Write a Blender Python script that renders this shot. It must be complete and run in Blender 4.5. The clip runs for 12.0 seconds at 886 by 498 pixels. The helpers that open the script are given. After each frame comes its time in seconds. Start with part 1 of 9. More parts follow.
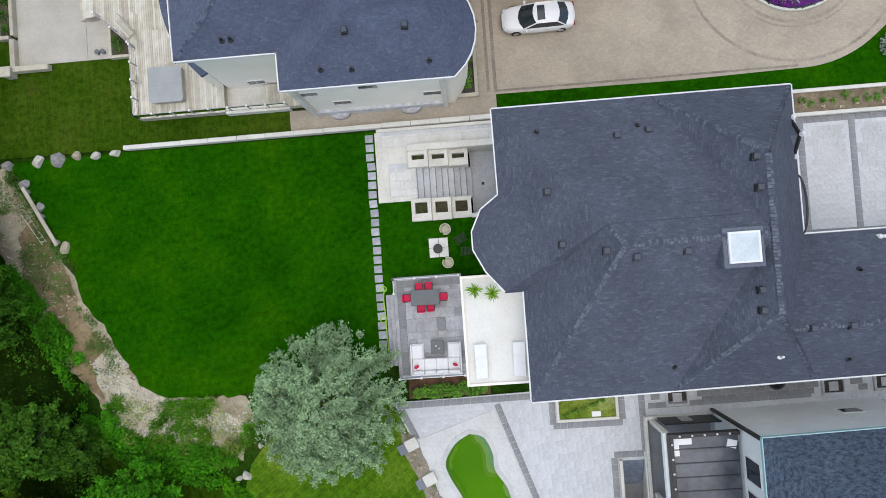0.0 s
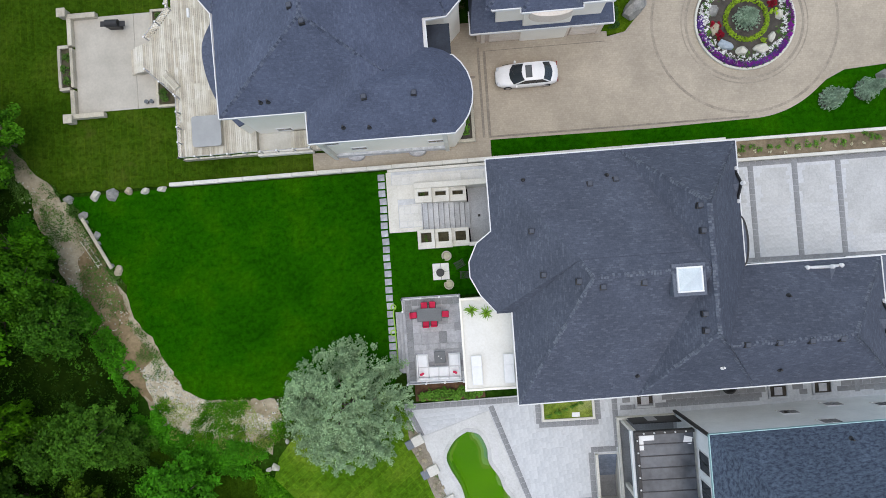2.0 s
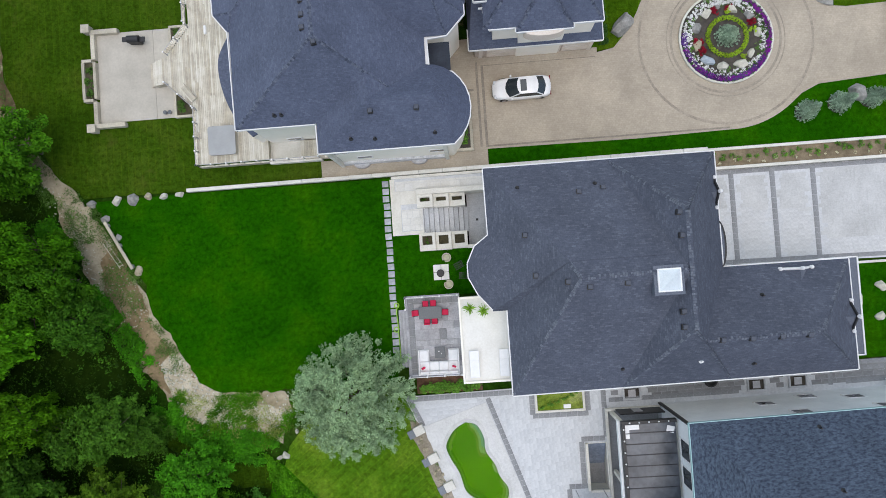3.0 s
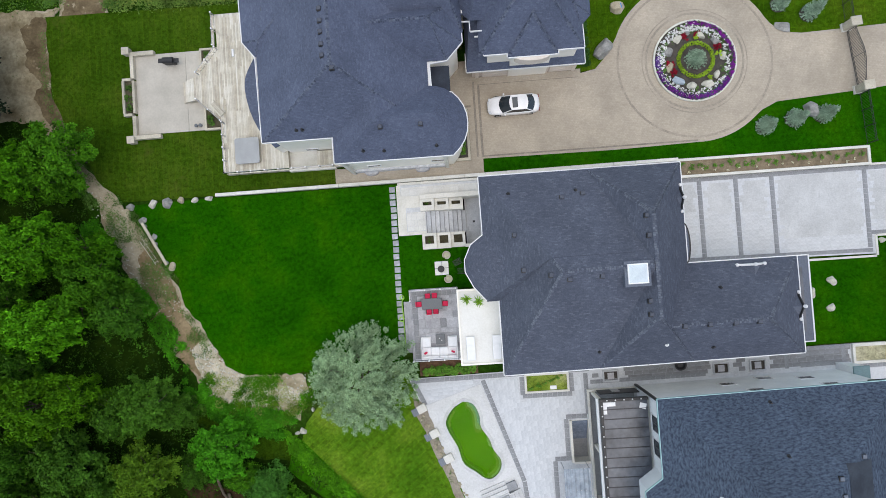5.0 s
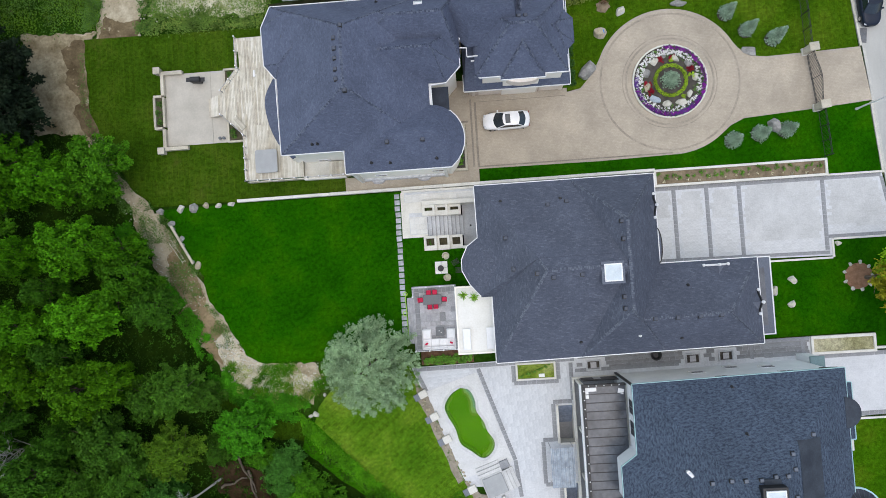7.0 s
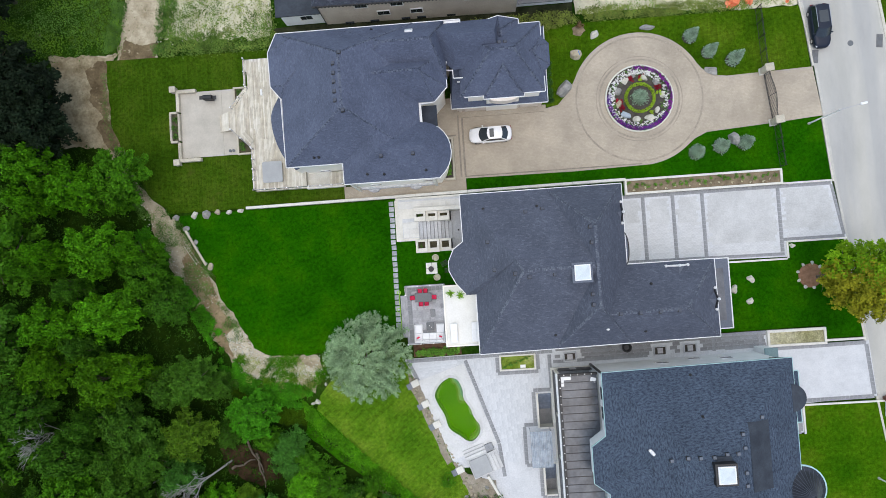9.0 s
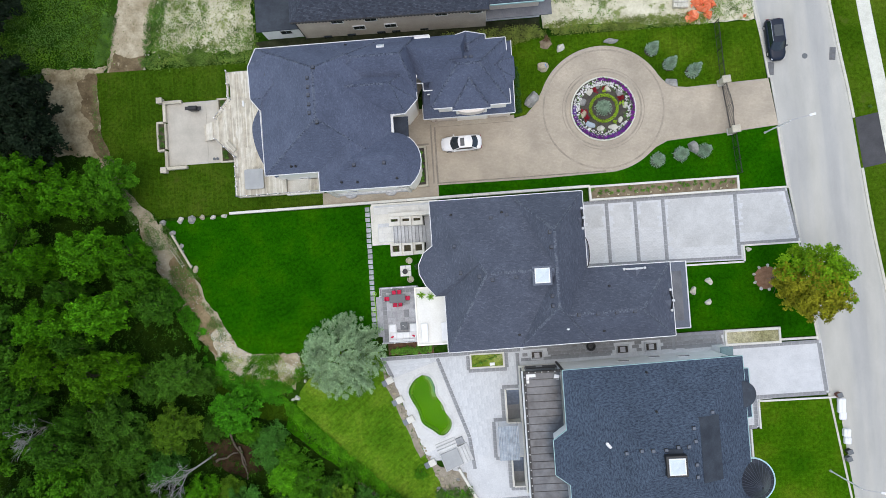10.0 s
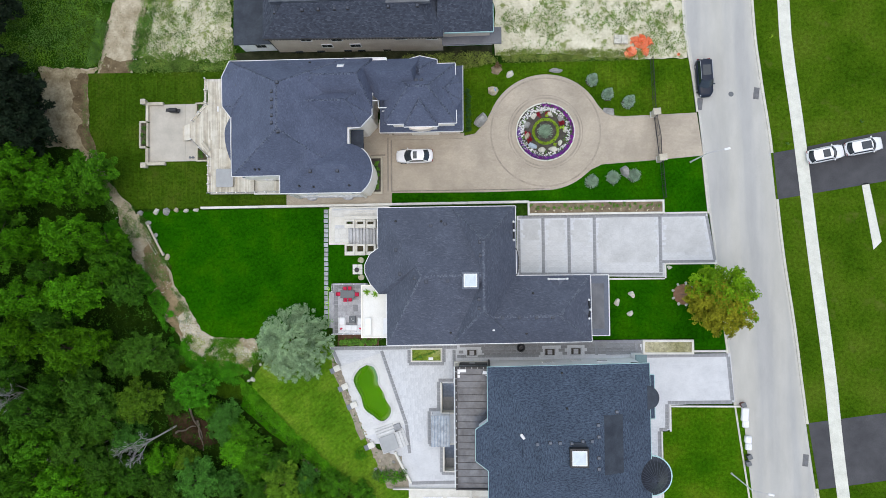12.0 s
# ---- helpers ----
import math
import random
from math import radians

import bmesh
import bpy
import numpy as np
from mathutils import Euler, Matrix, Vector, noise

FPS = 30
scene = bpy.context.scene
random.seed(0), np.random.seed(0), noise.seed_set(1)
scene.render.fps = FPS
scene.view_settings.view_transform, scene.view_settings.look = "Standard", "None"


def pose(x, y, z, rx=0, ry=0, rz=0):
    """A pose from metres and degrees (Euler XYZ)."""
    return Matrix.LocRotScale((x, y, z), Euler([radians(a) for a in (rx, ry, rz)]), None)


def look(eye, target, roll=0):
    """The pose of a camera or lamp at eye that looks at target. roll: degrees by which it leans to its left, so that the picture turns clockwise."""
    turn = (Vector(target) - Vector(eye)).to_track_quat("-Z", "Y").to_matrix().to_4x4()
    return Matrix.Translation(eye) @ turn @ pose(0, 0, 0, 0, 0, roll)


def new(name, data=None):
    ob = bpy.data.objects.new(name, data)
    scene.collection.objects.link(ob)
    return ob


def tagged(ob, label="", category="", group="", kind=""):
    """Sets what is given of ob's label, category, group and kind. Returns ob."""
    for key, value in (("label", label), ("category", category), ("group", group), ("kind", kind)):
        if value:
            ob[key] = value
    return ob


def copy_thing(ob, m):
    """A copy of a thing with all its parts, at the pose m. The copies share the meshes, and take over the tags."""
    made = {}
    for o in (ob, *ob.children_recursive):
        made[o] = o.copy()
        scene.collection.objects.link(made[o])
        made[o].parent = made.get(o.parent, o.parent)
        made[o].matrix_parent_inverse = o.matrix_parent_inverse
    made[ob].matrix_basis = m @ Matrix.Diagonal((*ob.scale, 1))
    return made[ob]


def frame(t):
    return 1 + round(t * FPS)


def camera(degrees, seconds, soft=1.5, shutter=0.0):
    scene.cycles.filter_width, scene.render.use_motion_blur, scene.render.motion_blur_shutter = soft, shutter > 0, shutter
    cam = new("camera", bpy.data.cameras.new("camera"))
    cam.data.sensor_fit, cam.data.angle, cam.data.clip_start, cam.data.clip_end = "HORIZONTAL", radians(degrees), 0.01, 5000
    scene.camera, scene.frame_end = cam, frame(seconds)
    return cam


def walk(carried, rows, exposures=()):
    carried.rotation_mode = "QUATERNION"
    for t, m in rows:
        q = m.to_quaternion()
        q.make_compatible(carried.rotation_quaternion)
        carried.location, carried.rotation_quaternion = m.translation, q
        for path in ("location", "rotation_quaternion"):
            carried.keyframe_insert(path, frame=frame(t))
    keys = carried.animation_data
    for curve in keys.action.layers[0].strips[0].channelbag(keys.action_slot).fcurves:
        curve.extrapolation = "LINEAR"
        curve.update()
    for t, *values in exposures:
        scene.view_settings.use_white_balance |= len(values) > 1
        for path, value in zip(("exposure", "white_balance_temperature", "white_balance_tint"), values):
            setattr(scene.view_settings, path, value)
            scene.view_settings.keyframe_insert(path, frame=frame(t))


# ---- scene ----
cam = camera(68.0, 12.0, 0.65)
ROWS = [
    (0, -1.728, -8.693, 43.89, 1.374, 2.646, -4.153),
    (0.5, -1.753, -8.63, 45.651, 1.371, 2.536, -4.132),
    (1, -1.628, -8.09, 47.546, 1.399, 2.56, -4.125),
    (1.5, -1.51, -7.426, 49.292, 1.376, 2.619, -4.112),
    (2, -1.486, -7.081, 51.141, 1.433, 2.557, -4.049),
    (2.5, -1.412, -6.931, 52.816, 1.408, 2.546, -4.008),
    (3, -1.339, -7.005, 54.586, 1.436, 2.553, -3.976),
    (5, -1.036, -7.524, 61.372, 1.621, 2.612, -3.853),
    (5.5, -0.902, -7.596, 62.972, 1.653, 2.67, -3.794),
    (6, -0.822, -7.655, 64.718, 1.695, 2.644, -3.712),
    (6.5, -0.724, -7.714, 66.306, 1.738, 2.665, -3.704),
    (7, -0.545, -7.802, 68.004, 1.79, 2.741, -3.68),
    (9, 1.152, -7.849, 74.672, 1.786, 2.941, -3.761),
    (9.5, 2.834, -7.741, 76.387, 1.735, 3.044, -3.793),
    (10, 4.881, -7.637, 78.201, 1.668, 3.196, -3.774),
    (10.5, 6.745, -7.547, 79.984, 1.623, 3.262, -3.454),
    (11, 8.9, -7.547, 81.749, 1.668, 3.42, -2.637),
    (11.5, 10.695, -7.588, 83.474, 1.752, 3.451, -1.678),
    (12, 12.4, -7.758, 85.3, 1.929, 3.446, -0.507),
]
walk(cam, [(t, pose(x, y, z, rx, ry, rz)) for t, x, y, z, rx, ry, rz in ROWS], [(0, 0.19), (3, 0.19), (5, 0.23), (7, 0.25), (9, 0.31), (10.5, 0.32), (12, 0.3)])

# ---- world and light ----
world = bpy.data.worlds.new("sky_world")
scene.world = world
world.use_nodes = True
wn, wl = world.node_tree.nodes, world.node_tree.links
sky = wn.new("ShaderNodeTexSky")
sky.sky_type = "NISHITA"
sky.sun_disc = False
sky.sun_elevation = radians(82)
sky.sun_rotation = radians(150)
sky.air_density, sky.dust_density, sky.ozone_density = 1.0, 3.0, 1.0
wn["Background"].inputs["Strength"].default_value = 0.15
wl.new(sky.outputs["Color"], wn["Background"].inputs["Color"])
sun_data = bpy.data.lights.new("sun", "SUN")
sun_data.energy, sun_data.angle, sun_data.color = 1.28, radians(138), (0.938, 1.0, 0.925)
sun = new("sun", sun_data)
sun.matrix_world = look((-16, 7, 42), (0, 0, 0))

# ---- materials ----
def nodes_of(name):
    m = bpy.data.materials.new(name)
    m.use_nodes = True
    return m, m.node_tree.nodes, m.node_tree.links, m.node_tree.nodes["Principled BSDF"]


def noise_node(n, l, src, scale, detail=4.0, rough=0.6):
    t = n.new("ShaderNodeTexNoise")
    t.inputs["Scale"].default_value, t.inputs["Detail"].default_value, t.inputs["Roughness"].default_value = scale, detail, rough
    l.new(src, t.inputs["Vector"])
    return t.outputs["Fac"]


def ramp(n, l, fac, stops):
    r = n.new("ShaderNodeValToRGB")
    e = r.color_ramp.elements
    while len(e) < len(stops):
        e.new(0.5)
    for k, (p, c) in zip(e, stops):
        k.position, k.color = p, (*c, 1)
    l.new(fac, r.inputs["Fac"])
    return r.outputs["Color"]


def mix(n, l, kind, a, b, fac):
    m = n.new("ShaderNodeMix")
    m.data_type, m.blend_type = "RGBA", kind
    for sock, val in ((m.inputs[6], a), (m.inputs[7], b), (m.inputs[0], fac)):
        if isinstance(val, (int, float)):
            sock.default_value = val
        elif isinstance(val, tuple):
            sock.default_value = (*val, 1)
        else:
            l.new(val, sock)
    return m.outputs[2]


def bump(n, l, bsdf, fac, strength, dist):
    b = n.new("ShaderNodeBump")
    b.inputs["Strength"].default_value, b.inputs["Distance"].default_value = strength, dist
    l.new(fac, b.inputs["Height"])
    l.new(b.outputs["Normal"], bsdf.inputs["Normal"])
    return b


def coords(n, l, kind="Object", rot=0.0, scale=(1, 1, 1)):
    c = n.new("ShaderNodeTexCoord")
    m = n.new("ShaderNodeMapping")
    m.inputs["Rotation"].default_value = (0, 0, radians(rot))
    m.inputs["Scale"].default_value = scale
    l.new(c.outputs[kind], m.inputs["Vector"])
    return m.outputs["Vector"]


def surf(name, dark, light, big=0.4, fine=8.0, rough=0.8, metal=0.0, relief=0.02, spots=None, vary=0.0, spec=0.5, grit=0.6):
    """Two scales of variation between a dark and a light tone, with fine relief."""
    m, n, l, b = nodes_of(name)
    v = coords(n, l)
    c = ramp(n, l, noise_node(n, l, v, big, 3), [(0.3, dark), (0.7, light)])
    f = noise_node(n, l, v, fine, 6, 0.7)
    c = mix(n, l, "OVERLAY", c, ramp(n, l, f, [(0.25, (0.3, 0.3, 0.3)), (0.75, (0.7, 0.7, 0.7))]), grit)
    if spots:
        s = noise_node(n, l, v, spots[0], 5, 0.65)
        c = mix(n, l, "MIX", c, spots[2], ramp(n, l, s, [(spots[1], (0, 0, 0)), (spots[1] + 0.1, (1, 1, 1))]))
    if vary:
        o = n.new("ShaderNodeObjectInfo")
        g = ramp(n, l, o.outputs["Random"], [(0, (0.5 - vary,) * 3), (1, (0.5 + vary,) * 3)])
        c = mix(n, l, "OVERLAY", c, g, 1.0)
    l.new(c, b.inputs["Base Color"])
    b.inputs["Roughness"].default_value, b.inputs["Metallic"].default_value = rough, metal
    b.inputs["Specular IOR Level"].default_value = spec
    if relief:
        bump(n, l, b, f, 0.6, relief)
    return m


def lawn(name, dark, mid, light, stripe=None, worn=None):
    """Mown turf: blades as fine noise, soft patches, sod lines and worn spots."""
    m, n, l, b = nodes_of(name)
    v = coords(n, l)
    patch = noise_node(n, l, v, 0.16, 4, 0.6)
    c = ramp(n, l, patch, [(0.32, dark), (0.5, mid), (0.7, light)])
    tuft = noise_node(n, l, v, 2.6, 5, 0.75)
    c = mix(n, l, "OVERLAY", c, ramp(n, l, tuft, [(0.28, (0.22, 0.22, 0.22)), (0.72, (0.78, 0.78, 0.78))]), 0.9)
    blade = noise_node(n, l, coords(n, l, rot=15, scale=(1, 2.2, 1)), 16, 3, 0.8)
    c = mix(n, l, "OVERLAY", c, ramp(n, l, blade, [(0.25, (0.15, 0.15, 0.15)), (0.75, (0.85, 0.85, 0.85))]), 0.75)
    if stripe:
        size, turn, amount = stripe
        br = n.new("ShaderNodeTexBrick")
        l.new(coords(n, l, rot=turn), br.inputs["Vector"])
        br.inputs["Scale"].default_value = 1.0
        br.inputs["Brick Width"].default_value, br.inputs["Row Height"].default_value = size * 3.2, size
        br.inputs["Mortar Size"].default_value, br.inputs["Mortar Smooth"].default_value = 0.05, 1.0
        br.inputs["Color1"].default_value, br.inputs["Color2"].default_value = (0.45, 0.45, 0.45, 1), (0.55, 0.55, 0.55, 1)
        br.inputs["Mortar"].default_value = (0.66, 0.62, 0.45, 1)
        c = mix(n, l, "OVERLAY", c, br.outputs["Color"], amount)
    if worn:
        s = noise_node(n, l, v, worn[0], 6, 0.7)
        c = mix(n, l, "MIX", c, worn[2], ramp(n, l, s, [(worn[1], (0, 0, 0)), (worn[1] + 0.12, (0.8, 0.8, 0.8))]))
    l.new(c, b.inputs["Base Color"])
    b.inputs["Roughness"].default_value = 0.95
    b.inputs["Specular IOR Level"].default_value = 0.0
    bump(n, l, b, blade, 0.8, 0.05)
    return m


def bricks(name, c1, c2, joint, width, height, gap, turn=0.0, kind="Object", rough=0.85, relief=0.012, stain=0.5, stain_scale=0.5, smooth=0.1, wobble=0.0, grain=0.7):
    """Courses of small pieces, too small to stand alone: shingles and far pavers."""
    m, n, l, b = nodes_of(name)
    v = coords(n, l, kind, rot=turn)
    if wobble:
        nt = n.new("ShaderNodeTexNoise")
        nt.inputs["Scale"].default_value = 3.0
        l.new(v, nt.inputs["Vector"])
        va = n.new("ShaderNodeVectorMath")
        va.operation = "MULTIPLY_ADD"
        l.new(nt.outputs["Color"], va.inputs[0])
        va.inputs[1].default_value = (wobble * 2,) * 3
        l.new(v, va.inputs[2])
        v = va.outputs[0]
    br = n.new("ShaderNodeTexBrick")
    l.new(v, br.inputs["Vector"])
    br.inputs["Scale"].default_value = 1.0
    br.inputs["Brick Width"].default_value, br.inputs["Row Height"].default_value = width, height
    br.inputs["Mortar Size"].default_value, br.inputs["Mortar Smooth"].default_value = gap, smooth
    br.inputs["Color1"].default_value, br.inputs["Color2"].default_value, br.inputs["Mortar"].default_value = (*c1, 1), (*c2, 1), (*joint, 1)
    vo = coords(n, l)
    s = noise_node(n, l, vo, stain_scale, 5, 0.65)
    c = mix(n, l, "OVERLAY", br.outputs["Color"], ramp(n, l, s, [(0.25, (0.25, 0.25, 0.25)), (0.75, (0.75, 0.75, 0.75))]), stain)
    f = noise_node(n, l, vo, 5.0, 6, 0.8)
    c = mix(n, l, "OVERLAY", c, ramp(n, l, f, [(0.25, (0.3, 0.3, 0.3)), (0.75, (0.7, 0.7, 0.7))]), grain)
    l.new(c, b.inputs["Base Color"])
    b.inputs["Roughness"].default_value = rough
    b.inputs["Specular IOR Level"].default_value = 0.2
    bump(n, l, b, br.outputs["Fac"], -0.7, relief)
    return m


def street(name):
    """Pale worn asphalt: long soft wheel bands, stains and fine grit."""
    m, n, l, b = nodes_of(name)
    band = noise_node(n, l, coords(n, l, rot=-6, scale=(0.42, 0.025, 1)), 1.0, 3, 0.5)
    c = ramp(n, l, band, [(0.38, (0.46, 0.45, 0.41)), (0.5, (0.435, 0.428, 0.4)), (0.6, (0.395, 0.392, 0.378))])
    s = noise_node(n, l, coords(n, l, scale=(1, 0.3, 1)), 0.5, 6, 0.6)
    c = mix(n, l, "OVERLAY", c, ramp(n, l, s, [(0.3, (0.44, 0.44, 0.44)), (0.7, (0.56, 0.56, 0.56))]), 0.8)
    f = noise_node(n, l, coords(n, l), 14, 5, 0.7)
    c = mix(n, l, "OVERLAY", c, ramp(n, l, f, [(0.25, (0.4, 0.4, 0.4)), (0.75, (0.6, 0.6, 0.6))]), 0.5)
    l.new(c, b.inputs["Base Color"])
    b.inputs["Roughness"].default_value = 0.9
    b.inputs["Specular IOR Level"].default_value = 0.3
    bump(n, l, b, f, 0.4, 0.004)
    return m


def shingles(name, dark, light, fleck, width=0.34, height=0.15, pale=0.86):
    """Laminated shingle tabs: each with its own tone, some weathered pale, dark butt lines."""
    m, n, l, b = nodes_of(name)
    v = coords(n, l, "UV")
    nt = n.new("ShaderNodeTexNoise")
    nt.inputs["Scale"].default_value = 2.5
    l.new(v, nt.inputs["Vector"])
    va = n.new("ShaderNodeVectorMath")
    va.operation = "MULTIPLY_ADD"
    l.new(nt.outputs["Color"], va.inputs[0])
    va.inputs[1].default_value = (0.03, 0.008, 0)
    l.new(v, va.inputs[2])
    br = n.new("ShaderNodeTexBrick")
    l.new(va.outputs[0], br.inputs["Vector"])
    br.inputs["Scale"].default_value = 1.0
    br.inputs["Brick Width"].default_value, br.inputs["Row Height"].default_value = width, height
    br.inputs["Mortar Size"].default_value, br.inputs["Mortar Smooth"].default_value = 0.014, 0.5
    br.inputs["Color1"].default_value, br.inputs["Color2"].default_value, br.inputs["Mortar"].default_value = (0, 0, 0, 1), (1, 1, 1, 1), (0, 0, 0, 1)
    c = ramp(n, l, br.outputs["Color"], [(0.0, dark), (0.35, tuple(0.5 * (a + q) for a, q in zip(dark, light))), (pale - 0.08, light), (pale, fleck), (1.0, fleck)])
    s = noise_node(n, l, coords(n, l), 0.4, 5, 0.65)
    c = mix(n, l, "OVERLAY", c, ramp(n, l, s, [(0.25, (0.38, 0.38, 0.38)), (0.75, (0.62, 0.62, 0.62))]), 0.7)
    f = noise_node(n, l, coords(n, l), 6.0, 6, 0.8)
    c = mix(n, l, "OVERLAY", c, ramp(n, l, f, [(0.25, (0.3, 0.3, 0.3)), (0.75, (0.7, 0.7, 0.7))]), 0.75)
    l.new(c, b.inputs["Base Color"])
    b.inputs["Roughness"].default_value = 0.9
    b.inputs["Specular IOR Level"].default_value = 0.2
    bump(n, l, b, br.outputs["Fac"], -0.7, 0.012)
    return m


def slates(name, dark, light):
    """Thick uneven shingles with ragged shadow gaps."""
    m, n, l, b = nodes_of(name)
    v = coords(n, l, "UV", rot=-16, scale=(3.0, 5.8, 1))
    mark = noise_node(n, l, v, 1.0, 4, 0.7)
    tone = ramp(n, l, mark, [(0.39, dark), (0.49, tuple(0.5 * a + 0.5 * c for a, c in zip(dark, light))), (0.6, light)])
    f = noise_node(n, l, coords(n, l), 7, 5, 0.75)
    c = mix(n, l, "OVERLAY", tone, ramp(n, l, f, [(0.25, (0.32, 0.32, 0.32)), (0.75, (0.68, 0.68, 0.68))]), 0.7)
    s = noise_node(n, l, coords(n, l), 0.5, 5, 0.65)
    c = mix(n, l, "OVERLAY", c, ramp(n, l, s, [(0.25, (0.36, 0.36, 0.36)), (0.75, (0.64, 0.64, 0.64))]), 0.7)
    l.new(c, b.inputs["Base Color"])
    b.inputs["Roughness"].default_value = 0.9
    b.inputs["Specular IOR Level"].default_value = 0.2
    bump(n, l, b, mark, 0.6, 0.06)
    return m


def flecked(name, dark, light, fleck):
    """Cap shingles: most in the roof's tone, a few weathered pale."""
    m, n, l, b = nodes_of(name)
    g = n.new("ShaderNodeNewGeometry")
    c = ramp(n, l, g.outputs["Random Per Island"], [(0.0, dark), (0.5, light), (0.7, fleck), (1.0, tuple(x * 0.8 for x in fleck))])
    f = noise_node(n, l, coords(n, l), 9, 5, 0.7)
    c = mix(n, l, "OVERLAY", c, ramp(n, l, f, [(0.25, (0.3, 0.3, 0.3)), (0.75, (0.7, 0.7, 0.7))]), 0.8)
    l.new(c, b.inputs["Base Color"])
    b.inputs["Roughness"].default_value = 0.9
    b.inputs["Specular IOR Level"].default_value = 0.2
    return m


def leafy(name, dark, light, gloss=0.55):
    """Leaves, each island with its own tone."""
    m, n, l, b = nodes_of(name)
    g = n.new("ShaderNodeNewGeometry")
    v = coords(n, l)
    low = tuple(0.65 * a + 0.35 * q for a, q in zip(dark, light))
    high = light
    c = ramp(n, l, g.outputs["Random Per Island"], [(0.0, low), (1.0, high)])
    c = mix(n, l, "OVERLAY", c, ramp(n, l, noise_node(n, l, v, 0.75, 4, 0.6), [(0.32, (0.24, 0.24, 0.24)), (0.68, (0.74, 0.74, 0.74))]), 0.85)
    o = n.new("ShaderNodeObjectInfo")
    c = mix(n, l, "OVERLAY", c, ramp(n, l, o.outputs["Random"], [(0, (0.42, 0.42, 0.42)), (1, (0.58, 0.58, 0.58))]), 1.0)
    l.new(c, b.inputs["Base Color"])
    b.inputs["Roughness"].default_value = gloss
    b.inputs["Specular IOR Level"].default_value = 0.08
    b.inputs["Transmission Weight"].default_value = 0.0
    return m


def plain(name, col, rough=0.5, metal=0.0, spec=0.5, coat=0.0):
    m = surf(name, tuple(x * 0.92 for x in col), tuple(min(1, x * 1.06) for x in col), 1.2, 12, rough, metal, 0.002, spec=spec)
    m.node_tree.nodes["Principled BSDF"].inputs["Coat Weight"].default_value = coat
    return m


def glass(name, tint=(0.9, 0.95, 0.95), rough=0.03):
    m, n, l, b = nodes_of(name)
    b.inputs["Base Color"].default_value = (*tint, 1)
    b.inputs["Roughness"].default_value = rough
    b.inputs["Transmission Weight"].default_value = 1.0
    b.inputs["IOR"].default_value = 1.3
    return m


M = {}
M["wild"] = lawn("wild_grass", (0.01, 0.033, 0.003), (0.02, 0.058, 0.005), (0.045, 0.085, 0.012), worn=(0.5, 0.62, (0.2, 0.17, 0.11)))
M["lawn"] = lawn("deep_green_turf", (0.0075, 0.058, 0.0006), (0.013, 0.086, 0.0009), (0.028, 0.112, 0.0012), stripe=(1.1, 4, 0.22))
M["lawn_n"] = lawn("sodded_turf", (0.022, 0.056, 0.003), (0.037, 0.08, 0.005), (0.062, 0.1, 0.01), stripe=(0.6, 90, 0.85), worn=(0.22, 0.6, (0.085, 0.1, 0.018)))
M["lawn_s"] = lawn("light_turf", (0.046, 0.125, 0.006), (0.08, 0.172, 0.01), (0.145, 0.225, 0.022), stripe=(0.5, -38, 1.0))
M["lawn_nf"] = lawn("front_sod", (0.026, 0.072, 0.003), (0.046, 0.104, 0.004), (0.08, 0.13, 0.009), stripe=(0.9, 88, 0.9))
M["lawn_f"] = lawn("fresh_turf", (0.024, 0.09, 0.002), (0.044, 0.12, 0.003), (0.09, 0.15, 0.008), stripe=(0.8, 3, 0.4))
M["lawn_e"] = lawn("verge_turf", (0.03, 0.075, 0.003), (0.05, 0.104, 0.005), (0.075, 0.122, 0.01), worn=(0.35, 0.58, (0.095, 0.122, 0.02)))
M["dirt"] = surf("trodden_dirt", (0.26, 0.215, 0.135), (0.5, 0.44, 0.325), 0.6, 4, 0.95, spec=0.1, relief=0.05, spots=(1.6, 0.6, (0.09, 0.12, 0.03)))
M["pale_dirt"] = surf("pale_stony_earth", (0.36, 0.31, 0.22), (0.6, 0.54, 0.42), 0.8, 5, 0.95, relief=0.05, spots=(1.7, 0.56, (0.1, 0.14, 0.03)))
M["earth"] = surf("dark_brown_earth", (0.16, 0.115, 0.06), (0.3, 0.23, 0.135), 0.5, 4, 0.95, spec=0.1, relief=0.05, spots=(1.5, 0.62, (0.07, 0.09, 0.02)))
M["track_mix"] = surf("mottled_bare_earth", (0.145, 0.112, 0.06), (0.4, 0.345, 0.23), 0.55, 3, 0.95, spec=0.1, relief=0.06, spots=(1.1, 0.62, (0.09, 0.1, 0.035)), grit=0.8)
M["earth_mix"] = surf("trampled_brown_earth", (0.085, 0.062, 0.033), (0.2, 0.155, 0.09), 0.7, 4, 0.95, spec=0.1, relief=0.06, spots=(0.9, 0.6, (0.42, 0.36, 0.25)), grit=0.8)
M["canopy_dark"] = surf("dark_canopy_membrane", (0.018, 0.024, 0.038), (0.04, 0.05, 0.068), 0.8, 8, 0.8, relief=0.004)
# near-black tone stands in for shade in the gap between houses
M["gap_shade"] = surf("shaded_side_soil", (0.016, 0.02, 0.01), (0.05, 0.055, 0.03), 0.8, 6, 0.95, relief=0.05, spec=0.0)
M["rubble"] = surf("pale_gravel_lot", (0.44, 0.41, 0.28), (0.68, 0.645, 0.5), 0.35, 3, 0.95, relief=0.06, spots=(0.8, 0.53, (0.2, 0.235, 0.075)))
M["soil"] = surf("planting_soil", (0.13, 0.1, 0.06), (0.28, 0.22, 0.145), 1.5, 10, 0.95, relief=0.05)
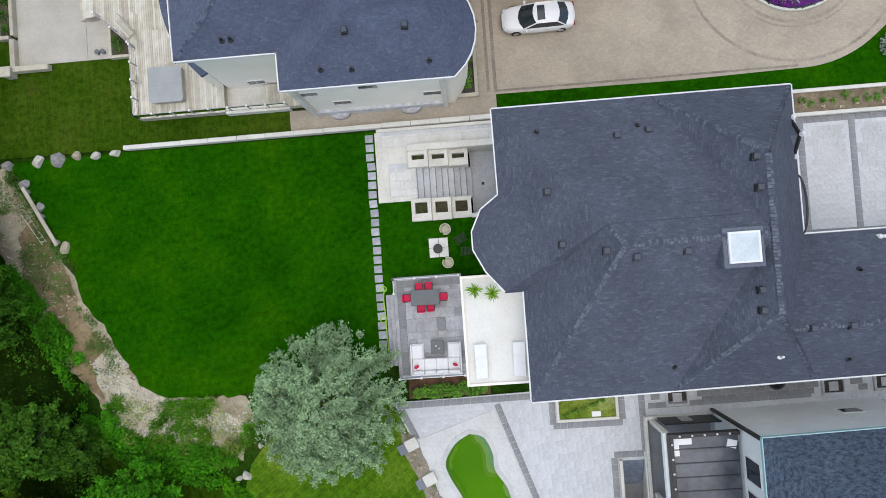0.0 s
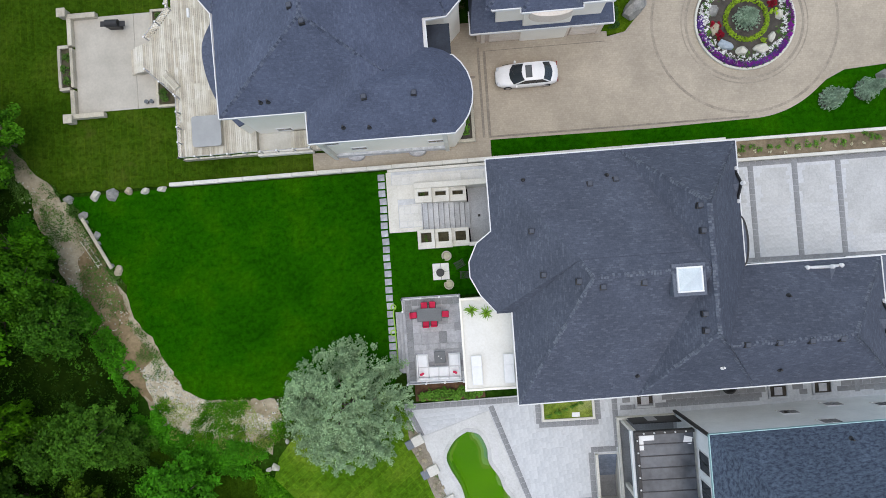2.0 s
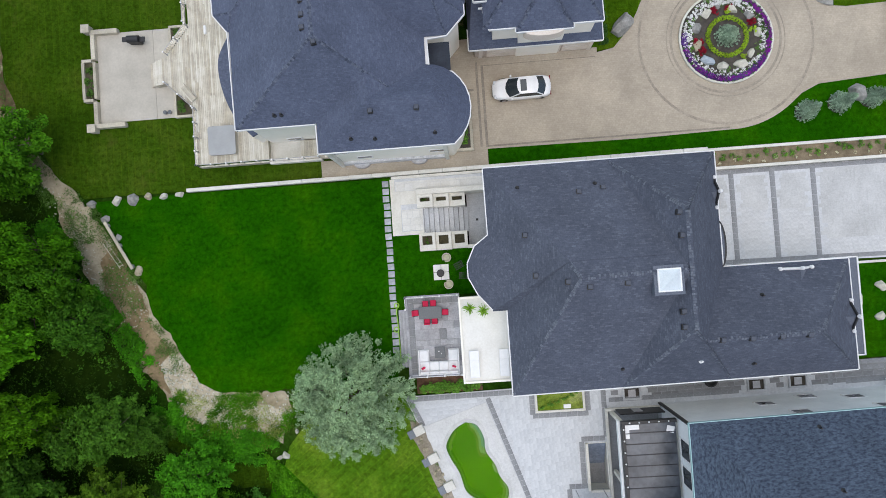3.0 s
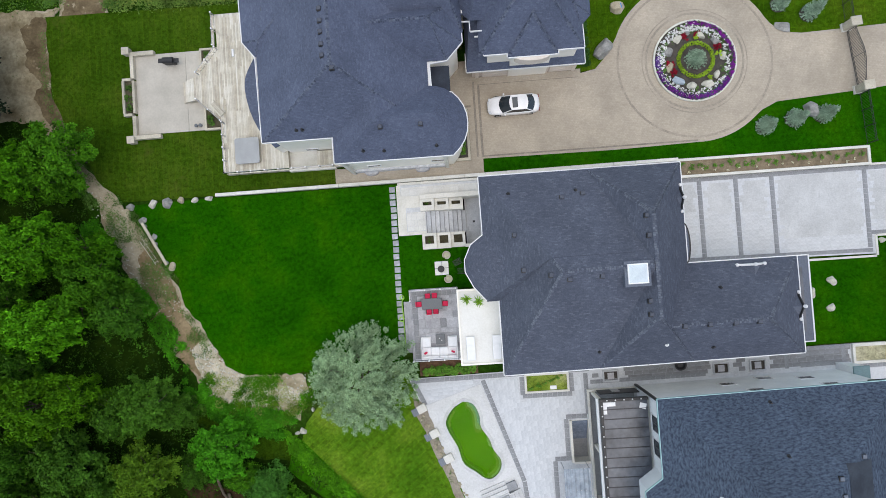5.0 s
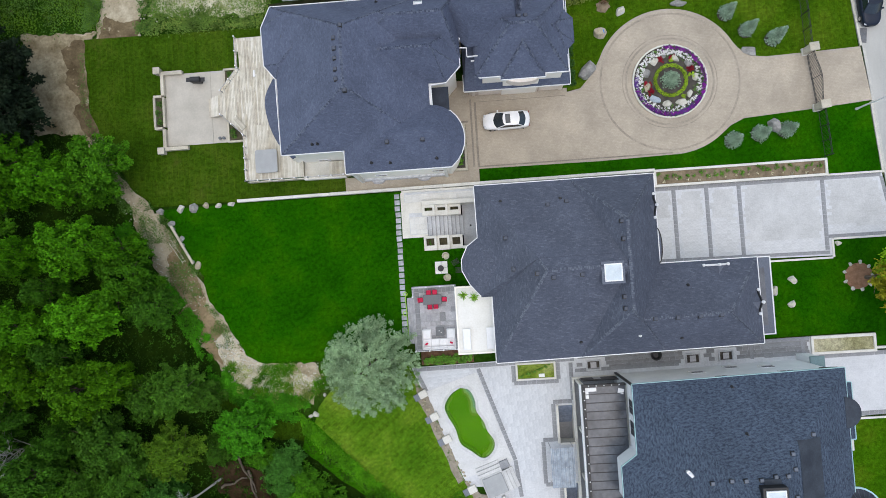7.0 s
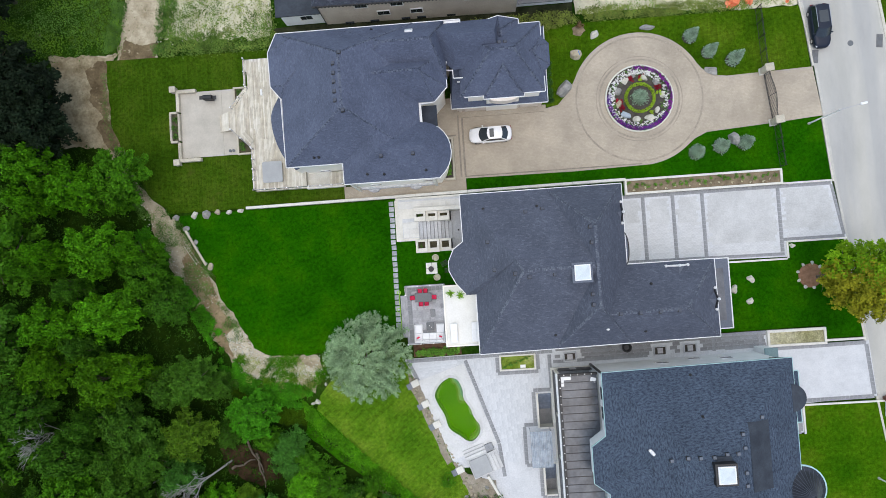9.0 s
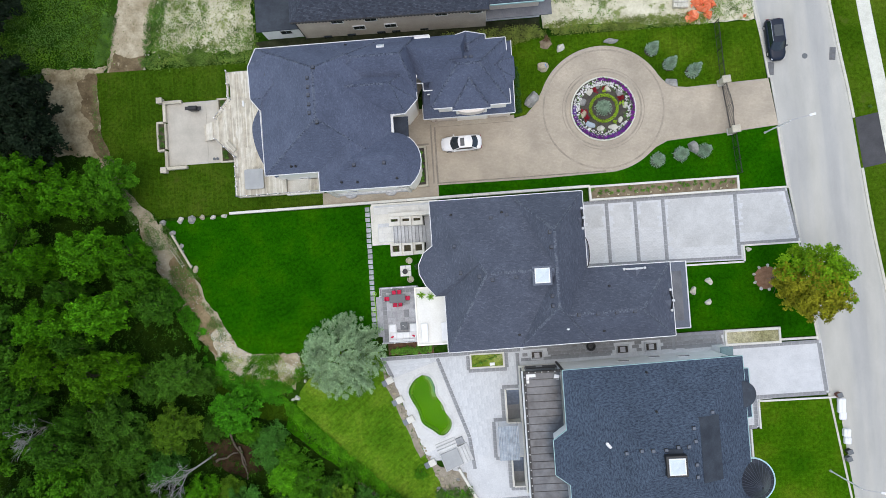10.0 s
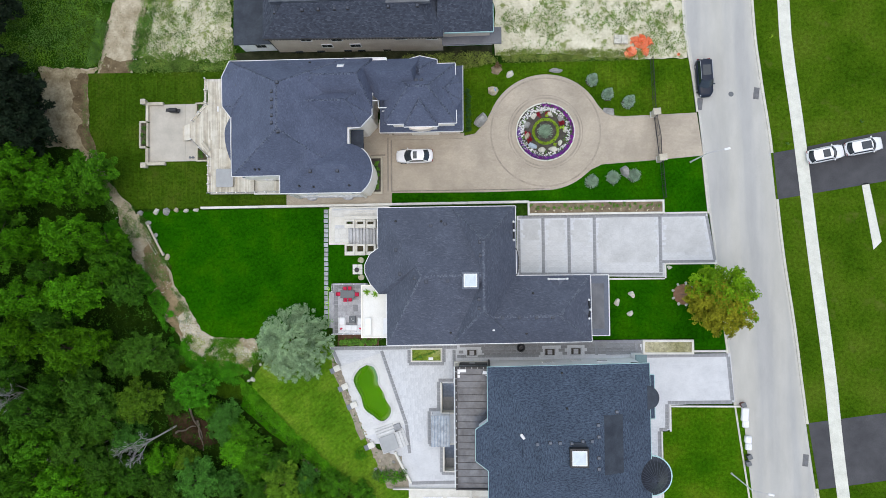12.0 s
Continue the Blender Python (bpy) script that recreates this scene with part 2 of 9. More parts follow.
M["asphalt"] = street("worn_grey_road")
M["tar"] = surf("dark_asphalt", (0.045, 0.045, 0.05), (0.075, 0.075, 0.08), 0.4, 8, 0.9, relief=0.008)
M["concrete"] = surf("pale_concrete", (0.57, 0.57, 0.5), (0.69, 0.69, 0.61), 0.8, 8, 0.9, relief=0.006)
M["kerb"] = surf("kerb_concrete", (0.5, 0.48, 0.41), (0.62, 0.6, 0.52), 0.8, 8, 0.9, relief=0.006)
M["gutter"] = surf("gutter_concrete", (0.43, 0.42, 0.385), (0.52, 0.51, 0.465), 0.8, 8, 0.9, relief=0.006)
M["tan"] = bricks("tan_pavers", (0.395, 0.342, 0.27), (0.437, 0.38, 0.303), (0.37, 0.32, 0.252), 0.24, 0.16, 0.01, rough=0.8, stain=0.45, stain_scale=0.22, wobble=0.01, grain=0.35)
M["tan_band"] = bricks("worn_ring_pavers", (0.315, 0.275, 0.222), (0.36, 0.315, 0.255), (0.3, 0.262, 0.21), 0.2, 0.2, 0.012)
M["tan_dark"] = bricks("brown_border_pavers", (0.245, 0.215, 0.178), (0.3, 0.265, 0.22), (0.23, 0.2, 0.165), 0.2, 0.2, 0.012)
M["grey_paver"] = surf("light_grey_paver", (0.53, 0.545, 0.565), (0.63, 0.645, 0.665), 0.5, 5, 0.85, relief=0.004, vary=0.05, grit=0.35)
# grey pavers darkened in colour for the shade between the tall walls
M["alley_paver"] = surf("shaded_alley_paver", (0.19, 0.19, 0.195), (0.28, 0.28, 0.285), 0.5, 5, 0.85, relief=0.004, vary=0.05, grit=0.35)
M["grey_joint"] = surf("paver_joint_sand", (0.52, 0.53, 0.545), (0.61, 0.62, 0.635), 0.5, 5, 0.95)
M["drive_paver"] = surf("driveway_paver", (0.52, 0.525, 0.53), (0.6, 0.605, 0.61), 0.5, 6, 0.85, relief=0.006, vary=0.03)
M["dark_paver"] = surf("dark_grey_paver", (0.22, 0.225, 0.235), (0.3, 0.305, 0.315), 0.9, 9, 0.85, relief=0.006, vary=0.04)
M["stone"] = surf("cream_stone", (0.6, 0.58, 0.52), (0.74, 0.72, 0.66), 0.7, 9, 0.8, relief=0.006)
M["white"] = surf("white_stucco", (0.88, 0.84, 0.75), (0.94, 0.9, 0.82), 0.5, 9, 0.75, relief=0.005)
M["trim"] = plain("white_trim", (0.8, 0.8, 0.8), 0.45)
M["teal"] = plain("pale_teal_gutter", (0.36, 0.56, 0.57), 0.4)
M["shingle"] = shingles("charcoal_shingles", (0.077, 0.087, 0.117), (0.094, 0.106, 0.139), (0.11, 0.123, 0.157), 0.3, 0.15, 0.9)
M["shingle_n"] = shingles("blue_grey_shingles", (0.086, 0.102, 0.15), (0.1, 0.117, 0.171), (0.113, 0.131, 0.188), 0.26, 0.14, 0.9)
M["shingle_s"] = slates("thick_slate_shingles", (0.032, 0.043, 0.068), (0.078, 0.105, 0.145))
M["shingle_far"] = shingles("black_shingles", (0.04, 0.047, 0.065), (0.066, 0.076, 0.1), (0.085, 0.096, 0.122), 0.3, 0.16, 0.9)
M["cap"] = flecked("ridge_cap_shingle", (0.08, 0.091, 0.123), (0.105, 0.118, 0.153), (0.16, 0.178, 0.216))
M["cap_n"] = flecked("blue_ridge_cap", (0.05, 0.06, 0.09), (0.095, 0.112, 0.16), (0.14, 0.16, 0.21))
M["black"] = plain("black_metal", (0.02, 0.02, 0.022), 0.5)
M["bark"] = surf("grey_brown_bark", (0.07, 0.055, 0.04), (0.16, 0.13, 0.1), 2, 14, 0.95, relief=0.03)
M["window"] = plain("dark_window_glass", (0.03, 0.04, 0.05), 0.08, 0.0, 0.8)


# ---- builders ----
class G:
    """Collects the faces of one mesh."""
    def __init__(self):
        self.v, self.f, self.uv = [], [], []

    def face(self, pts, uv=None):
        k = len(self.v)
        self.v.extend(tuple(p) for p in pts)
        self.f.append(tuple(range(k, k + len(pts))))
        self.uv.extend(uv if uv else [(p[0], p[1]) for p in pts])
        return self

    def box(self, x0, y0, z0, x1, y1, z1, b=0.0, m=None):
        c = ((x0 + x1) / 2, (y0 + y1) / 2, (z0 + z1) / 2)
        h = (abs(x1 - x0) / 2, abs(y1 - y0) / 2, abs(z1 - z0) / 2)
        b = min(b, min(h) * 0.8)

        def p(s, axis):
            q = [c[i] + s[i] * (h[i] - (0 if i == axis or not b else b)) for i in range(3)]
            return m @ Vector(q) if m is not None else q
        S = (-1, 1)
        for a in range(3):
            i, j = (a + 1) % 3, (a + 2) % 3
            for sa in S:
                ring = []
                for si, sj in ((-1, -1), (1, -1), (1, 1), (-1, 1)):
                    s = [0, 0, 0]
                    s[a], s[i], s[j] = sa, si, sj
                    ring.append(p(s, a))
                self.face(ring if sa > 0 else ring[::-1])
        if b:
            for a in range(3):
                i, j = (a + 1) % 3, (a + 2) % 3
                for si in S:
                    for sj in S:
                        s0, s1 = [0, 0, 0], [0, 0, 0]
                        s0[a], s1[a] = -1, 1
                        s0[i] = s1[i] = si
                        s0[j] = s1[j] = sj
                        q = [p(s0, i), p(s1, i), p(s1, j), p(s0, j)]
                        self.face(q if si * sj < 0 else q[::-1])
            for sx in S:
                for sy in S:
                    for sz in S:
                        s = (sx, sy, sz)
                        q = [p(s, 0), p(s, 1), p(s, 2)]
                        self.face(q if sx * sy * sz > 0 else q[::-1])
        return self

    def prism(self, pts, z0, z1):
        """A slab over any outline."""
        a = sum(p[0] * q[1] - q[0] * p[1] for p, q in zip(pts, pts[1:] + pts[:1]))
        pts = pts if a > 0 else pts[::-1]
        self.face([(x, y, z1) for x, y in pts])
        self.face([(x, y, z0) for x, y in pts[::-1]])
        for (ax, ay), (bx, by) in zip(pts, pts[1:] + pts[:1]):
            self.face([(ax, ay, z0), (bx, by, z0), (bx, by, z1), (ax, ay, z1)])
        return self

    def tube(self, a, b, r0, r1=None, n=8, caps=True):
        a, b = Vector(a), Vector(b)
        r1 = r0 if r1 is None else r1
        d = (b - a).normalized()
        u = d.orthogonal().normalized()
        w = d.cross(u)
        ring = [(math.cos(2 * math.pi * k / n), math.sin(2 * math.pi * k / n)) for k in range(n)]
        A = [a + (u * c + w * s) * r0 for c, s in ring]
        B = [b + (u * c + w * s) * r1 for c, s in ring]
        for k in range(n):
            j = (k + 1) % n
            self.face([A[k], A[j], B[j], B[k]])
        if caps:
            self.face(A[::-1])
            self.face(B)
        return self

    def lathe(self, prof, cx=0, cy=0, n=20):
        """prof: (radius, z) from below to above."""
        for (r0, z0), (r1, z1) in zip(prof, prof[1:]):
            for k in range(n):
                t0, t1 = 2 * math.pi * k / n, 2 * math.pi * (k + 1) / n
                q = [(cx + r0 * math.cos(t0), cy + r0 * math.sin(t0), z0), (cx + r0 * math.cos(t1), cy + r0 * math.sin(t1), z0),
                     (cx + r1 * math.cos(t1), cy + r1 * math.sin(t1), z1), (cx + r1 * math.cos(t0), cy + r1 * math.sin(t0), z1)]
                if r0 < 1e-4:
                    q = [q[0], q[2], q[3]]
                elif r1 < 1e-4:
                    q = q[:3]
                self.face(q)
        return self

    def mesh(self, name, mat, smooth=False, weld=False):
        me = bpy.data.meshes.new(name)
        me.from_pydata(self.v, [], self.f)
        u = me.uv_layers.new(name="UVMap")
        u.data.foreach_set("uv", [c for p in self.uv for c in p])
        if weld:
            bm = bmesh.new()
            bm.from_mesh(me)
            bmesh.ops.remove_doubles(bm, verts=bm.verts, dist=0.0005)
            bmesh.ops.recalc_face_normals(bm, faces=bm.faces)
            bm.to_mesh(me)
            bm.free()
        if smooth:
            me.polygons.foreach_set("use_smooth", [True] * len(me.polygons))
        me.materials.append(mat)
        me.update()
        return me


def part(name, g, mat=None, parent=None, label="", smooth=False, weld=False, m=None):
    """One mesh object under a thing or a part."""
    me = g.mesh(name, mat, smooth, weld) if isinstance(g, G) else g
    ob = new(name, me)
    if parent is not None:
        ob.parent = parent
    if m is not None:
        ob.matrix_basis = m
    if label:
        ob["label"] = label
    return ob


def thing(name, label, category, m=None, group="", kind=""):
    ob = new(name)
    ob.empty_display_size = 0.2
    if m is not None:
        ob.matrix_basis = m
    return tagged(ob, label, category, group, kind)


def setting(name, g, mat, label, category, smooth=False):
    return tagged(part(name, g, mat, smooth=smooth), label, category, kind="structure")


def frayed(pts, step, amount, seed, closed=True):
    """An outline with an uneven, natural edge."""
    out = []
    for (ax, ay), (bx, by) in zip(pts, pts[1:] + (pts[:1] if closed else [])):
        k = max(1, int(math.hypot(bx - ax, by - ay) / step))
        for i in range(k):
            t = i / k
            x, y = ax + (bx - ax) * t, ay + (by - ay) * t
            q = noise.noise_vector((x * 0.45, y * 0.45, seed)) * amount + noise.noise_vector((x * 1.7, y * 1.7, seed)) * amount * 0.45 + noise.noise_vector((x * 5.1, y * 5.1, seed)) * amount * 0.4
            out.append((x + q.x, y + q.y))
    return out


def curve_pts(pts, k=6):
    """A smooth line through some places (open)."""
    P = [pts[0]] + list(pts) + [pts[-1]]
    out = []
    for a, b, c, d in zip(P, P[1:], P[2:], P[3:]):
        for i in range(k):
            t = i / k
            out.append(tuple(0.5 * (2 * b[j] + (c[j] - a[j]) * t + (2 * a[j] - 5 * b[j] + 4 * c[j] - d[j]) * t * t + (3 * b[j] - a[j] - 3 * c[j] + d[j]) * t ** 3) for j in range(len(b))))
    return out + [tuple(pts[-1])]


def arc(cx, cy, r, a0, a1, k=24):
    return [(cx + r * math.cos(radians(a0 + (a1 - a0) * i / k)), cy + r * math.sin(radians(a0 + (a1 - a0) * i / k))) for i in range(k + 1)]


def ribbon(line, width, side=1):
    """An outline along a line, to one side of it."""
    out = []
    for i, p in enumerate(line):
        a, b = line[max(0, i - 1)], line[min(len(line) - 1, i + 1)]
        d = Vector((b[0] - a[0], b[1] - a[1])).normalized()
        out.append((p[0] - d.y * width * side, p[1] + d.x * width * side))
    return list(line) + out[::-1]


def inside(p, poly):
    x, y = p
    r = False
    for (ax, ay), (bx, by) in zip(poly, poly[1:] + poly[:1]):
        if (ay > y) != (by > y) and x < (bx - ax) * (y - ay) / (by - ay) + ax:
            r = not r
    return r


def clip(poly, a, b, c):
    """The part of a flat outline where a*x + b*y <= c."""
    out = []
    for p, q in zip(poly, poly[1:] + poly[:1]):
        dp, dq = a * p[0] + b * p[1] - c, a * q[0] + b * q[1] - c
        if dp <= 0:
            out.append(p)
        if dp * dq < 0:
            t = dp / (dp - dq)
            out.append((p[0] + (q[0] - p[0]) * t, p[1] + (q[1] - p[1]) * t))
    return out


def hip_roof(name, poly, slopes, z, mat, parent, capmat=None, over=0.0, skip=()):
    """A hipped roof over a convex outline (counter-clockwise), one slope an edge; returns its height at a place."""
    n = len(poly)
    planes = []
    for i in range(n):
        (ax, ay), (bx, by) = poly[i], poly[(i + 1) % n]
        L = math.hypot(bx - ax, by - ay)
        nx, ny = -(by - ay) / L, (bx - ax) / L
        s = slopes[i]
        planes.append((nx * s, ny * s, -(nx * ax + ny * ay) * s, nx, ny, s, (ax, ay), ((bx - ax) / L, (by - ay) / L)))
    g, caps = G(), G()
    edges = {}
    for i, (a, b, c, nx, ny, s, o, d) in enumerate(planes):
        f = [tuple(p) for p in poly]
        for j, q in enumerate(planes):
            if j != i and f:
                f = clip(f, a - q[0], b - q[1], q[2] - c)
        if len(f) < 3 or i in skip:
            continue
        k = math.sqrt(1 + s * s)
        pts = [(x, y, z + a * x + b * y + c) for x, y in f]
        g.face(pts, [((x - o[0]) * d[0] + (y - o[1]) * d[1], ((x - o[0]) * nx + (y - o[1]) * ny) * k) for x, y in f])
        for p, q in zip(pts, pts[1:] + pts[:1]):
            if min(p[2], q[2]) > z - 0.01 and max(p[2], q[2]) > z + 0.2:
                key = tuple(sorted([(round(p[0], 2), round(p[1], 2)), (round(q[0], 2), round(q[1], 2))]))
                edges[key] = (p, q)
    ob = part(name, g, mat, parent, weld=True)
    if capmat:
        for p, q in edges.values():
            p, q = Vector(p), Vector(q)
            L = (q - p).length
            d = (q - p).normalized()
            side = d.cross(Vector((0, 0, 1))).normalized()
            up = side.cross(d)
            for t in range(int(L / 0.17)):
                o = p + d * (t * 0.17)
                r = 0.12 + 0.05 * random.random()
                h = 0.02 + 0.03 * random.random()
                A, B, C2 = o + side * r - up * 0.055, o + up * h, o - side * r - up * 0.055
                e = d * 0.145 - up * 0.014
                caps.face([A, A + e, B + e, B])
                caps.face([B, B + e, C2 + e, C2])
        if caps.f:
            tagged(part("ridge_cap", caps, capmat, ob), kind="stuff")

    def height(x, y):
        return z + min(a * x + b * y + c for a, b, c, *_ in planes)
    return height


def eave_line(outline, z, mat, parent, name="fascia", drop=0.22, wide=0.08, closed=True):
    """Fascia board and gutter along an eave."""
    pts = outline + outline[:1] if closed else outline
    for (ax, ay), (bx, by) in zip(pts, pts[1:]):
        L = math.hypot(bx - ax, by - ay)
        if L < 0.05:
            continue
        a = math.degrees(math.atan2(by - ay, bx - ax))
        g = G().box(-0.01, -wide, -drop, L + 0.01, 0.0, 0.03, 0.015)
        part(name, g, mat, parent, m=pose(ax, ay, z, 0, 0, a))


# ---- ground ----
def ground_sheet():
    """One sheet to the horizon, gently uneven near the wood."""
    g = G()
    holes = ((-5.1, -5.5, 0.4, -0.5), (-5.2, -27.6, 1.0, -19.2), (6.95, -25.95, 8.6, -22.1), (7.2, -33.4, 8.6, -29.95))
    xs = [-2500, -600, -200, -100] + [-80 + 2.5 * i for i in range(33)] + [30, 60, 100, 200, 600, 2500] + [h[i] for h in holes for i in (0, 2)]
    ys = [-2500, -600, -200, -100] + [-70 + 2.5 * i for i in range(49)] + [80, 120, 250, 600, 2500] + [h[i] for h in holes for i in (1, 3)]
    xs, ys = sorted(set(xs)), sorted(set(ys))

    def z(x, y):
        if -80 < x < 0 and -70 < y < 50:
            return -0.14 + 0.06 * noise.noise((x * 0.2, y * 0.2, 3))
        return -0.14
    for x0, x1 in zip(xs, xs[1:]):
        for y0, y1 in zip(ys, ys[1:]):
            if any(h[0] < (x0 + x1) / 2 < h[2] and h[1] < (y0 + y1) / 2 < h[3] for h in holes):
                continue
            g.face([(x0, y0, z(x0, y0)), (x1, y0, z(x1, y0)), (x1, y1, z(x1, y1)), (x0, y1, z(x0, y1))])
    return setting("ground", g, M["wild"], "rough green ground with weeds and bare spots", "ground", True)


ground_sheet()


def rect(x0, y0, x1, y1):
    return [(x0, y0), (x1, y0), (x1, y1), (x0, y1)]


def slab(name, pts, z, mat, label, category, thick=0.12):
    return setting(name, G().prism(pts, z - thick, z), mat, label, category)


WEST = [(38.0, 60), (38.64, 27), (39.07, 21.3), (39.85, 15.7), (40.65, 7.5), (41.3, -0.64), (41.8, -5.1), (43.2, -17.8), (44.0, -24.8), (45.5, -36.4), (50.5, -75)]
EAST = [(46.0, 60), (47.1, 26.7), (47.9, 17), (49.0, 8), (50.1, -5.2), (51.3, -15), (52.2, -24), (53.6, -36.3), (58.6, -75)]
WALKW = [(49.6, 60), (50.38, 26.6), (50.73, 19.65), (51.85, 9.3), (53.2, -5.3), (54.8, -20.9), (56.05, -36.3), (60.5, -75)]


west, east, walkw = curve_pts(WEST), curve_pts(EAST), curve_pts(WALKW)
slab("road", west + east[::-1], -0.02, M["asphalt"], "pale worn asphalt street with light kerbs", "road")


def stretch(line, y0, y1):
    """The part of a line that runs south from y0 to y1."""
    def at(y):
        for (ax, ay), (bx, by) in zip(line, line[1:]):
            if by <= y <= ay:
                return (ax + (bx - ax) * (ay - y) / (ay - by), y)
    return [at(y0)] + [p for p in line if y1 < p[1] < y0] + [at(y1)]


for y0, y1 in ((59, 12.4), (6.6, -0.66), (-6.9, -18.4), (-24.5, -74)):
    setting("kerb", G().prism(ribbon(stretch(west, y0, y1), 0.22, -1), -0.14, 0.05), M["kerb"], "pale concrete kerb along the street", "kerb")
for y0, y1 in ((59, 6.9), (1.0, -27.2), (-35.2, -74)):
    setting("kerb", G().prism(ribbon(stretch(east, y0, y1), 0.3, 1), -0.14, 0.07), M["kerb"], "pale concrete kerb along the far verge", "kerb")
setting("gutter", G().prism(ribbon(west, 0.28, 1), -0.14, -0.012), M["gutter"], "pale concrete gutter along the kerb", "gutter")
setting("gutter", G().prism(ribbon(east, 0.28, -1), -0.14, -0.012), M["gutter"], "pale concrete gutter along the far kerb", "gutter")
slab("east_grass", east + [(140, -75), (140, 60)], 0.0, M["lawn_e"], "mown green grass across the street", "lawn")
WALKE = [(x + 1.5, y) for x, y in walkw]
sw = slab("sidewalk", walkw + WALKE[::-1], 0.02, M["concrete"], "pale concrete sidewalk in square slabs", "sidewalk")
for k in range(86):
    y0 = 58 - k * 1.5
    pts = []
    for y in (y0, y0 - 1.495):
        for (ax, ay), (bx, by) in zip(walkw, walkw[1:]):
            if by <= y <= ay:
                pts.append((ax + (bx - ax) * (ay - y) / (ay - by), y))
                break
    if len(pts) == 2:
        (ax, ay), (bx, by) = pts
        part("sidewalk_slab", G().prism([(ax, ay), (bx, by), (bx + 1.5, by + 0.12), (ax + 1.5, ay + 0.12)], -0.1, 0.035 + 0.006 * random.random()), M["concrete"], sw)

# turf
N_LAWN = [(-40.8, 19.5), (-40.6, 12.7), (-39.2, 7.65), (-36.6, 3.4), (-34.0, 0.95), (-13.4, 1.0), (-13.4, 19.2)]
slab("north_lawn", frayed(N_LAWN[:5], 0.5, 0.3, 2, False) + [(-34.0, 0.95), (-13.4, 0.95), (-13.4, 19.2)], 0.0, M["lawn_n"], "mown turf in visible sod strips", "lawn")
BACK = [(-33.2, 0.4), (-32.3, -1.0), (-30.6, -4.3), (-29.6, -5.7), (-28.1, -9.9), (-26.3, -12.9), (-24.8, -15.0), (-23.0, -16.25), (-14.0, -16.3), (-8.2, -16.2), (-6.9, -9.3), (-1.0, -9.3), (-1.0, -5.5), (-5.6, -5.5), (-5.6, -4.0), (-7.6, -4.0), (-7.6, 0.75), (-25, 0.75)]
slab("back_lawn", frayed(BACK[:9], 0.45, 0.45, 5, False) + BACK[8:], 0.0, M["lawn"], "lush deep green mown lawn", "lawn")
S_LAWN = [(-14.0, -16.4), (-15.6, -18.6), (-17.6, -21.0), (-18.1, -22.6), (-11.5, -29.6), (-7.5, -33.2), (-3, -38), (6, -60), (3, -36.5), (-2.4, -30.2), (-7.2, -18.4), (-8.0, -16.4)]
slab("south_lawn", S_LAWN, -0.01, M["lawn_s"], "light green sloping lawn with mowing marks", "lawn")
slab("front_lawn", [(25.6, -16.6), (28.0, -8.8), (35.8, -8.8), (35.8, -7.0), (42.1, -7.0), (43.1, -17.9), (38.9, -17.9), (38.9, -16.5)], 0.0, M["lawn"], "deep green front lawn", "lawn")
slab("south_front_lawn", [(36.1, -25.1), (44.8, -25.0), (45.9, -38), (34.9, -38), (34.9, -28.3), (36.0, -28.2)], 0.0, M["lawn_f"], "bright green front lawn", "lawn")
slab("strip_lawn", [(0.65, 1.2), (35.62, 1.1), (35.62, -0.45), (41.0, -0.45), (40.9, 1.0), (40.4, 6.7), (28, 6.3), (20, 3.1), (12, 2.8), (0.65, 2.7)], 0.0, M["lawn"], "narrow green strip beside the driveway", "lawn")
slab("north_front_lawn", [(9.8, 10.0), (14.0, 10.5), (28, 11.0), (39.8, 12.2), (39.25, 19.3), (9.8, 19.4)], 0.0, M["lawn_nf"], "mown front lawn in sod strips", "lawn")

# bare earth
DIRT = [(-47.5, 20.3), (-38.9, 20.1), (-40.9, 19.4), (-40.7, 12.7), (-39.3, 7.65), (-36.7, 3.4), (-34.0, 0.8), (-33.3, 0.0), (-32.4, -2.0), (-30.7, -5.0), (-29.5, -6.8), (-27.6, -10.0), (-25.8, -12.8), (-25.2, -13.9), (-24.4, -15.0), (-23.4, -15.9), (-22.4, -16.1), (-17.6, -16.5), (-17.2, -18.2),
        (-18.4, -20.6), (-21.3, -19.6), (-24.2, -19.9), (-26.4, -18.2), (-27.9, -16.4), (-28.8, -14.5), (-30.6, -12.9), (-32.2, -11.0), (-33.0, -9.0), (-33.8, -6.2), (-34.9, -4.0), (-36.6, 0.5), (-37.9, 3.4), (-42.0, 9.8), (-46.5, 9.9)]
slab("dirt_path", frayed(DIRT, 0.3, 0.5, 9), -0.03, M["dirt"], "dusty trodden earth track", "path")
slab("brown_track", frayed([(-32.6, -7.0), (-32.8, -4.8), (-31.6, -3.0), (-30.4, -4.8), (-29.7, -6.4), (-28.9, -10.0), (-27.2, -12.8), (-25.4, -15.0), (-27.6, -16.2), (-29.2, -14.0), (-31.6, -11.4)], 0.3, 0.6, 19), -0.022, M["earth"], "dark brown bare earth on the track", "path")
for pts, seed in (([(-43.6, 18.6), (-41.6, 19.7), (-40.3, 19.3), (-40.2, 12.7), (-39.0, 8.4), (-40.6, 9.2), (-42.4, 11.6), (-41.6, 13.2), (-43.2, 14.6), (-42.6, 16.4)], 23), ([(-39.4, 18.6), (-35.2, 18.4), (-34.6, 21.5), (-36.4, 21.0), (-38.4, 21.9)], 24)):
    slab("brown_patch", frayed(pts, 0.25, 0.4, seed), -0.014, M["earth_mix"], "dark brown bare earth along the lawn edge", "path")
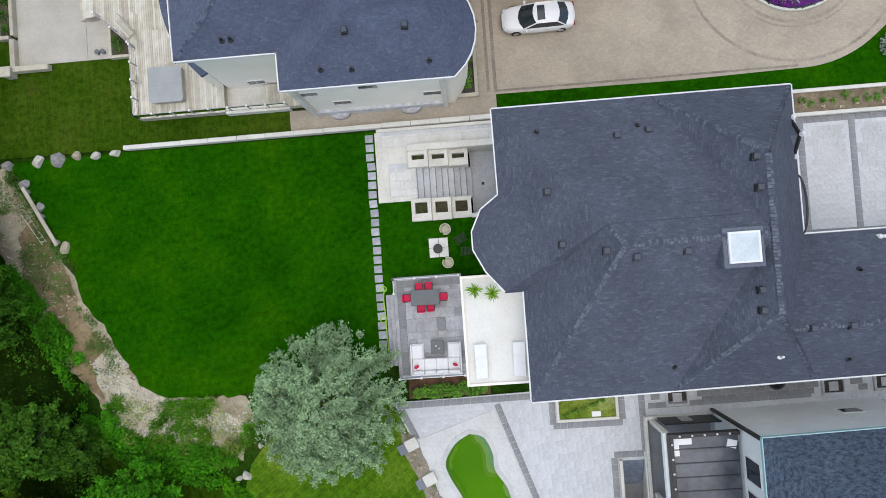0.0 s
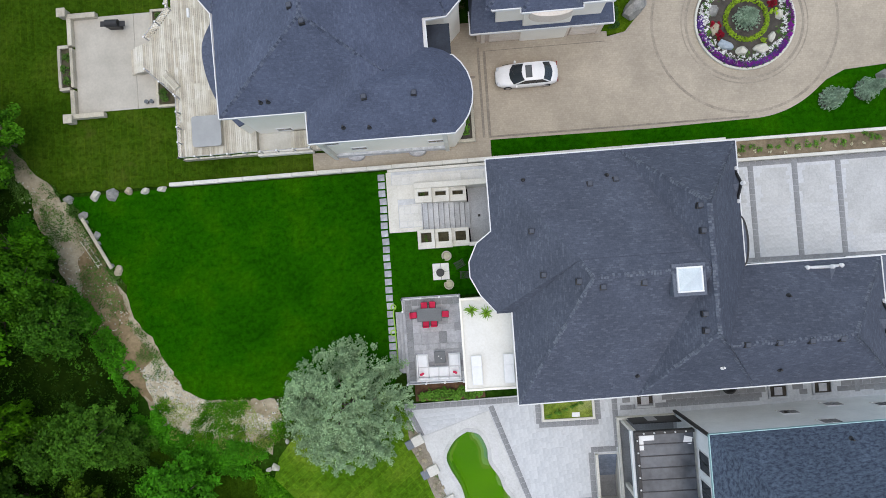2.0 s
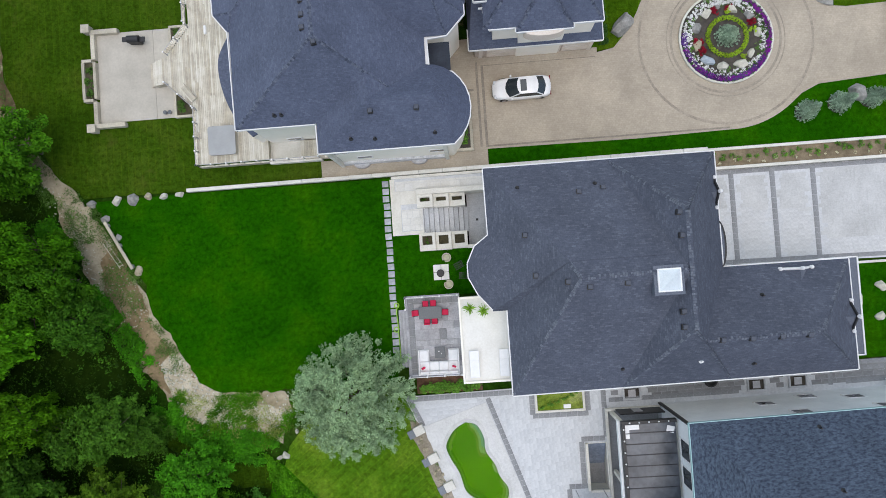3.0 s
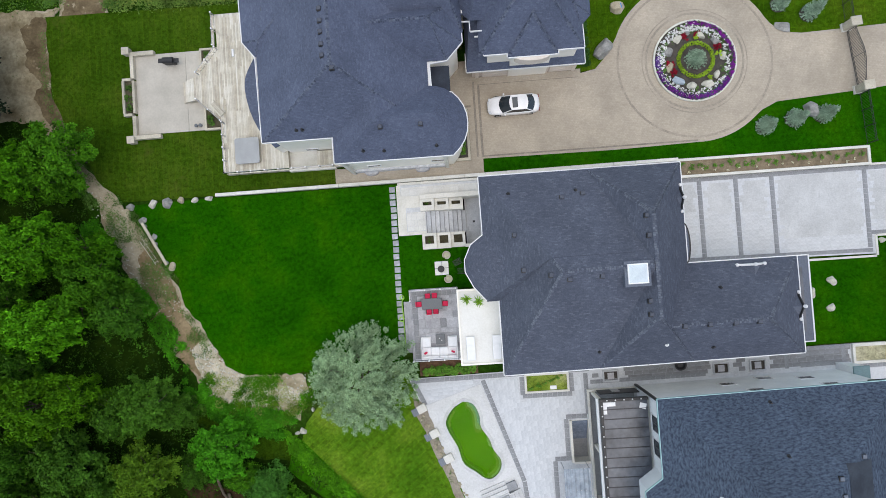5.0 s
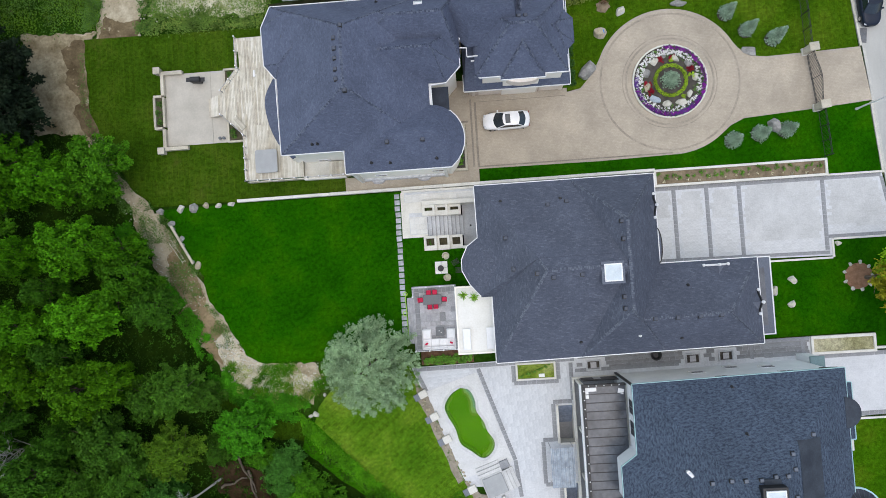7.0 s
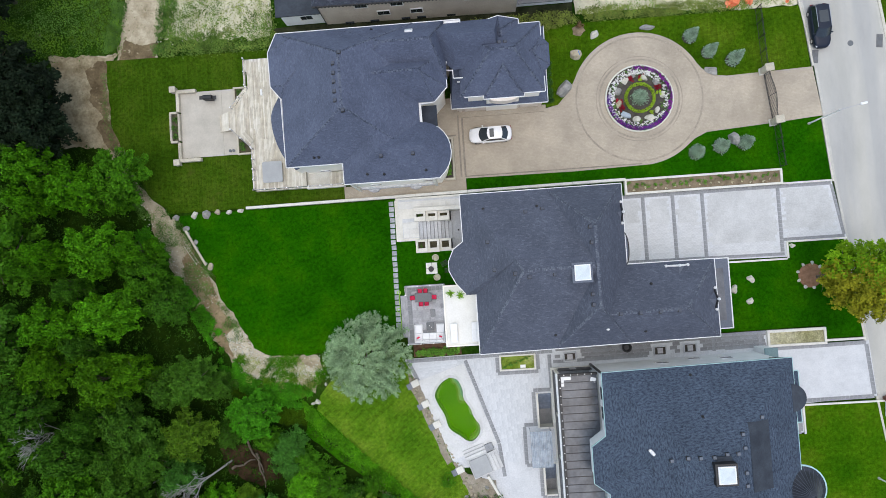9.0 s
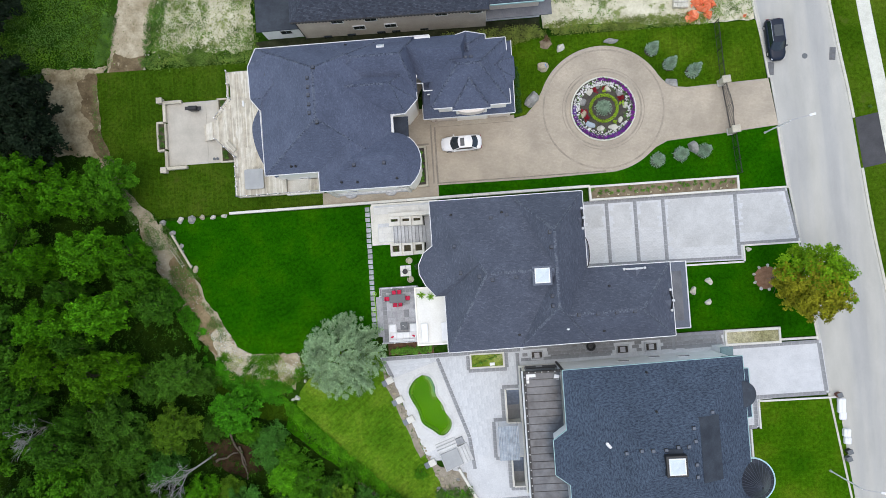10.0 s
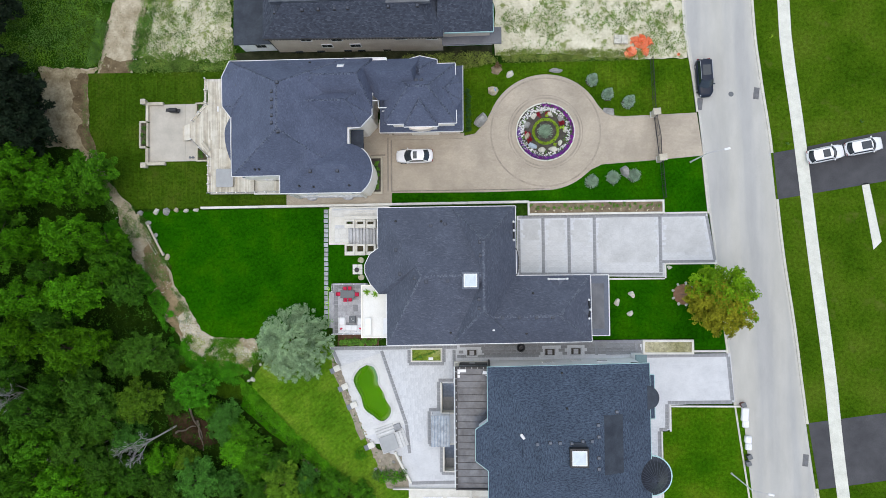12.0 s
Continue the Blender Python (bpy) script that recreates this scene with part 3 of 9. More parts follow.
slab("brown_track", frayed([(-47.6, 20.6), (-42.6, 20.2), (-39.8, 20.4), (-40.2, 18.6), (-40.5, 12.7), (-39.1, 7.6), (-36.6, 3.4), (-37.6, 2.6), (-42.0, 9.4), (-46.8, 9.7)], 0.3, 0.5, 20), -0.022, M["track_mix"], "mottled brown and tan bare earth below the dark trees", "path")
slab("dirt_lane", frayed([(-37.3, 60), (-37.4, 29.6), (-39.6, 19.0), (-34.9, 18.8), (-32.6, 29.4), (-32.3, 60)], 0.3, 0.5, 11), -0.045, M["dirt"], "bare earth lane between weeds", "path")
# strip whose dark colour paints the shadowed gap beside the far house
slab("side_strip", frayed([(-20.5, 18.6), (8.0, 18.5), (14.0, 18.9), (14.0, 21.8), (-20.5, 21.8)], 0.5, 0.12, 14), -0.04, M["gap_shade"], "soil strip between the houses, with the gap's shade in its colour", "ground")
slab("gravel_lot", frayed([(-32.3, 60), (-31.9, 29.4), (-33.6, 21.6), (-21, 20.6), (-20, 60)], 0.3, 0.8, 12), -0.05, M["rubble"], "stony lot overgrown with weeds", "ground")
slab("gravel_lot_east", frayed([(14.2, 60), (14.4, 20.4), (21, 20.6), (31, 19.6), (39.0, 19.4)], 0.8, 0.3, 13, False) + [(39.0, 19.5), (38.6, 27), (38.0, 60)], -0.05, M["rubble"], "pale gravel building lot with weeds", "ground")

# north driveway, tan pavers round a flower bed
CX, CY = 20.72, 10.2
drive = [(-2.2, 10.3), (-2.2, 7.4), (-0.5, 7.4), (-0.5, 2.5), (0.6, 2.6), (12.9, 2.5)] + arc(CX, CY, 7.55, -92, -50, 10) + [(26.5, 5.2), (27.9, 5.85), (34.95, 6.3), (40.7, 6.75), (40.0, 12.3), (35.2, 12.15), (30.6, 12.02), (29.3, 12.2), (28.4, 12.65), (27.8, 13.2)] + arc(CX, CY, 7.55, 28, 158, 26) + [(12.9, 11.6), (11.6, 10.2), (10.1, 9.9)]
slab("driveway_north", drive, 0.03, M["tan"], "tan paver driveway round a flower bed", "driveway")
slab("path_north", [(-13.4, 1.15), (0.62, 1.15), (0.62, 2.6), (-2.0, 2.6), (-13.4, 2.6)], 0.024, M["tan"], "tan paved side path", "path")
g = G()
for r0, r1 in ((4.35, 4.55), (4.75, 4.85), (6.95, 7.15)):
    o, i = arc(CX, CY, r1, 0, 360, 60), arc(CX, CY, r0, 0, 360, 60)
    for k in range(60):
        g.face([(*i[k], 0.036), (*o[k], 0.036), (*o[k + 1], 0.036), (*i[k + 1], 0.036)])
setting("driveway_bands", g, M["tan_band"], "darker paver rings round the bed", "paving")
g = G()
for x0, y0, x1, y1 in ((0.05, 2.8, 0.25, 9.9), (0.5, 2.9, 0.72, 9.6), (0.5, 9.55, 10.0, 9.75), (0.5, 2.75, 20.5, 2.9), (-2.1, 7.5, -0.2, 7.7)):
    g.box(x0, y0, 0.02, x1, y1, 0.036)
setting("driveway_border", g, M["tan_dark"], "dark brown paver border lines", "paving")

# pavements of the middle and south plots
slab("driveway_base", [(16.9, -8.35), (35.7, -8.7), (35.7, -6.95), (42.1, -6.9), (41.02, -0.66), (16.9, -0.65)], 0.018, M["grey_joint"], "sanded joints of the paver driveway", "driveway")
POOL = curve_pts([(-2.82, -19.85), (-1.9, -20.13), (-1.38, -21.21), (-1.3, -22.3), (-0.6, -23.46), (-0.3, -24.4), (0.32, -25.36), (0.22, -26.28), (-0.49, -27.0), (-1.19, -27.0), (-1.96, -26.4), (-3.1, -25.52), (-3.56, -23.99), (-4.29, -22.6), (-4.51, -21.61), (-3.8, -20.45), (-2.82, -19.85)], 5)[:-1]
WELLS = [rect(7.0, -25.9, 8.55, -22.15), rect(7.25, -33.35, 8.55, -30.0)]


def keyhole(outer, holes):
    """One outline that leaves holes open."""
    a = sum(p[0] * q[1] - q[0] * p[1] for p, q in zip(outer, outer[1:] + outer[:1]))
    out = list(outer if a > 0 else outer[::-1])
    for h in holes:
        a = sum(p[0] * q[1] - q[0] * p[1] for p, q in zip(h, h[1:] + h[:1]))
        h = list(h if a < 0 else h[::-1])
        i, j = min(((i, j) for i in range(len(out)) for j in range(len(h))), key=lambda k: math.hypot(out[k[0]][0] - h[k[1]][0], out[k[0]][1] - h[k[1]][1]))
        out = out[:i + 1] + h[j:] + h[:j + 1] + out[i:]
    return out


slab("yard_base", keyhole([(-7.7, -17.5), (9.3, -17.2), (33, -16.7), (33, -18.5), (43.5, -18.4), (43.9, -24.5), (36.0, -24.9), (35.9, -28.0), (34.8, -28.2), (34.8, -38), (12, -38), (2.9, -36.2), (-0.5, -30), (-2.6, -30)], [POOL] + WELLS), 0.02, M["grey_joint"], "sanded joints of the paver yard", "yard")
slab("east_drive", [(49.4, 6.9), (51.8, 7.3), (63.4, 9.45), (80, 12), (80, 5.5), (63.1, 3.1), (49.85, 1.0)], 0.012, M["tar"], "dark asphalt driveway", "driveway")
slab("east_drive_south", [(52.8, -27.1), (62.1, -25.8), (90, -22), (90, -30), (61.9, -34.1), (53.9, -35.3)], 0.012, M["tar"], "dark asphalt driveway", "driveway")
slab("east_walk", [(60.1, 2.8), (61.0, 2.9), (62.3, -4.5), (61.3, -5.5)], 0.012, M["concrete"], "narrow concrete path in the grass", "path")


# ---- houses ----
def inset(poly, d):
    n = len(poly)
    out = []
    for i in range(n):
        p, q, r = Vector(poly[i - 1]), Vector(poly[i]), Vector(poly[(i + 1) % n])
        a, b = (q - p).normalized(), (r - q).normalized()
        na, nb = Vector((-a.y, a.x)), Vector((-b.y, b.x))
        w = (na + nb) / max(0.4, 1 + na.dot(nb))
        out.append((q.x + w.x * d, q.y + w.y * d))
    return out


def wall_window(parent, x, y, z, w, h, face, frame_mat=None, deep=0.08):
    """A framed window on a wall that faces the given compass angle in degrees."""
    m = pose(x, y, z, 0, 0, face + 90)
    fr = G()
    t = 0.07
    fr.box(-w / 2 - t, -0.05, -t, w / 2 + t, deep, 0, 0.01)
    fr.box(-w / 2 - t, -0.05, h, w / 2 + t, deep, h + t, 0.01)
    fr.box(-w / 2 - t, -0.05, 0, -w / 2, deep, h, 0.01)
    fr.box(w / 2, -0.05, 0, w / 2 + t, deep, h, 0.01)
    fr.box(-0.02, -0.03, 0, 0.02, deep * 0.7, h)
    win = part("window", fr, frame_mat or M["trim"], parent, m=m)
    part("pane", G().box(-w / 2, -0.03, 0, w / 2, 0.02, h), M["window"], win)
    part("sill", G().box(-w / 2 - 0.12, -0.05, -t - 0.06, w / 2 + 0.12, deep + 0.08, -t, 0.01), M["stone"], win)


M["hood_pale"] = plain("pale_grey_vent", (0.125, 0.145, 0.18), 0.6)
M["hood"] = plain("weathered_vent_hood", (0.07, 0.08, 0.105), 0.7)


def roof_vent(h, x, y, mat="black", tall=0.26, name="roof_vent"):
    """A low square vent hood on a shingled slope."""
    z = h(x, y)
    t = thing(name, "small dark square vent on a shingled roof", "roof vent", pose(x, y, z - 0.03, 0, 0, random.uniform(-6, 6)), group="roof vents")
    part("hood", G().box(-0.15, -0.13, tall * 0.5, 0.16, 0.17, tall, 0.03), M["hood" if mat == "black" else mat], t)
    part("collar", G().box(-0.19, -0.18, -0.3, 0.17, 0.18, tall * 0.5), M["black"], t)
    return t


def pipe_vent(h, x, y, mat="black"):
    z = h(x, y)
    t = thing("vent_pipe", "short plumbing vent pipe on the roof", "vent pipe", pose(x, y, z - 0.05), group="vent pipes")
    part("pipe", G().tube((0, 0, 0), (0, 0, 0.4), 0.06, n=10), M[mat], t)
    part("flashing", G().lathe([(0.18, 0.0), (0.14, 0.06), (0.07, 0.12)], n=10), M[mat], t)
    return t


def skylight(h, x, y, size, z, turn=0, curb="cap"):
    t = thing("skylight", "square white framed glass skylight on a dark kerb", "skylight", pose(x, y, z, 0, 0, turn))
    s = size / 2
    part("curb", G().box(-s - 0.22, -s - 0.22, -1.0, s + 0.22, s + 0.22, 0.12, 0.03), M[curb], t)
    fr = G()
    for a, b, c, d in ((-s, -s, s, -s + 0.1), (-s, s - 0.1, s, s), (-s, -s + 0.1, -s + 0.1, s - 0.1), (s - 0.1, -s + 0.1, s, s - 0.1)):
        fr.box(a, b, 0.1, c, d, 0.28, 0.02)
    part("frame", fr, M["trim"], t)
    k = s - 0.1
    dome = G()
    for i in range(4):
        p = [(-k, -k), (k, -k), (k, k), (-k, k)][i]
        q = [(k, -k), (k, k), (-k, k), (-k, -k)][i]
        dome.face([(*p, 0.26), (*q, 0.26), (0, 0, 0.62)])
    part("dome", dome, M["frost"], t)
    return t


M["frost"] = plain("milky_skylight", (0.66, 0.72, 0.75), 0.2, 0.0, 0.4)


def middle_house():
    h = thing("house", "large house with charcoal shingled hip roofs and white stone walls", "house")
    Z = 7.2
    A = [(0.95, -16.5), (14.0, -16.27), (14.0, -0.14), (0.95, -0.14)]
    A2 = [(-0.1, -10.4), (12.0, -10.4), (12.0, -0.08), (-0.1, -0.08)]
    B = [(8.75, -16.36), (16.35, -16.23), (16.35, -0.1), (8.75, -0.1)]
    W = [(12.6, -16.3), (25.08, -16.08), (25.02, -8.33), (12.6, -8.36)]
    BAY = [(3.5, -10.5), (3.5, -4.8), (-0.05, -4.9), (-1.08, -5.65), (-1.66, -6.85), (-1.66, -7.85), (-1.05, -9.1), (-0.1, -10.25)]
    ha = hip_roof("roof", A, (0.64, 3.0, 0.64, 1.12), Z, M["shingle"], h, M["cap"])
    hc = hip_roof("roof", A2, (1.4, 6, 0.64, 0.9), Z, M["shingle"], h)
    hb = hip_roof("roof", B, (1.22, 1.36, 1.22, 1.36), Z, M["shingle"], h, M["cap"])
    hw = hip_roof("roof", W, (1.13, 0.92, 0.82, 6.0), Z, M["shingle"], h, M["cap"])
    hip_roof("roof", BAY, (6, 0.55, 0.55, 0.55, 0.55, 0.55, 0.55, 0.55), Z, M["shingle"], h)
    line = [(0.95, -16.5), (25.08, -16.08), (25.02, -8.33), (16.35, -8.33), (16.35, -0.08), (-0.1, -0.08), (-0.05, -4.9), (-1.08, -5.65), (-1.66, -6.85), (-1.66, -7.85), (-1.05, -9.1), (-0.1, -10.25), (0.95, -10.3)]
    eave_line(line, Z, M["trim"], h)
    soffit = G().prism(line, Z - 0.2, Z - 0.12)
    part("soffit", soffit, M["trim"], h)
    part("wall", G().prism(inset(line, 0.5), -0.1, Z - 0.19), M["white"], h)
    # entrance roof at the street side
    part("porch_roof", G().box(25.0, -15.85, 3.0, 27.9, -8.3, 3.2, 0.02), M["cap"], h)
    part("porch_deck", G().box(25.8, -14.95, 3.2, 27.3, -9.4, 3.24), M["membrane"], h)
    part("porch_wall", G().box(25.0, -15.5, 0.0, 27.4, -8.7, 3.0), M["white"], h)
    for y0, y1 in ((-15.85, -15.75), (-8.4, -8.3)):
        part("porch_trim", G().box(25.0, y0, 3.0, 27.95, y1, 3.26, 0.02), M["trim"], h)
    part("porch_trim", G().box(27.85, -15.85, 3.0, 27.97, -8.3, 3.26, 0.02), M["trim"], h)
    for y in (-1.5, -3.9, -7.0, -12.2, -14.9):
        wall_window(h, 1.42 if y < -10 else 0.38, y, 4.2, 1.3, 1.5, 180)
    for x in (3.0, 7.2, 11.0, 15.5, 20.0, 23.5):
        wall_window(h, x, -15.95, 3.9, 1.2, 1.5, 270)
    # peaked dormers with white finials
    for x, y, turn in ((15.95, -3.05, 0), (21.2, -8.9, 90), (24.6, -12.3, 0)):
        d = part("dormer", G(), M["shingle"], h, m=pose(x, y, 0, 0, 0, turn))
        zb, zt = 7.35, 8.25
        g = G()
        g.face([(0.1, -1.05, zb), (0.1, 0, zt), (-1.1, 0, zt), (-0.15, -1.05, zb)])
        g.face([(0.1, 1.05, zb), (-0.15, 1.05, zb), (-1.1, 0, zt), (0.1, 0, zt)])
        part("dormer_roof", g, M["cap"], d)
        part("gable", G().face([(0.12, -1.05, zb - 0.4), (0.12, 1.05, zb - 0.4), (0.12, 1.05, zb), (0.12, 0, zt), (0.12, -1.05, zb)]), M["white"], d)
        for s in (-1, 1):
            k = G().tube((0.14, s * 1.12, zb - 0.02), (0.14, 0, zt + 0.06), 0.1, n=6)
            part("coping", k, M["black"] if turn == 0 else M["trim"], d)
        for yy in (-1.08, 0, 1.08):
            part("finial", G().lathe([(0.1, 0), (0.14, 0.08), (0.07, 0.14), (0.15, 0.27), (0.09, 0.38), (0.0, 0.43)], 0.15, yy, 10), M["trim"], d, smooth=True, m=pose(0, 0, zb + 0.06 if yy else zt + 0.1))
    # low curved roof over the upper landing
    g = G()
    bow = [(16.2 + x * 0.42, -6.7 + y * 1.6) for x, y in arc(0, 0, 1.0, -90, 90, 16)]
    g.prism(bow, 7.05, 7.2)
    part("curved_canopy", g, M["cap"], h)
    part("canopy_edge", G().prism(ribbon(bow, 0.1, -1), 7.02, 7.26), M["black"], h)
    def top(x, y):
        return max([f(x, y) for f, p in ((ha, A), (hc, A2), (hb, B), (hw, W)) if inside((x, y), p)] or [Z])
    for x, y in ((12.15, -4.5), (12.2, -6.0), (12.0, -10.9), (12.0, -11.9), (14.6, -13.0), (16.5, -13.0), (18.4, -13.0), (20.2, -13.0), (2.4, -5.2), (4.8, -8.5), (6.1, -8.9), (8.5, -8.8), (2.9, -8.0), (6.4, -2.4), (8.1, -2.2)):
        roof_vent(top, x, y)
    for x, y, c in ((2.2, -1.8, "black"), (7.6, -1.9, "black"), (8.6, -14.9, "black"), (13.6, -14.5, "trim"), (17.4, -15.0, "black"), (18.2, -10.4, "black")):
        pipe_vent(top, x, y, c)
    skylight(top, 11.05, -8.78, 1.5, 12.2)
    return h


M["membrane"] = surf("grey_roof_membrane", (0.1, 0.105, 0.12), (0.17, 0.175, 0.19), 0.6, 8, 0.7, relief=0.004)
middle_house()


M["rose_stucco"] = surf("rosy_beige_stucco", (0.55, 0.46, 0.4), (0.64, 0.55, 0.48), 0.6, 9, 0.8, relief=0.005)
M["stone_rose"] = surf("cream_rose_stone", (0.66, 0.58, 0.5), (0.76, 0.68, 0.6), 0.7, 9, 0.8, relief=0.006)


def north_house():
    h = thing("house", "cream stucco house with blue-grey shingled roofs", "house")
    Z = 7.7
    M1 = [(-17.82, 4.01), (-3.67, 4.01), (-3.67, 18.03), (-17.97, 18.03)]
    T1 = [(-15.11, 11.33), (-15.11, 17.94), (-18.17, 18.08), (-19.11, 16.16), (-19.01, 12.57), (-17.99, 11.23)]
    M2 = [(-11.66, 11.82), (-0.6, 11.82), (-0.6, 17.99), (-11.66, 17.99)]
    M3 = [(0.1, 12.95), (5.0, 12.95), (5.0, 17.95), (-3.0, 17.95), (-3.0, 15.75)]
    round_bay = [(-3.75 + 3.08 * math.cos(radians(a)), 4.5 + 3.2 * math.sin(radians(a))) for a in range(-40, 91, 13)]
    S = [(-11.86, 1.83), (-2.0, 1.83)] + round_bay + [(-11.86, 7.7)]
    X = [(-11.86, 1.83), (-3.67, 1.83), (-3.67, 11.9), (-11.86, 11.9)]
    T = [(-9.5, 9.65), (-2.05, 9.69), (-0.68, 11.13), (-0.73, 14.88), (-9.5, 14.88)]
    E = [(0.7, 10.14), (9.45, 10.14), (9.35, 17.37), (0.7, 17.37)]
    sh, cp = M["shingle_n"], M["cap_n"]
    h1 = hip_roof("roof", M1, (1.06, 0.7, 1.2, 0.7), Z, sh, h, cp)
    hip_roof("roof", T1, (6, 1.2, 0.6, 0.45, 0.6, 0.6), Z, sh, h, cp)
    h2 = hip_roof("roof", M2, (1.0, 2.4, 1.2, 0.7), Z, sh, h, cp)
    hip_roof("roof", M3, (1.45, 6, 1.4, 6, 1.45), Z - 0.4, sh, h)
    eave_line([(-0.72, 14.0), (-0.7, 13.0), (0.08, 12.95), (0.1, 12.1), (1.05, 12.1)], Z - 0.4, M["trim"], h, closed=False)
    hs = hip_roof("roof", S, (0.95,) + (1.05,) * 11 + (0.95, 0.67), Z, sh, h)
    hx = hip_roof("roof", X, (0.95, 0.7, 6, 0.67), Z - 0.03, sh, h)
    hip_roof("roof", T, (1.15, 1.15, 1.15, 1.15, 6), Z, sh, h, cp)
    he = hip_roof("roof", E, (1.0, 1.15, 1.0, 1.1), Z - 0.9, sh, h, cp)
    hip_roof("roof", [(7.6, 11.95), (9.3, 11.95), (10.15, 12.8), (10.15, 15.1), (9.3, 15.95), (7.6, 15.95)], (0.9, 0.9, 0.9, 0.9, 0.9, 6), Z - 0.92, sh, h, cp)
    hip_roof("roof", [(3.08, 9.79), (7.25, 9.79), (7.25, 13.81), (3.08, 13.81)], (0.95, 1.2, 6, 1.2), Z - 0.9, sh, h, cp)
    hip_roof("roof", [(3.18, 13.81), (7.15, 13.81), (7.15, 17.87), (5.07, 18.37), (3.18, 17.87)], (6, 1.0, 1.0, 1.0, 1.0), Z - 0.9, sh, h, cp)
    main = [(-17.82, 4.01), (-11.91, 4.01), (-11.86, 1.83), (-2.0, 1.83)] + round_bay[:8] + [(-3.47, 7.19), (-3.52, 9.55), (-2.05, 9.69), (-0.68, 11.13), (-0.71, 13.2), (1.09, 17.25), (1.09, 17.99), (-18.17, 18.08), (-19.11, 16.16), (-19.01, 12.57), (-17.99, 11.23)]
    eave_line(main[:-6], Z, M["trim"], h, closed=False)
    eave_line(main[-6:] + main[:1], Z, M["trim"], h, closed=False)
    part("soffit", G().prism(main, Z - 0.2, Z - 0.12), M["trim"], h)
    part("wall", G().prism(inset(main, 0.45), -0.1, Z - 0.19), M["white"], h)
    wing = [(0.41, 11.82), (1.1, 11.82), (1.1, 10.14), (3.08, 10.14), (3.08, 9.79), (7.25, 9.79), (7.25, 10.14), (9.45, 10.14), (9.35, 17.37), (0.41, 17.37)]
    eave_line(wing[:8] + [(9.42, 11.7)], Z - 0.9, M["trim"], h, closed=False)
    eave_line([(9.37, 15.99), (9.35, 17.37), (7.15, 17.37), (7.15, 17.87), (5.07, 18.37), (3.18, 17.87), (3.18, 17.37), (1.0, 17.37)], Z - 0.9, M["trim"], h, closed=False)
    part("wing_wall", G().prism(inset(wing, 0.35), -0.1, Z - 1.0), M["white"], h)
    # skirt roof over the garage doors
    hip_roof("skirt_roof", [(-0.4, 9.93), (10.1, 9.93), (10.15, 18.25), (-0.4, 18.25)], (0.75, 0.75, 0.75, 6), 3.1, sh, h)
    eave_line([(-0.4, 11.6), (-0.4, 9.93), (10.1, 9.93), (10.15, 18.25)], 3.1, M["trim"], h, closed=False, drop=0.18)
    part("garage_wall", G().box(0.1, 10.35, -0.1, 9.7, 17.9, 3.0), M["rose_stucco"], h)
    part("garage_apron", G().box(0.3, 9.6, -0.05, 10.2, 10.34, 0.05), M["tan"], h)
    for x in (0.55, 3.8, 6.95, 9.5):
        part("pilaster", G().box(x - 0.16, 10.2, 0.0, x + 0.16, 10.36, 2.9, 0.02), M["stone_rose"], h)
    for x in (1.0, 4.1, 7.2):
        d = part("garage_door", G().box(x, 10.28, 0.0, x + 2.5, 10.36, 2.3, 0.01), M["rose_stucco"], h)
        for k in range(4):
            part("door_panel", G().box(x + 0.06, 10.25, 0.08 + k * 0.56, x + 2.44, 10.3, 0.56 + k * 0.56, 0.015), M["stone_rose"], d)
    part("gable_front", G().prism([(x, 9.85 + (y - 9.85) * 0.3) for x, y in arc(5.15, 9.85, 1.5, 180, 360, 12)], 5.6, 6.75), M["stone_rose"], h)
    # flat entry canopy and bow window roof
    part("entry_canopy", G().box(-3.5, 7.25, 6.4, -1.9, 9.6, 6.55, 0.02), M["canopy_dark"], h)
    part("porch_floor", G().prism([(-3.4, 7.4), (-2.2, 7.4), (-2.2, 10.3), (0.35, 10.1), (0.35, 11.9), (-3.4, 11.9)], 0.0, 0.06), M["tan"], h)
    e = part("entry_door", G().box(-3.1, 7.7, 0.1, -3.0, 9.2, 2.6, 0.02), M["brown_door"], h)
    part("door_frame", G().box(-3.12, 7.55, 0.1, -3.04, 9.35, 2.75, 0.02), M["trim"], e)
    bow = [(-19.3, 12.6)] + curve_pts([(-19.5, 12.6), (-20.4, 10.7), (-20.2, 8.3), (-19.3, 6.0), (-18.0, 4.4)], 6) + [(-17.6, 4.6), (-17.6, 12.6)]
    part("bow_roof", G().prism(bow[1:], 3.2, 3.45), sh, h)
    part("bow_wall", G().prism(bow[1:], 0.0, 3.2), M["white"], h)
    for x, z in ((-10.9, 4.6), (-9.3, 2.1), (-7.2, 5.2), (-3.5, 2.6)):
        wall_window(h, x, 2.28, z, 1.1, 0.7, 270)
    wall_window(h, -15.2, 4.46, 0.8, 1.1, 0.7, 270)
    part("plinth", G().box(-11.4, 2.08, 0.0, -2.6, 2.3, 0.9, 0.02), M["speckle"], h)
    for x in (-9.9, -5.1):
        o = [(x + 0.68 * math.cos(radians(a)), 2.08 + 0.36 * math.sin(radians(a))) for a in range(180, 361, 15)]
        i = [(x + 0.6 * math.cos(radians(a)), 2.08 + 0.29 * math.sin(radians(a))) for a in range(180, 361, 15)]
        well = part("window_well", G().prism(o + i[::-1], 0.0, 0.4), M["well"], h)
        part("well_gravel", G().prism(i, 0.0, 0.3), M["speckle"], well)
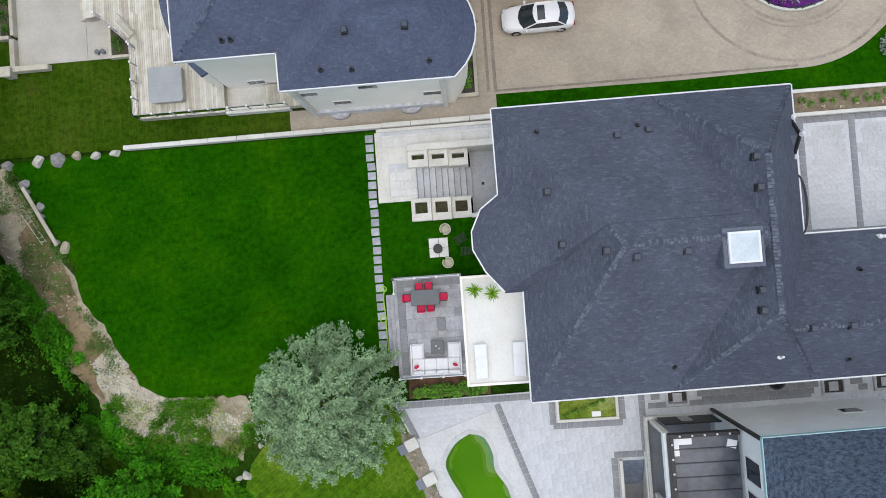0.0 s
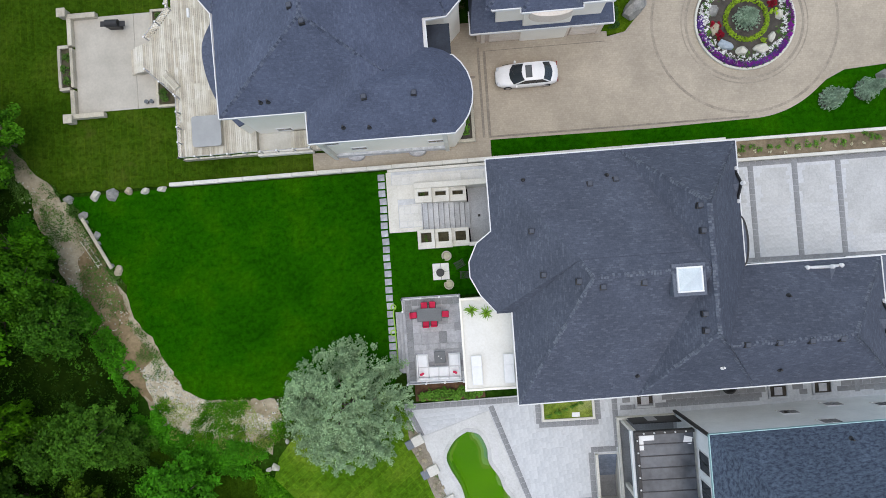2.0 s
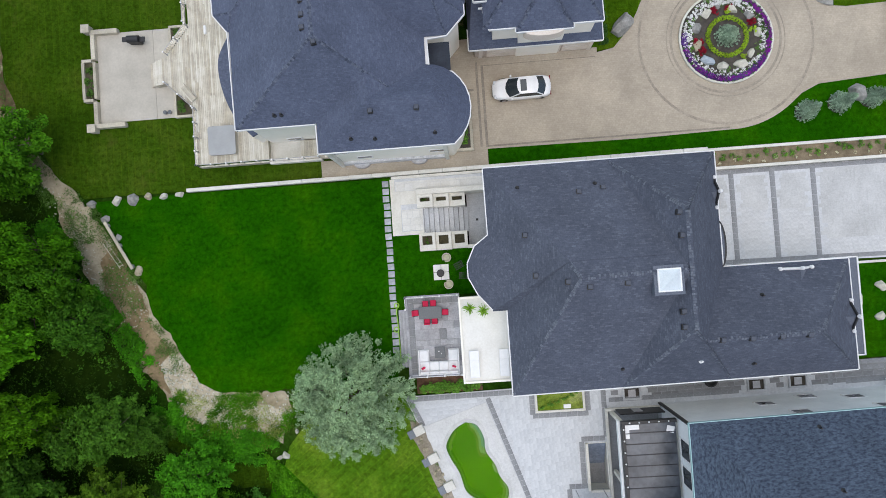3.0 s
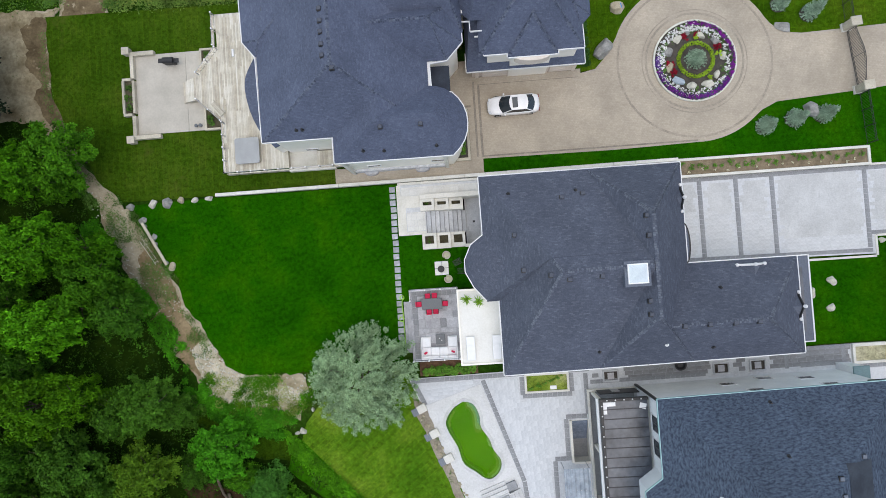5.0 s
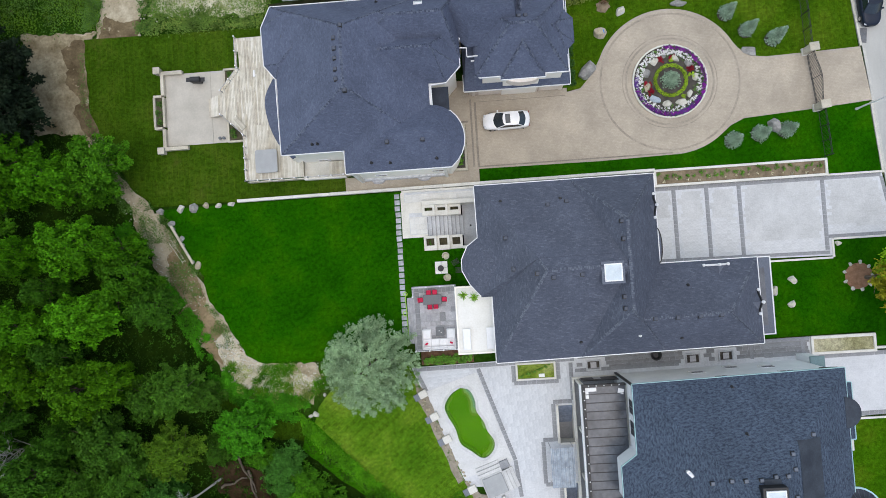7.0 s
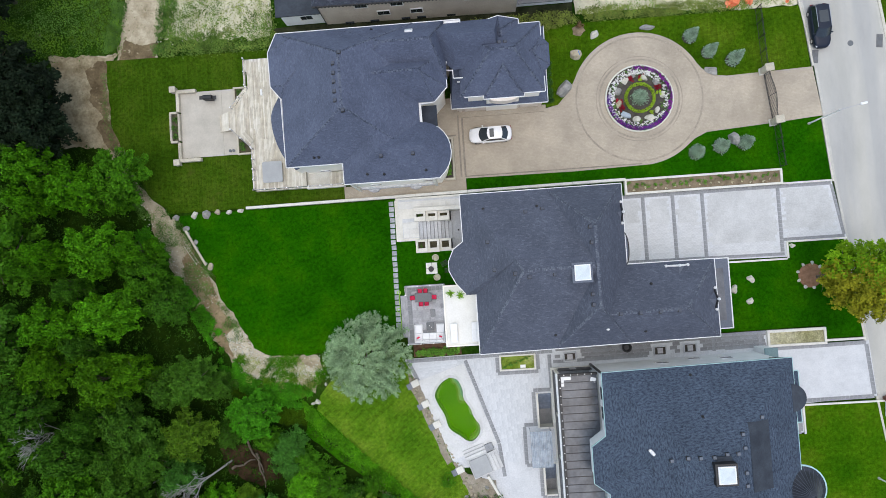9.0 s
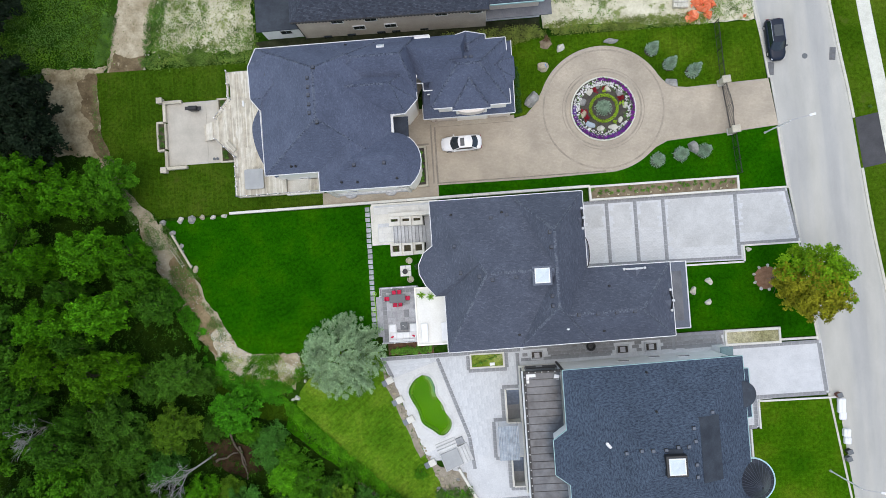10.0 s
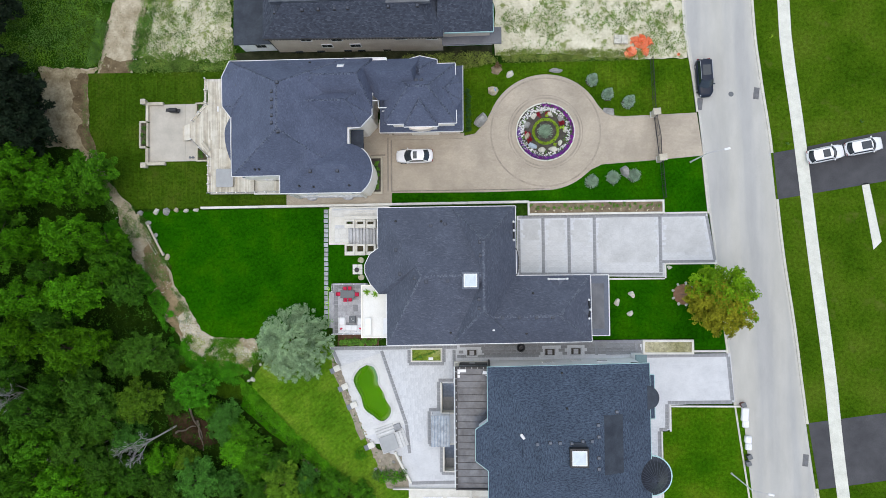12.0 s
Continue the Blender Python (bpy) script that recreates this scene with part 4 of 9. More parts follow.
    for x in (-11.5, -2.75):
        part("corner_pier", G().box(x - 0.16, 1.95, 0.0, x + 0.16, 2.3, 7.4, 0.02), M["stone"], h)
    def top(x, y):
        return max([f(x, y) for f, p in ((h1, M1), (h2, M2), (hs, S), (hx, X), (he, E)) if inside((x, y), p)] or [Z])
    for x, y in ((-11.4, 12.97), (-11.4, 12.04), (-11.4, 11.19), (-11.4, 10.23), (-11.4, 9.36), (-10.7, 13.9), (-10.7, 8.33), (-7.6, 4.1), (-4.4, 4.1), (-16.9, 14.85), (4.9, 14.6), (5.5, 14.6)):
        roof_vent(top, x, y)
    for x, y in ((-14.7, 4.7), (-14.2, 4.7), (-9.3, 2.6), (-7.6, 2.5), (-3.3, 2.6), (-8.0, 17.4)):
        pipe_vent(top, x, y)
    t = thing("skylight", "small white roof window near the ridge", "skylight", pose(-4.1, 16.65, top(-4.1, 16.65), -55, 0, 0))
    part("frame", G().box(-0.4, -0.35, -0.1, 0.4, 0.35, 0.12, 0.03), M["trim"], t)
    part("pane", G().box(-0.32, -0.27, 0.1, 0.32, 0.27, 0.14, 0.01), M["frost"], t)
    return h


M["brown_door"] = surf("stained_brown_door", (0.09, 0.05, 0.03), (0.16, 0.09, 0.05), 1, 14, 0.5)
M["speckle"] = surf("speckled_stone_cladding", (0.45, 0.45, 0.46), (0.7, 0.7, 0.71), 3, 14, 0.85, relief=0.02)
M["well"] = plain("galvanised_well", (0.42, 0.42, 0.44), 0.5, 0.3)
north_house()


def south_house():
    h = thing("house", "pale stucco house with thick slate-grey shingles and teal gutters", "house")
    Z = 8.2
    R = [(12.83, -37.5), (31.4, -37.5), (31.4, -18.5), (12.83, -18.95)]
    sh, cp = M["shingle_s"], M["cap"]
    hr = hip_roof("roof", R, (0.47, 0.5, 0.47, 0.5), Z, sh, h)
    hip_roof("roof", [(11.4, -29.8), (12.85, -30.9), (17, -30.9), (17, -25.2), (12.85, -25.2), (11.4, -26.2)], (0.5, 6, 6, 6, 0.5, 0.5), Z, sh, h)
    line = [(12.83, -37.5), (31.4, -37.5), (31.4, -18.5), (12.83, -18.95), (12.83, -25.2), (11.4, -26.2), (11.4, -29.8), (12.85, -30.9)]
    eave_line(line, Z, M["teal"], h, wide=0.06)
    part("soffit", G().prism(line, Z - 0.2, Z - 0.12), M["trim"], h)
    part("wall", G().prism(inset(line, 0.35), -0.1, Z - 0.19), M["pale"], h)
    for x, z in ((20.3, 2.4), (24.0, 1.2), (27.0, 2.4), (21.5, 5.6), (27.5, 5.6)):
        wall_window(h, x, -19.3 + (x - 12.8) * 0.024, z, 1.2, 1.0, 90)
    for y in (-21.5, -23.5):
        wall_window(h, 13.18, y, 4.8, 1.3, 1.9, 180)
    # stepped lower roof and teal gutters on the street side
    hip_roof("front_roof", [(29.6, -24.8), (31.95, -24.8), (31.95, -19.85), (29.6, -19.85)], (6, 0.5, 6, 6), Z - 0.24, sh, h)
    eave_line([(31.4, -24.85), (31.95, -24.85), (31.95, -19.85), (31.4, -19.85)], Z - 0.2, M["teal"], h, closed=False)
    part("front_wall", G().box(29.8, -24.6, 0, 31.6, -20.1, Z - 0.4), M["pale"], h)
    part("front_canopy", G().prism(arc(31.05, -22.4, 1.35, -90, 90, 14), Z - 0.1, Z + 0.25), M["membrane_blue"], h)
    part("downpipe", G().tube((13.1, -19.2, 0.1), (13.1, -19.2, 8.0), 0.07, n=8), M["black"], h)
    # turret with a dark conical roof
    c = (31.45, -31.3)
    part("turret_wall", G().lathe([(1.85, 0), (1.85, 8.0)], *c, 28), M["pale"], h, smooth=True)
    part("turret_roof", G().lathe([(2.25, 8.0), (1.8, 8.3), (1.15, 9.1), (0.0, 10.8)], *c, 28), M["turret"], h)
    cone = bpy.data.objects["turret_roof"]
    for k in range(26):
        a = 2 * math.pi * k / 26
        u = Vector((math.cos(a), math.sin(a), 0))
        o = Vector((*c, 0))
        rib = G()
        for (r0, z0), (r1, z1) in (((2.25, 8.01), (1.8, 8.31)), ((1.8, 8.31), (1.15, 9.11)), ((1.15, 9.11), (0.12, 10.6))):
            rib.tube(o + u * r0 + Vector((0, 0, z0)), o + u * r1 + Vector((0, 0, z1)), 0.028, 0.024, 5, False)
        part("rib", rib, M["turret_rib"], cone)
    part("turret_gutter", G().lathe([(2.1, 7.95), (2.34, 7.95), (2.34, 8.1), (2.2, 8.1)], *c, 28), M["teal"], h)
    # flat standing-seam roof over the rear porch
    p = part("porch_roof", G().box(9.15, -34.1, 4.35, 12.95, -19.65, 4.5), M["seam"], h, "dark metal porch roof in wide seamed sheets")
    for k in range(17):
        y = -33.5 + k * 0.82
        part("seam", G().box(9.2, y - 0.035, 4.5, 12.9, y + 0.035, 4.55, 0.01), M["turret"], p)
    for y0, y1, x0, x1 in ((-34.2, -19.65, 8.9, 9.15), (-19.65, -19.42, 8.9, 13.0), (-34.3, -34.1, 8.9, 13.0)):
        part("parapet", G().box(x0, y0, 4.3, x1, y1, 4.75, 0.02), M["black"], h)
    bulb = G().lathe([(0.0, 0), (0.07, 0.05), (0.05, 0.12), (0, 0.15)], 0, 0, 8)
    for k in range(17):
        part("bulb", bulb, M["trim"], h, m=pose(9.03, -33.6 + k * 0.85, 4.75))
    for k in range(5):
        part("bulb", bulb, M["trim"], h, m=pose(9.5 + k * 0.72, -19.53, 4.75))
    for x0, y0, x1, y1, turn in ((9.2, -20.75, 9.5, -19.75, 0), (9.5, -20.1, 10.25, -19.75, 0)):
        part("loose_board", G().box(x0, y0, 4.5, x1, y1, 4.54), M["trim"], h)
    part("loose_board", G().box(-0.28, -0.24, 0, 0.28, 0.24, 0.04), M["trim"], h, m=pose(12.55, -20.2, 4.5, 0, 0, -15))
    for y in (-34.0, -29.2, -24.5, -19.7):
        part("column", G().box(8.95, y - 0.15, 0.0, 9.25, y + 0.15, 4.3, 0.03), M["stone"], h)
    part("porch_floor", G().box(8.7, -34.2, 0.0, 12.9, -19.6, 0.1, 0.02), M["dark_paver"], h)
    part("dark_screen", G().box(9.4, -19.52, 0.4, 12.9, -19.44, 2.2), M["black"], h)
    part("screen_frame", G().box(10.6, -19.44, 0.5, 11.3, -19.4, 1.7), M["well"], h)
    part("low_wall", G().box(8.6, -19.6, 0.0, 13.0, -19.38, 0.42, 0.03), M["stone"], h)
    part("low_wall", G().box(8.6, -34.2, 0.0, 8.8, -19.6, 0.4, 0.03), M["stone"], h)
    part("porch_fascia", G().box(8.72, -34.2, 3.7, 8.9, -19.45, 4.2, 0.02), M["pale"], h)
    part("downpipe", G().tube((29.4, -18.5, 7.9), (31.6, -18.75, 6.6), 0.09, n=8), M["black"], h)
    part("bay_roof", G().box(31.0, -19.6, 2.9, 32.4, -18.2, 3.05, 0.03), M["bay_teal"], h, "low teal metal roof over a side bay")
    part("bay_wall", G().box(31.1, -19.5, 0.0, 32.3, -18.3, 2.9), M["pale"], h)
    part("corner_board", G().box(12.95, -19.28, 0.0, 13.2, -19.14, 8.0, 0.01), M["black"], h)
    def top(x, y):
        return hr(x, y)
    for x, y in ((27.2, -23.6), (25.0, -24.9), (25.0, -26.1), (24.2, -26.5), (23.15, -26.5), (21.95, -26.7), (20.7, -26.7), (19.65, -26.75), (18.3, -27.1), (24.95, -28.4), (24.95, -29.6)):
        roof_vent(top, x, y, "hood_pale")
    pipe_vent(top, 21.4, -19.6)
    pipe_vent(top, 21.7, -23.3)
    b = thing("roof_fan", "white round exhaust cap on the shingles", "roof vent", pose(16.6, -26.3, top(16.6, -26.3), 0, 0, -50))
    part("duct", G().tube((0, 0, -0.1), (0, 0, 0.25), 0.16, n=14), M["trim"], b)
    part("hood", G().tube((0.1, 0, 0.2), (0.5, 0, 0.3), 0.18, 0.14, n=14), M["trim"], b)
    skylight(top, 22.65, -28.05, 1.6, top(22.65, -28.05) + 0.25, 0, "black")
    part("roof_saddle", G().box(22.1, -27.2, 11.6, 23.5, -26.6, top(22.8, -26.9) + 0.1, 0.03), M["membrane_blue"], h)
    g = G()
    for i in range(6):
        for j in range(22):
            q = [(25.65 + 0.38 * (i + a), -30.4 + 6.5 / 22 * (j + b)) for a, b in ((0, 0), (1, 0), (1, 1), (0, 1))]
            g.face([(x, y, top(x, y) + 0.05) for x, y in q])
    part("flat_cap", g, M["membrane_blue"], h, "smooth dark membrane strip", smooth=True, weld=True)
    return h


M["membrane_blue"] = surf("dark_blue_membrane", (0.02, 0.027, 0.04), (0.042, 0.053, 0.07), 0.8, 8, 0.8, relief=0.004)
M["pale"] = surf("pale_grey_stucco", (0.78, 0.8, 0.81), (0.88, 0.9, 0.91), 0.6, 6, 0.8, relief=0.01)
M["bay_teal"] = plain("weathered_teal_sheet", (0.12, 0.2, 0.21), 0.5)
M["turret_rib"] = plain("turret_seam", (0.09, 0.1, 0.125), 0.4)
M["turret"] = surf("dark_turret_metal", (0.02, 0.022, 0.03), (0.04, 0.043, 0.055), 1, 9, 0.35, relief=0.003)
M["seam"] = surf("dark_seamed_metal", (0.035, 0.042, 0.056), (0.12, 0.132, 0.155), 0.6, 2.5, 0.3, 0.0, relief=0.002)
south_house()


def far_house():
    h = thing("house", "beige stucco house with a black shingled roof and metal porch roof", "house")
    Z = 6.0
    sh = M["shingle_far"]
    R = [(-14.6, 21.35), (7.9, 20.95), (7.9, 38), (-14.6, 38)]
    hr = hip_roof("roof", R, (0.85, 0.85, 0.85, 0.85), Z, sh, h)
    hip_roof("roof", [(7.0, 21.6), (14.0, 21.6), (14.0, 36), (7.0, 36)], (0.7, 0.7, 0.7, 6), Z - 0.4, sh, h)
    line = [(-14.6, 21.35), (7.9, 20.95), (7.9, 38), (-14.6, 38)]
    eave_line(line[:2], Z, M["black"], h, closed=False)
    eave_line([(8.0, 21.6), (14.0, 21.6), (14.0, 25)], Z - 0.4, M["teal"], h, closed=False)
    part("soffit", G().prism(line, Z - 0.2, Z - 0.12), M["trim"], h)
    part("wall", G().prism(inset(line, 0.35), -0.1, Z - 0.19), M["beige"], h)
    part("side_wall", G().box(7.0, 21.9, -0.1, 14.0, 36, 3.0), M["pale"], h)
    part("side_roof", G().box(7.6, 20.9, 3.0, 15.1, 23.0, 3.2, 0.02), M["membrane"], h)
    part("upper_wall", G().box(7.4, 21.95, 3.2, 13.6, 35, Z - 0.6), M["beige"], h)
    part("rear_roof", G().box(-19.4, 21.7, 3.0, -14.2, 38, 3.2, 0.02), M["membrane_blue"], h)
    part("rear_wall", G().box(-19.0, 21.95, -0.1, -14.2, 38, 3.0), M["pale"], h)
    for x, z in ((-9.5, 4.3), (-5.6, 4.3), (-7.3, 2.0), (-3.6, 2.0), (2.5, 4.5), (6.4, 4.5)):
        wall_window(h, x, 21.62 - (x + 14.6) * 0.0178, z, 1.3, 0.95, 270)
    wall_window(h, -16.2, 21.95, 1.3, 1.3, 1.0, 270)
    part("flat_cap", G().box(-12.8, 24.6, 8.4, 0.5, 33, 9.3, 0.05), M["seam"], h)
    part("flat_cap", G().box(1.2, 24.2, 8.2, 6.5, 27, 8.9, 0.05), M["membrane"], h)
    for x in (-12.5, -9.0, -7.0, -5.0, -3.4, 1.5, 5.0):
        roof_vent(hr, x, 23.9)
    for x0, x1 in ((-14.2, -14.1), (-0.6, -0.5)):
        part("downpipe", G().tube((x0, 21.55, 0.1), (x0, 21.55, 5.9), 0.05, n=8), M["black"], h)
    for k in range(58):
        x = -14.3 + k * 0.385
        part("eave_block", G().box(x - 0.09, -0.16, -0.14, x + 0.09, 0.05, 0.06, 0.01), M["black"], h, m=pose(0, 21.33 - (x + 14.6) * 0.0178, Z))
    for x in (-11.5, -8.6, -5.0, -3.2, 0.2):
        part("basement_window", G().box(x - 0.5, 21.4, 0.1, x + 0.5, 21.55, 0.6, 0.02), M["window"], h)


M["beige"] = surf("beige_stucco", (0.5, 0.44, 0.38), (0.6, 0.54, 0.47), 0.6, 9, 0.85, relief=0.006)
far_house()


# ---- back of the middle house ----
def rail(parent, a, b, z, mat_post, glass_mat=None, high=1.0, step=1.4, cap=True):
    """Posts with a top rail and clear panels between two places."""
    a, b = Vector((*a, z)), Vector((*b, z))
    n = max(1, round((b - a).length / step))
    up = Vector((0, 0, high))
    for k in range(n + 1):
        p = a.lerp(b, k / n)
        post = part("post", G().box(p.x - 0.04, p.y - 0.04, z, p.x + 0.04, p.y + 0.04, z + high, 0.01), mat_post, parent)
        if cap:
            part("post_cap", G().box(p.x - 0.07, p.y - 0.07, z + high, p.x + 0.07, p.y + 0.07, z + high + 0.05, 0.015), M["trim"], post)
    part("top_rail", G().tube(a + up * 0.96, b + up * 0.96, 0.025, n=6), mat_post, parent)
    if glass_mat:
        d = (b - a).normalized()
        s = Vector((-d.y, d.x, 0)) * 0.006
        lo, hi = Vector((0, 0, 0.1)), Vector((0, 0, high * 0.9))
        for k in range(n):
            p, q = a.lerp(b, k / n) + d * 0.06, a.lerp(b, (k + 1) / n) - d * 0.06
            g = G()
            g.face([p + s + lo, q + s + lo, q + s + hi, p + s + hi]).face([p - s + lo, p - s + hi, q - s + hi, q - s + lo])
            ob = part("glass_panel", g, glass_mat, parent)
            ob.visible_shadow = False


M["clear"] = glass("clear_rail_glass")
M["bed_dark"] = surf("damp_dark_soil", (0.04, 0.035, 0.02), (0.1, 0.09, 0.05), 2, 14, 0.95, relief=0.03)
M["blossom"] = leafy("cream_blossom", (0.5, 0.45, 0.25), (0.8, 0.78, 0.6))
M["mulch"] = surf("red_brown_mulch", (0.07, 0.035, 0.02), (0.16, 0.09, 0.05), 2, 14, 0.95, relief=0.04)
M["hedge"] = leafy("hedge_green", (0.05, 0.16, 0.015), (0.15, 0.32, 0.04))


def scatter_rects(x0, y0, x1, y1, sizes, seed, gap=0.015):
    """Mixed stone sizes packed in courses."""
    rnd = random.Random(seed)
    out = []
    y = y0
    while y < y1 - 0.05:
        h = min(rnd.choice(sizes), y1 - y)
        x = x0
        while x < x1 - 0.05:
            w = min(rnd.choice(sizes) * rnd.choice((1, 1, 1.5)), x1 - x)
            if x1 - x - w < 0.15:
                w = x1 - x
            out.append((x + gap / 2, y + gap / 2, x + w - gap / 2, y + h - gap / 2))
            x += w
        y += h
    return out


def raised_patio():
    Z = 0.75
    p = thing("raised_patio", "raised grey stone patio with dark border and broad steps", "patio")
    part("base", G().box(-7.05, -15.75, -0.1, -2.6, -9.22, Z - 0.04), M["grey_joint"], p)
    for r in scatter_rects(-6.35, -15.1, -2.65, -9.9, (0.45, 0.6, 0.9), 3):
        part("paver", G().box(r[0], r[1], Z - 0.05, r[2], r[3], Z + random.uniform(0, 0.008), 0.006), M["dark_paver"] if random.random() < 0.05 else M["patio_stone"], p)
    k = 0.52
    for i in range(12):
        y = -15.7 + i * 0.54
        part("border_stone", G().box(-6.85, y, Z - 0.05, -6.38, y + k, Z + 0.006, 0.008), M["dark_paver"], p)
    for i in range(8):
        x = -6.36 + i * 0.46
        part("border_stone", G().box(x, -9.88, Z - 0.05, x + 0.44, -9.42, Z + 0.006, 0.008), M["dark_paver"], p)
    part("coping", G().box(-7.1, -15.8, Z - 0.06, -6.86, -9.18, Z + 0.03, 0.015), M["patio_stone"], p)
    part("coping", G().box(-6.86, -9.42, Z - 0.06, -2.6, -9.18, Z + 0.03, 0.015), M["patio_stone"], p)
    part("coping", G().box(-6.86, -15.8, Z - 0.06, -2.6, -15.6, Z + 0.03, 0.015), M["patio_stone"], p)
    for i in range(2):
        part("step", G().box(-7.1 - 0.3 * (i + 1), -15.0, 0.0, -7.1 - 0.3 * i, -10.3, Z - 0.25 * (i + 1), 0.015), M["patio_stone"], p)
    r = thing("glass_railing", "clear glass railing with white posts round the patio", "railing")
    rail(r, (-6.98, -9.28), (-2.75, -9.28), Z, M["trim"], M["clear"])
    rail(r, (-6.98, -15.7), (-2.75, -15.7), Z, M["trim"], M["clear"])
    rail(r, (-6.98, -10.2), (-6.98, -9.28), Z, M["trim"], M["clear"])
    return Z


M["patio_stone"] = surf("weathered_grey_flagstone", (0.33, 0.33, 0.35), (0.5, 0.5, 0.52), 1.2, 7, 0.8, relief=0.01, vary=0.1)
PZ = raised_patio()


def dining_set(z):
    t = thing("dining_table", "dark grey outdoor dining table on a stone patio", "table", pose(-5.0, -10.57, z, 0, 0, -1))
    part("tabletop", G().box(-0.92, -0.5, 0.7, 0.92, 0.5, 0.75, 0.02), M["slate"], t)
    for x in (-0.82, 0.82):
        for y in (-0.42, 0.42):
            part("leg", G().box(x - 0.04, y - 0.04, 0, x + 0.04, y + 0.04, 0.7, 0.01), M["slate"], t)
    part("apron", G().box(-0.85, -0.44, 0.62, 0.85, 0.44, 0.7), M["slate"], t)
    c = thing("dining_chair", "red cushioned outdoor chair tucked at a dark table", "chair", group="chairs round the table")
    part("seat", G().box(-0.24, -0.24, 0.42, 0.24, 0.24, 0.5, 0.04), M["red"], c)
    part("backrest", G().box(-0.24, 0.2, 0.5, 0.24, 0.29, 0.92, 0.03), M["red"], c)
    for x in (-0.2, 0.2):
        for y in (-0.2, 0.22):
            part("leg", G().tube((x, y, 0), (x, y, 0.43), 0.018, n=6), M["black"], c)
        part("armrest", G().box(x * 1.25 - 0.025, -0.2, 0.64, x * 1.25 + 0.025, 0.24, 0.67, 0.01), M["black"], c)
    spots = [(-5.35, -9.9, 0), (-4.73, -9.88, 0), (-6.2, -10.55, 90), (-3.82, -10.6, -90), (-5.3, -11.25, 180), (-4.68, -11.22, 180)]
    c.matrix_basis = pose(*spots[0][:2], z, 0, 0, spots[0][2])
    for x, y, a in spots[1:]:
        copy_thing(c, pose(x, y, z, 0, 0, a + random.uniform(-4, 4)))


M["slate"] = plain("slate_grey_metal", (0.12, 0.13, 0.14), 0.5)
M["red"] = surf("bright_red_fabric", (0.58, 0.012, 0.06), (0.7, 0.025, 0.1), 2, 20, 0.8)
M["wicker"] = surf("dark_grey_wicker", (0.06, 0.062, 0.07), (0.12, 0.122, 0.13), 6, 40, 0.7, relief=0.01)
M["cushion"] = surf("white_cushion_fabric", (0.78, 0.78, 0.79), (0.85, 0.85, 0.86), 3, 25, 0.85, relief=0.006)
dining_set(PZ)


def lounge_set(z):
    s = thing("outdoor_sofa", "u-shaped dark wicker sofa with white cushions", "sofa", pose(-4.58, -14.55, z, 0, 0, -1))
    part("base", G().box(-1.62, -0.95, 0.04, 1.62, -0.02, 0.3, 0.03), M["cushion"], s)
    for x in (-1.62, 0.78):
        part("side_base", G().box(x, -0.02, 0.04, x + 0.84, 0.95, 0.3, 0.03), M["cushion"], s)
        part("arm", G().box(-1.66 if x < 0 else 1.56, -0.95, 0.04, -1.56 if x < 0 else 1.66, 0.95, 0.6, 0.03), M["cushion"], s)
        part("seat_cushion", G().box(x + 0.06, 0.0, 0.3, x + 0.78, 0.9, 0.46, 0.05), M["cushion"], s)
    part("back_frame", G().box(-1.66, -1.08, 0.04, 1.66, -0.95, 0.66, 0.03), M["cushion"], s)
    for k in range(4):
        x = -1.54 + k * 0.775
        part("seat_cushion", G().box(x, -0.78, 0.3, x + 0.76, -0.02, 0.46, 0.05), M["cushion"], s)
        part("back_cushion", G().box(x, -0.95, 0.42, x + 0.76, -0.76, 0.8, 0.06), M["cushion"], s)
    for x, a in ((-1.25, 30), (1.2, -25)):
        c = thing("throw_pillow", "small red square throw pillow on a white sofa", "pillow", pose(-4.58 + x, -15.07, z + 0.5, -20, 0, a), group="red pillows")
        part("cover", G().box(-0.17, -0.07, 0.0, 0.17, 0.07, 0.32, 0.06), M["red"], c)
    t = thing("coffee_table", "low square grey coffee table with candles", "table", pose(-4.45, -13.85, z))
    part("top", G().box(-0.42, -0.45, 0.36, 0.42, 0.45, 0.42, 0.02), M["slate"], t)
    part("body", G().box(-0.38, -0.41, 0.0, 0.38, 0.41, 0.36, 0.02), M["wicker"], t)
    for x, y in ((-0.08, 0.08), (0.12, -0.1)):
        c = thing("candle", "small white candle on the coffee table", "candle", pose(-4.45 + x, -13.85 + y, z + 0.42), group="candles")
        part("wax", G().lathe([(0.0, 0), (0.05, 0.0), (0.05, 0.1), (0, 0.11)], n=10), M["trim"], c)


lounge_set(PZ)


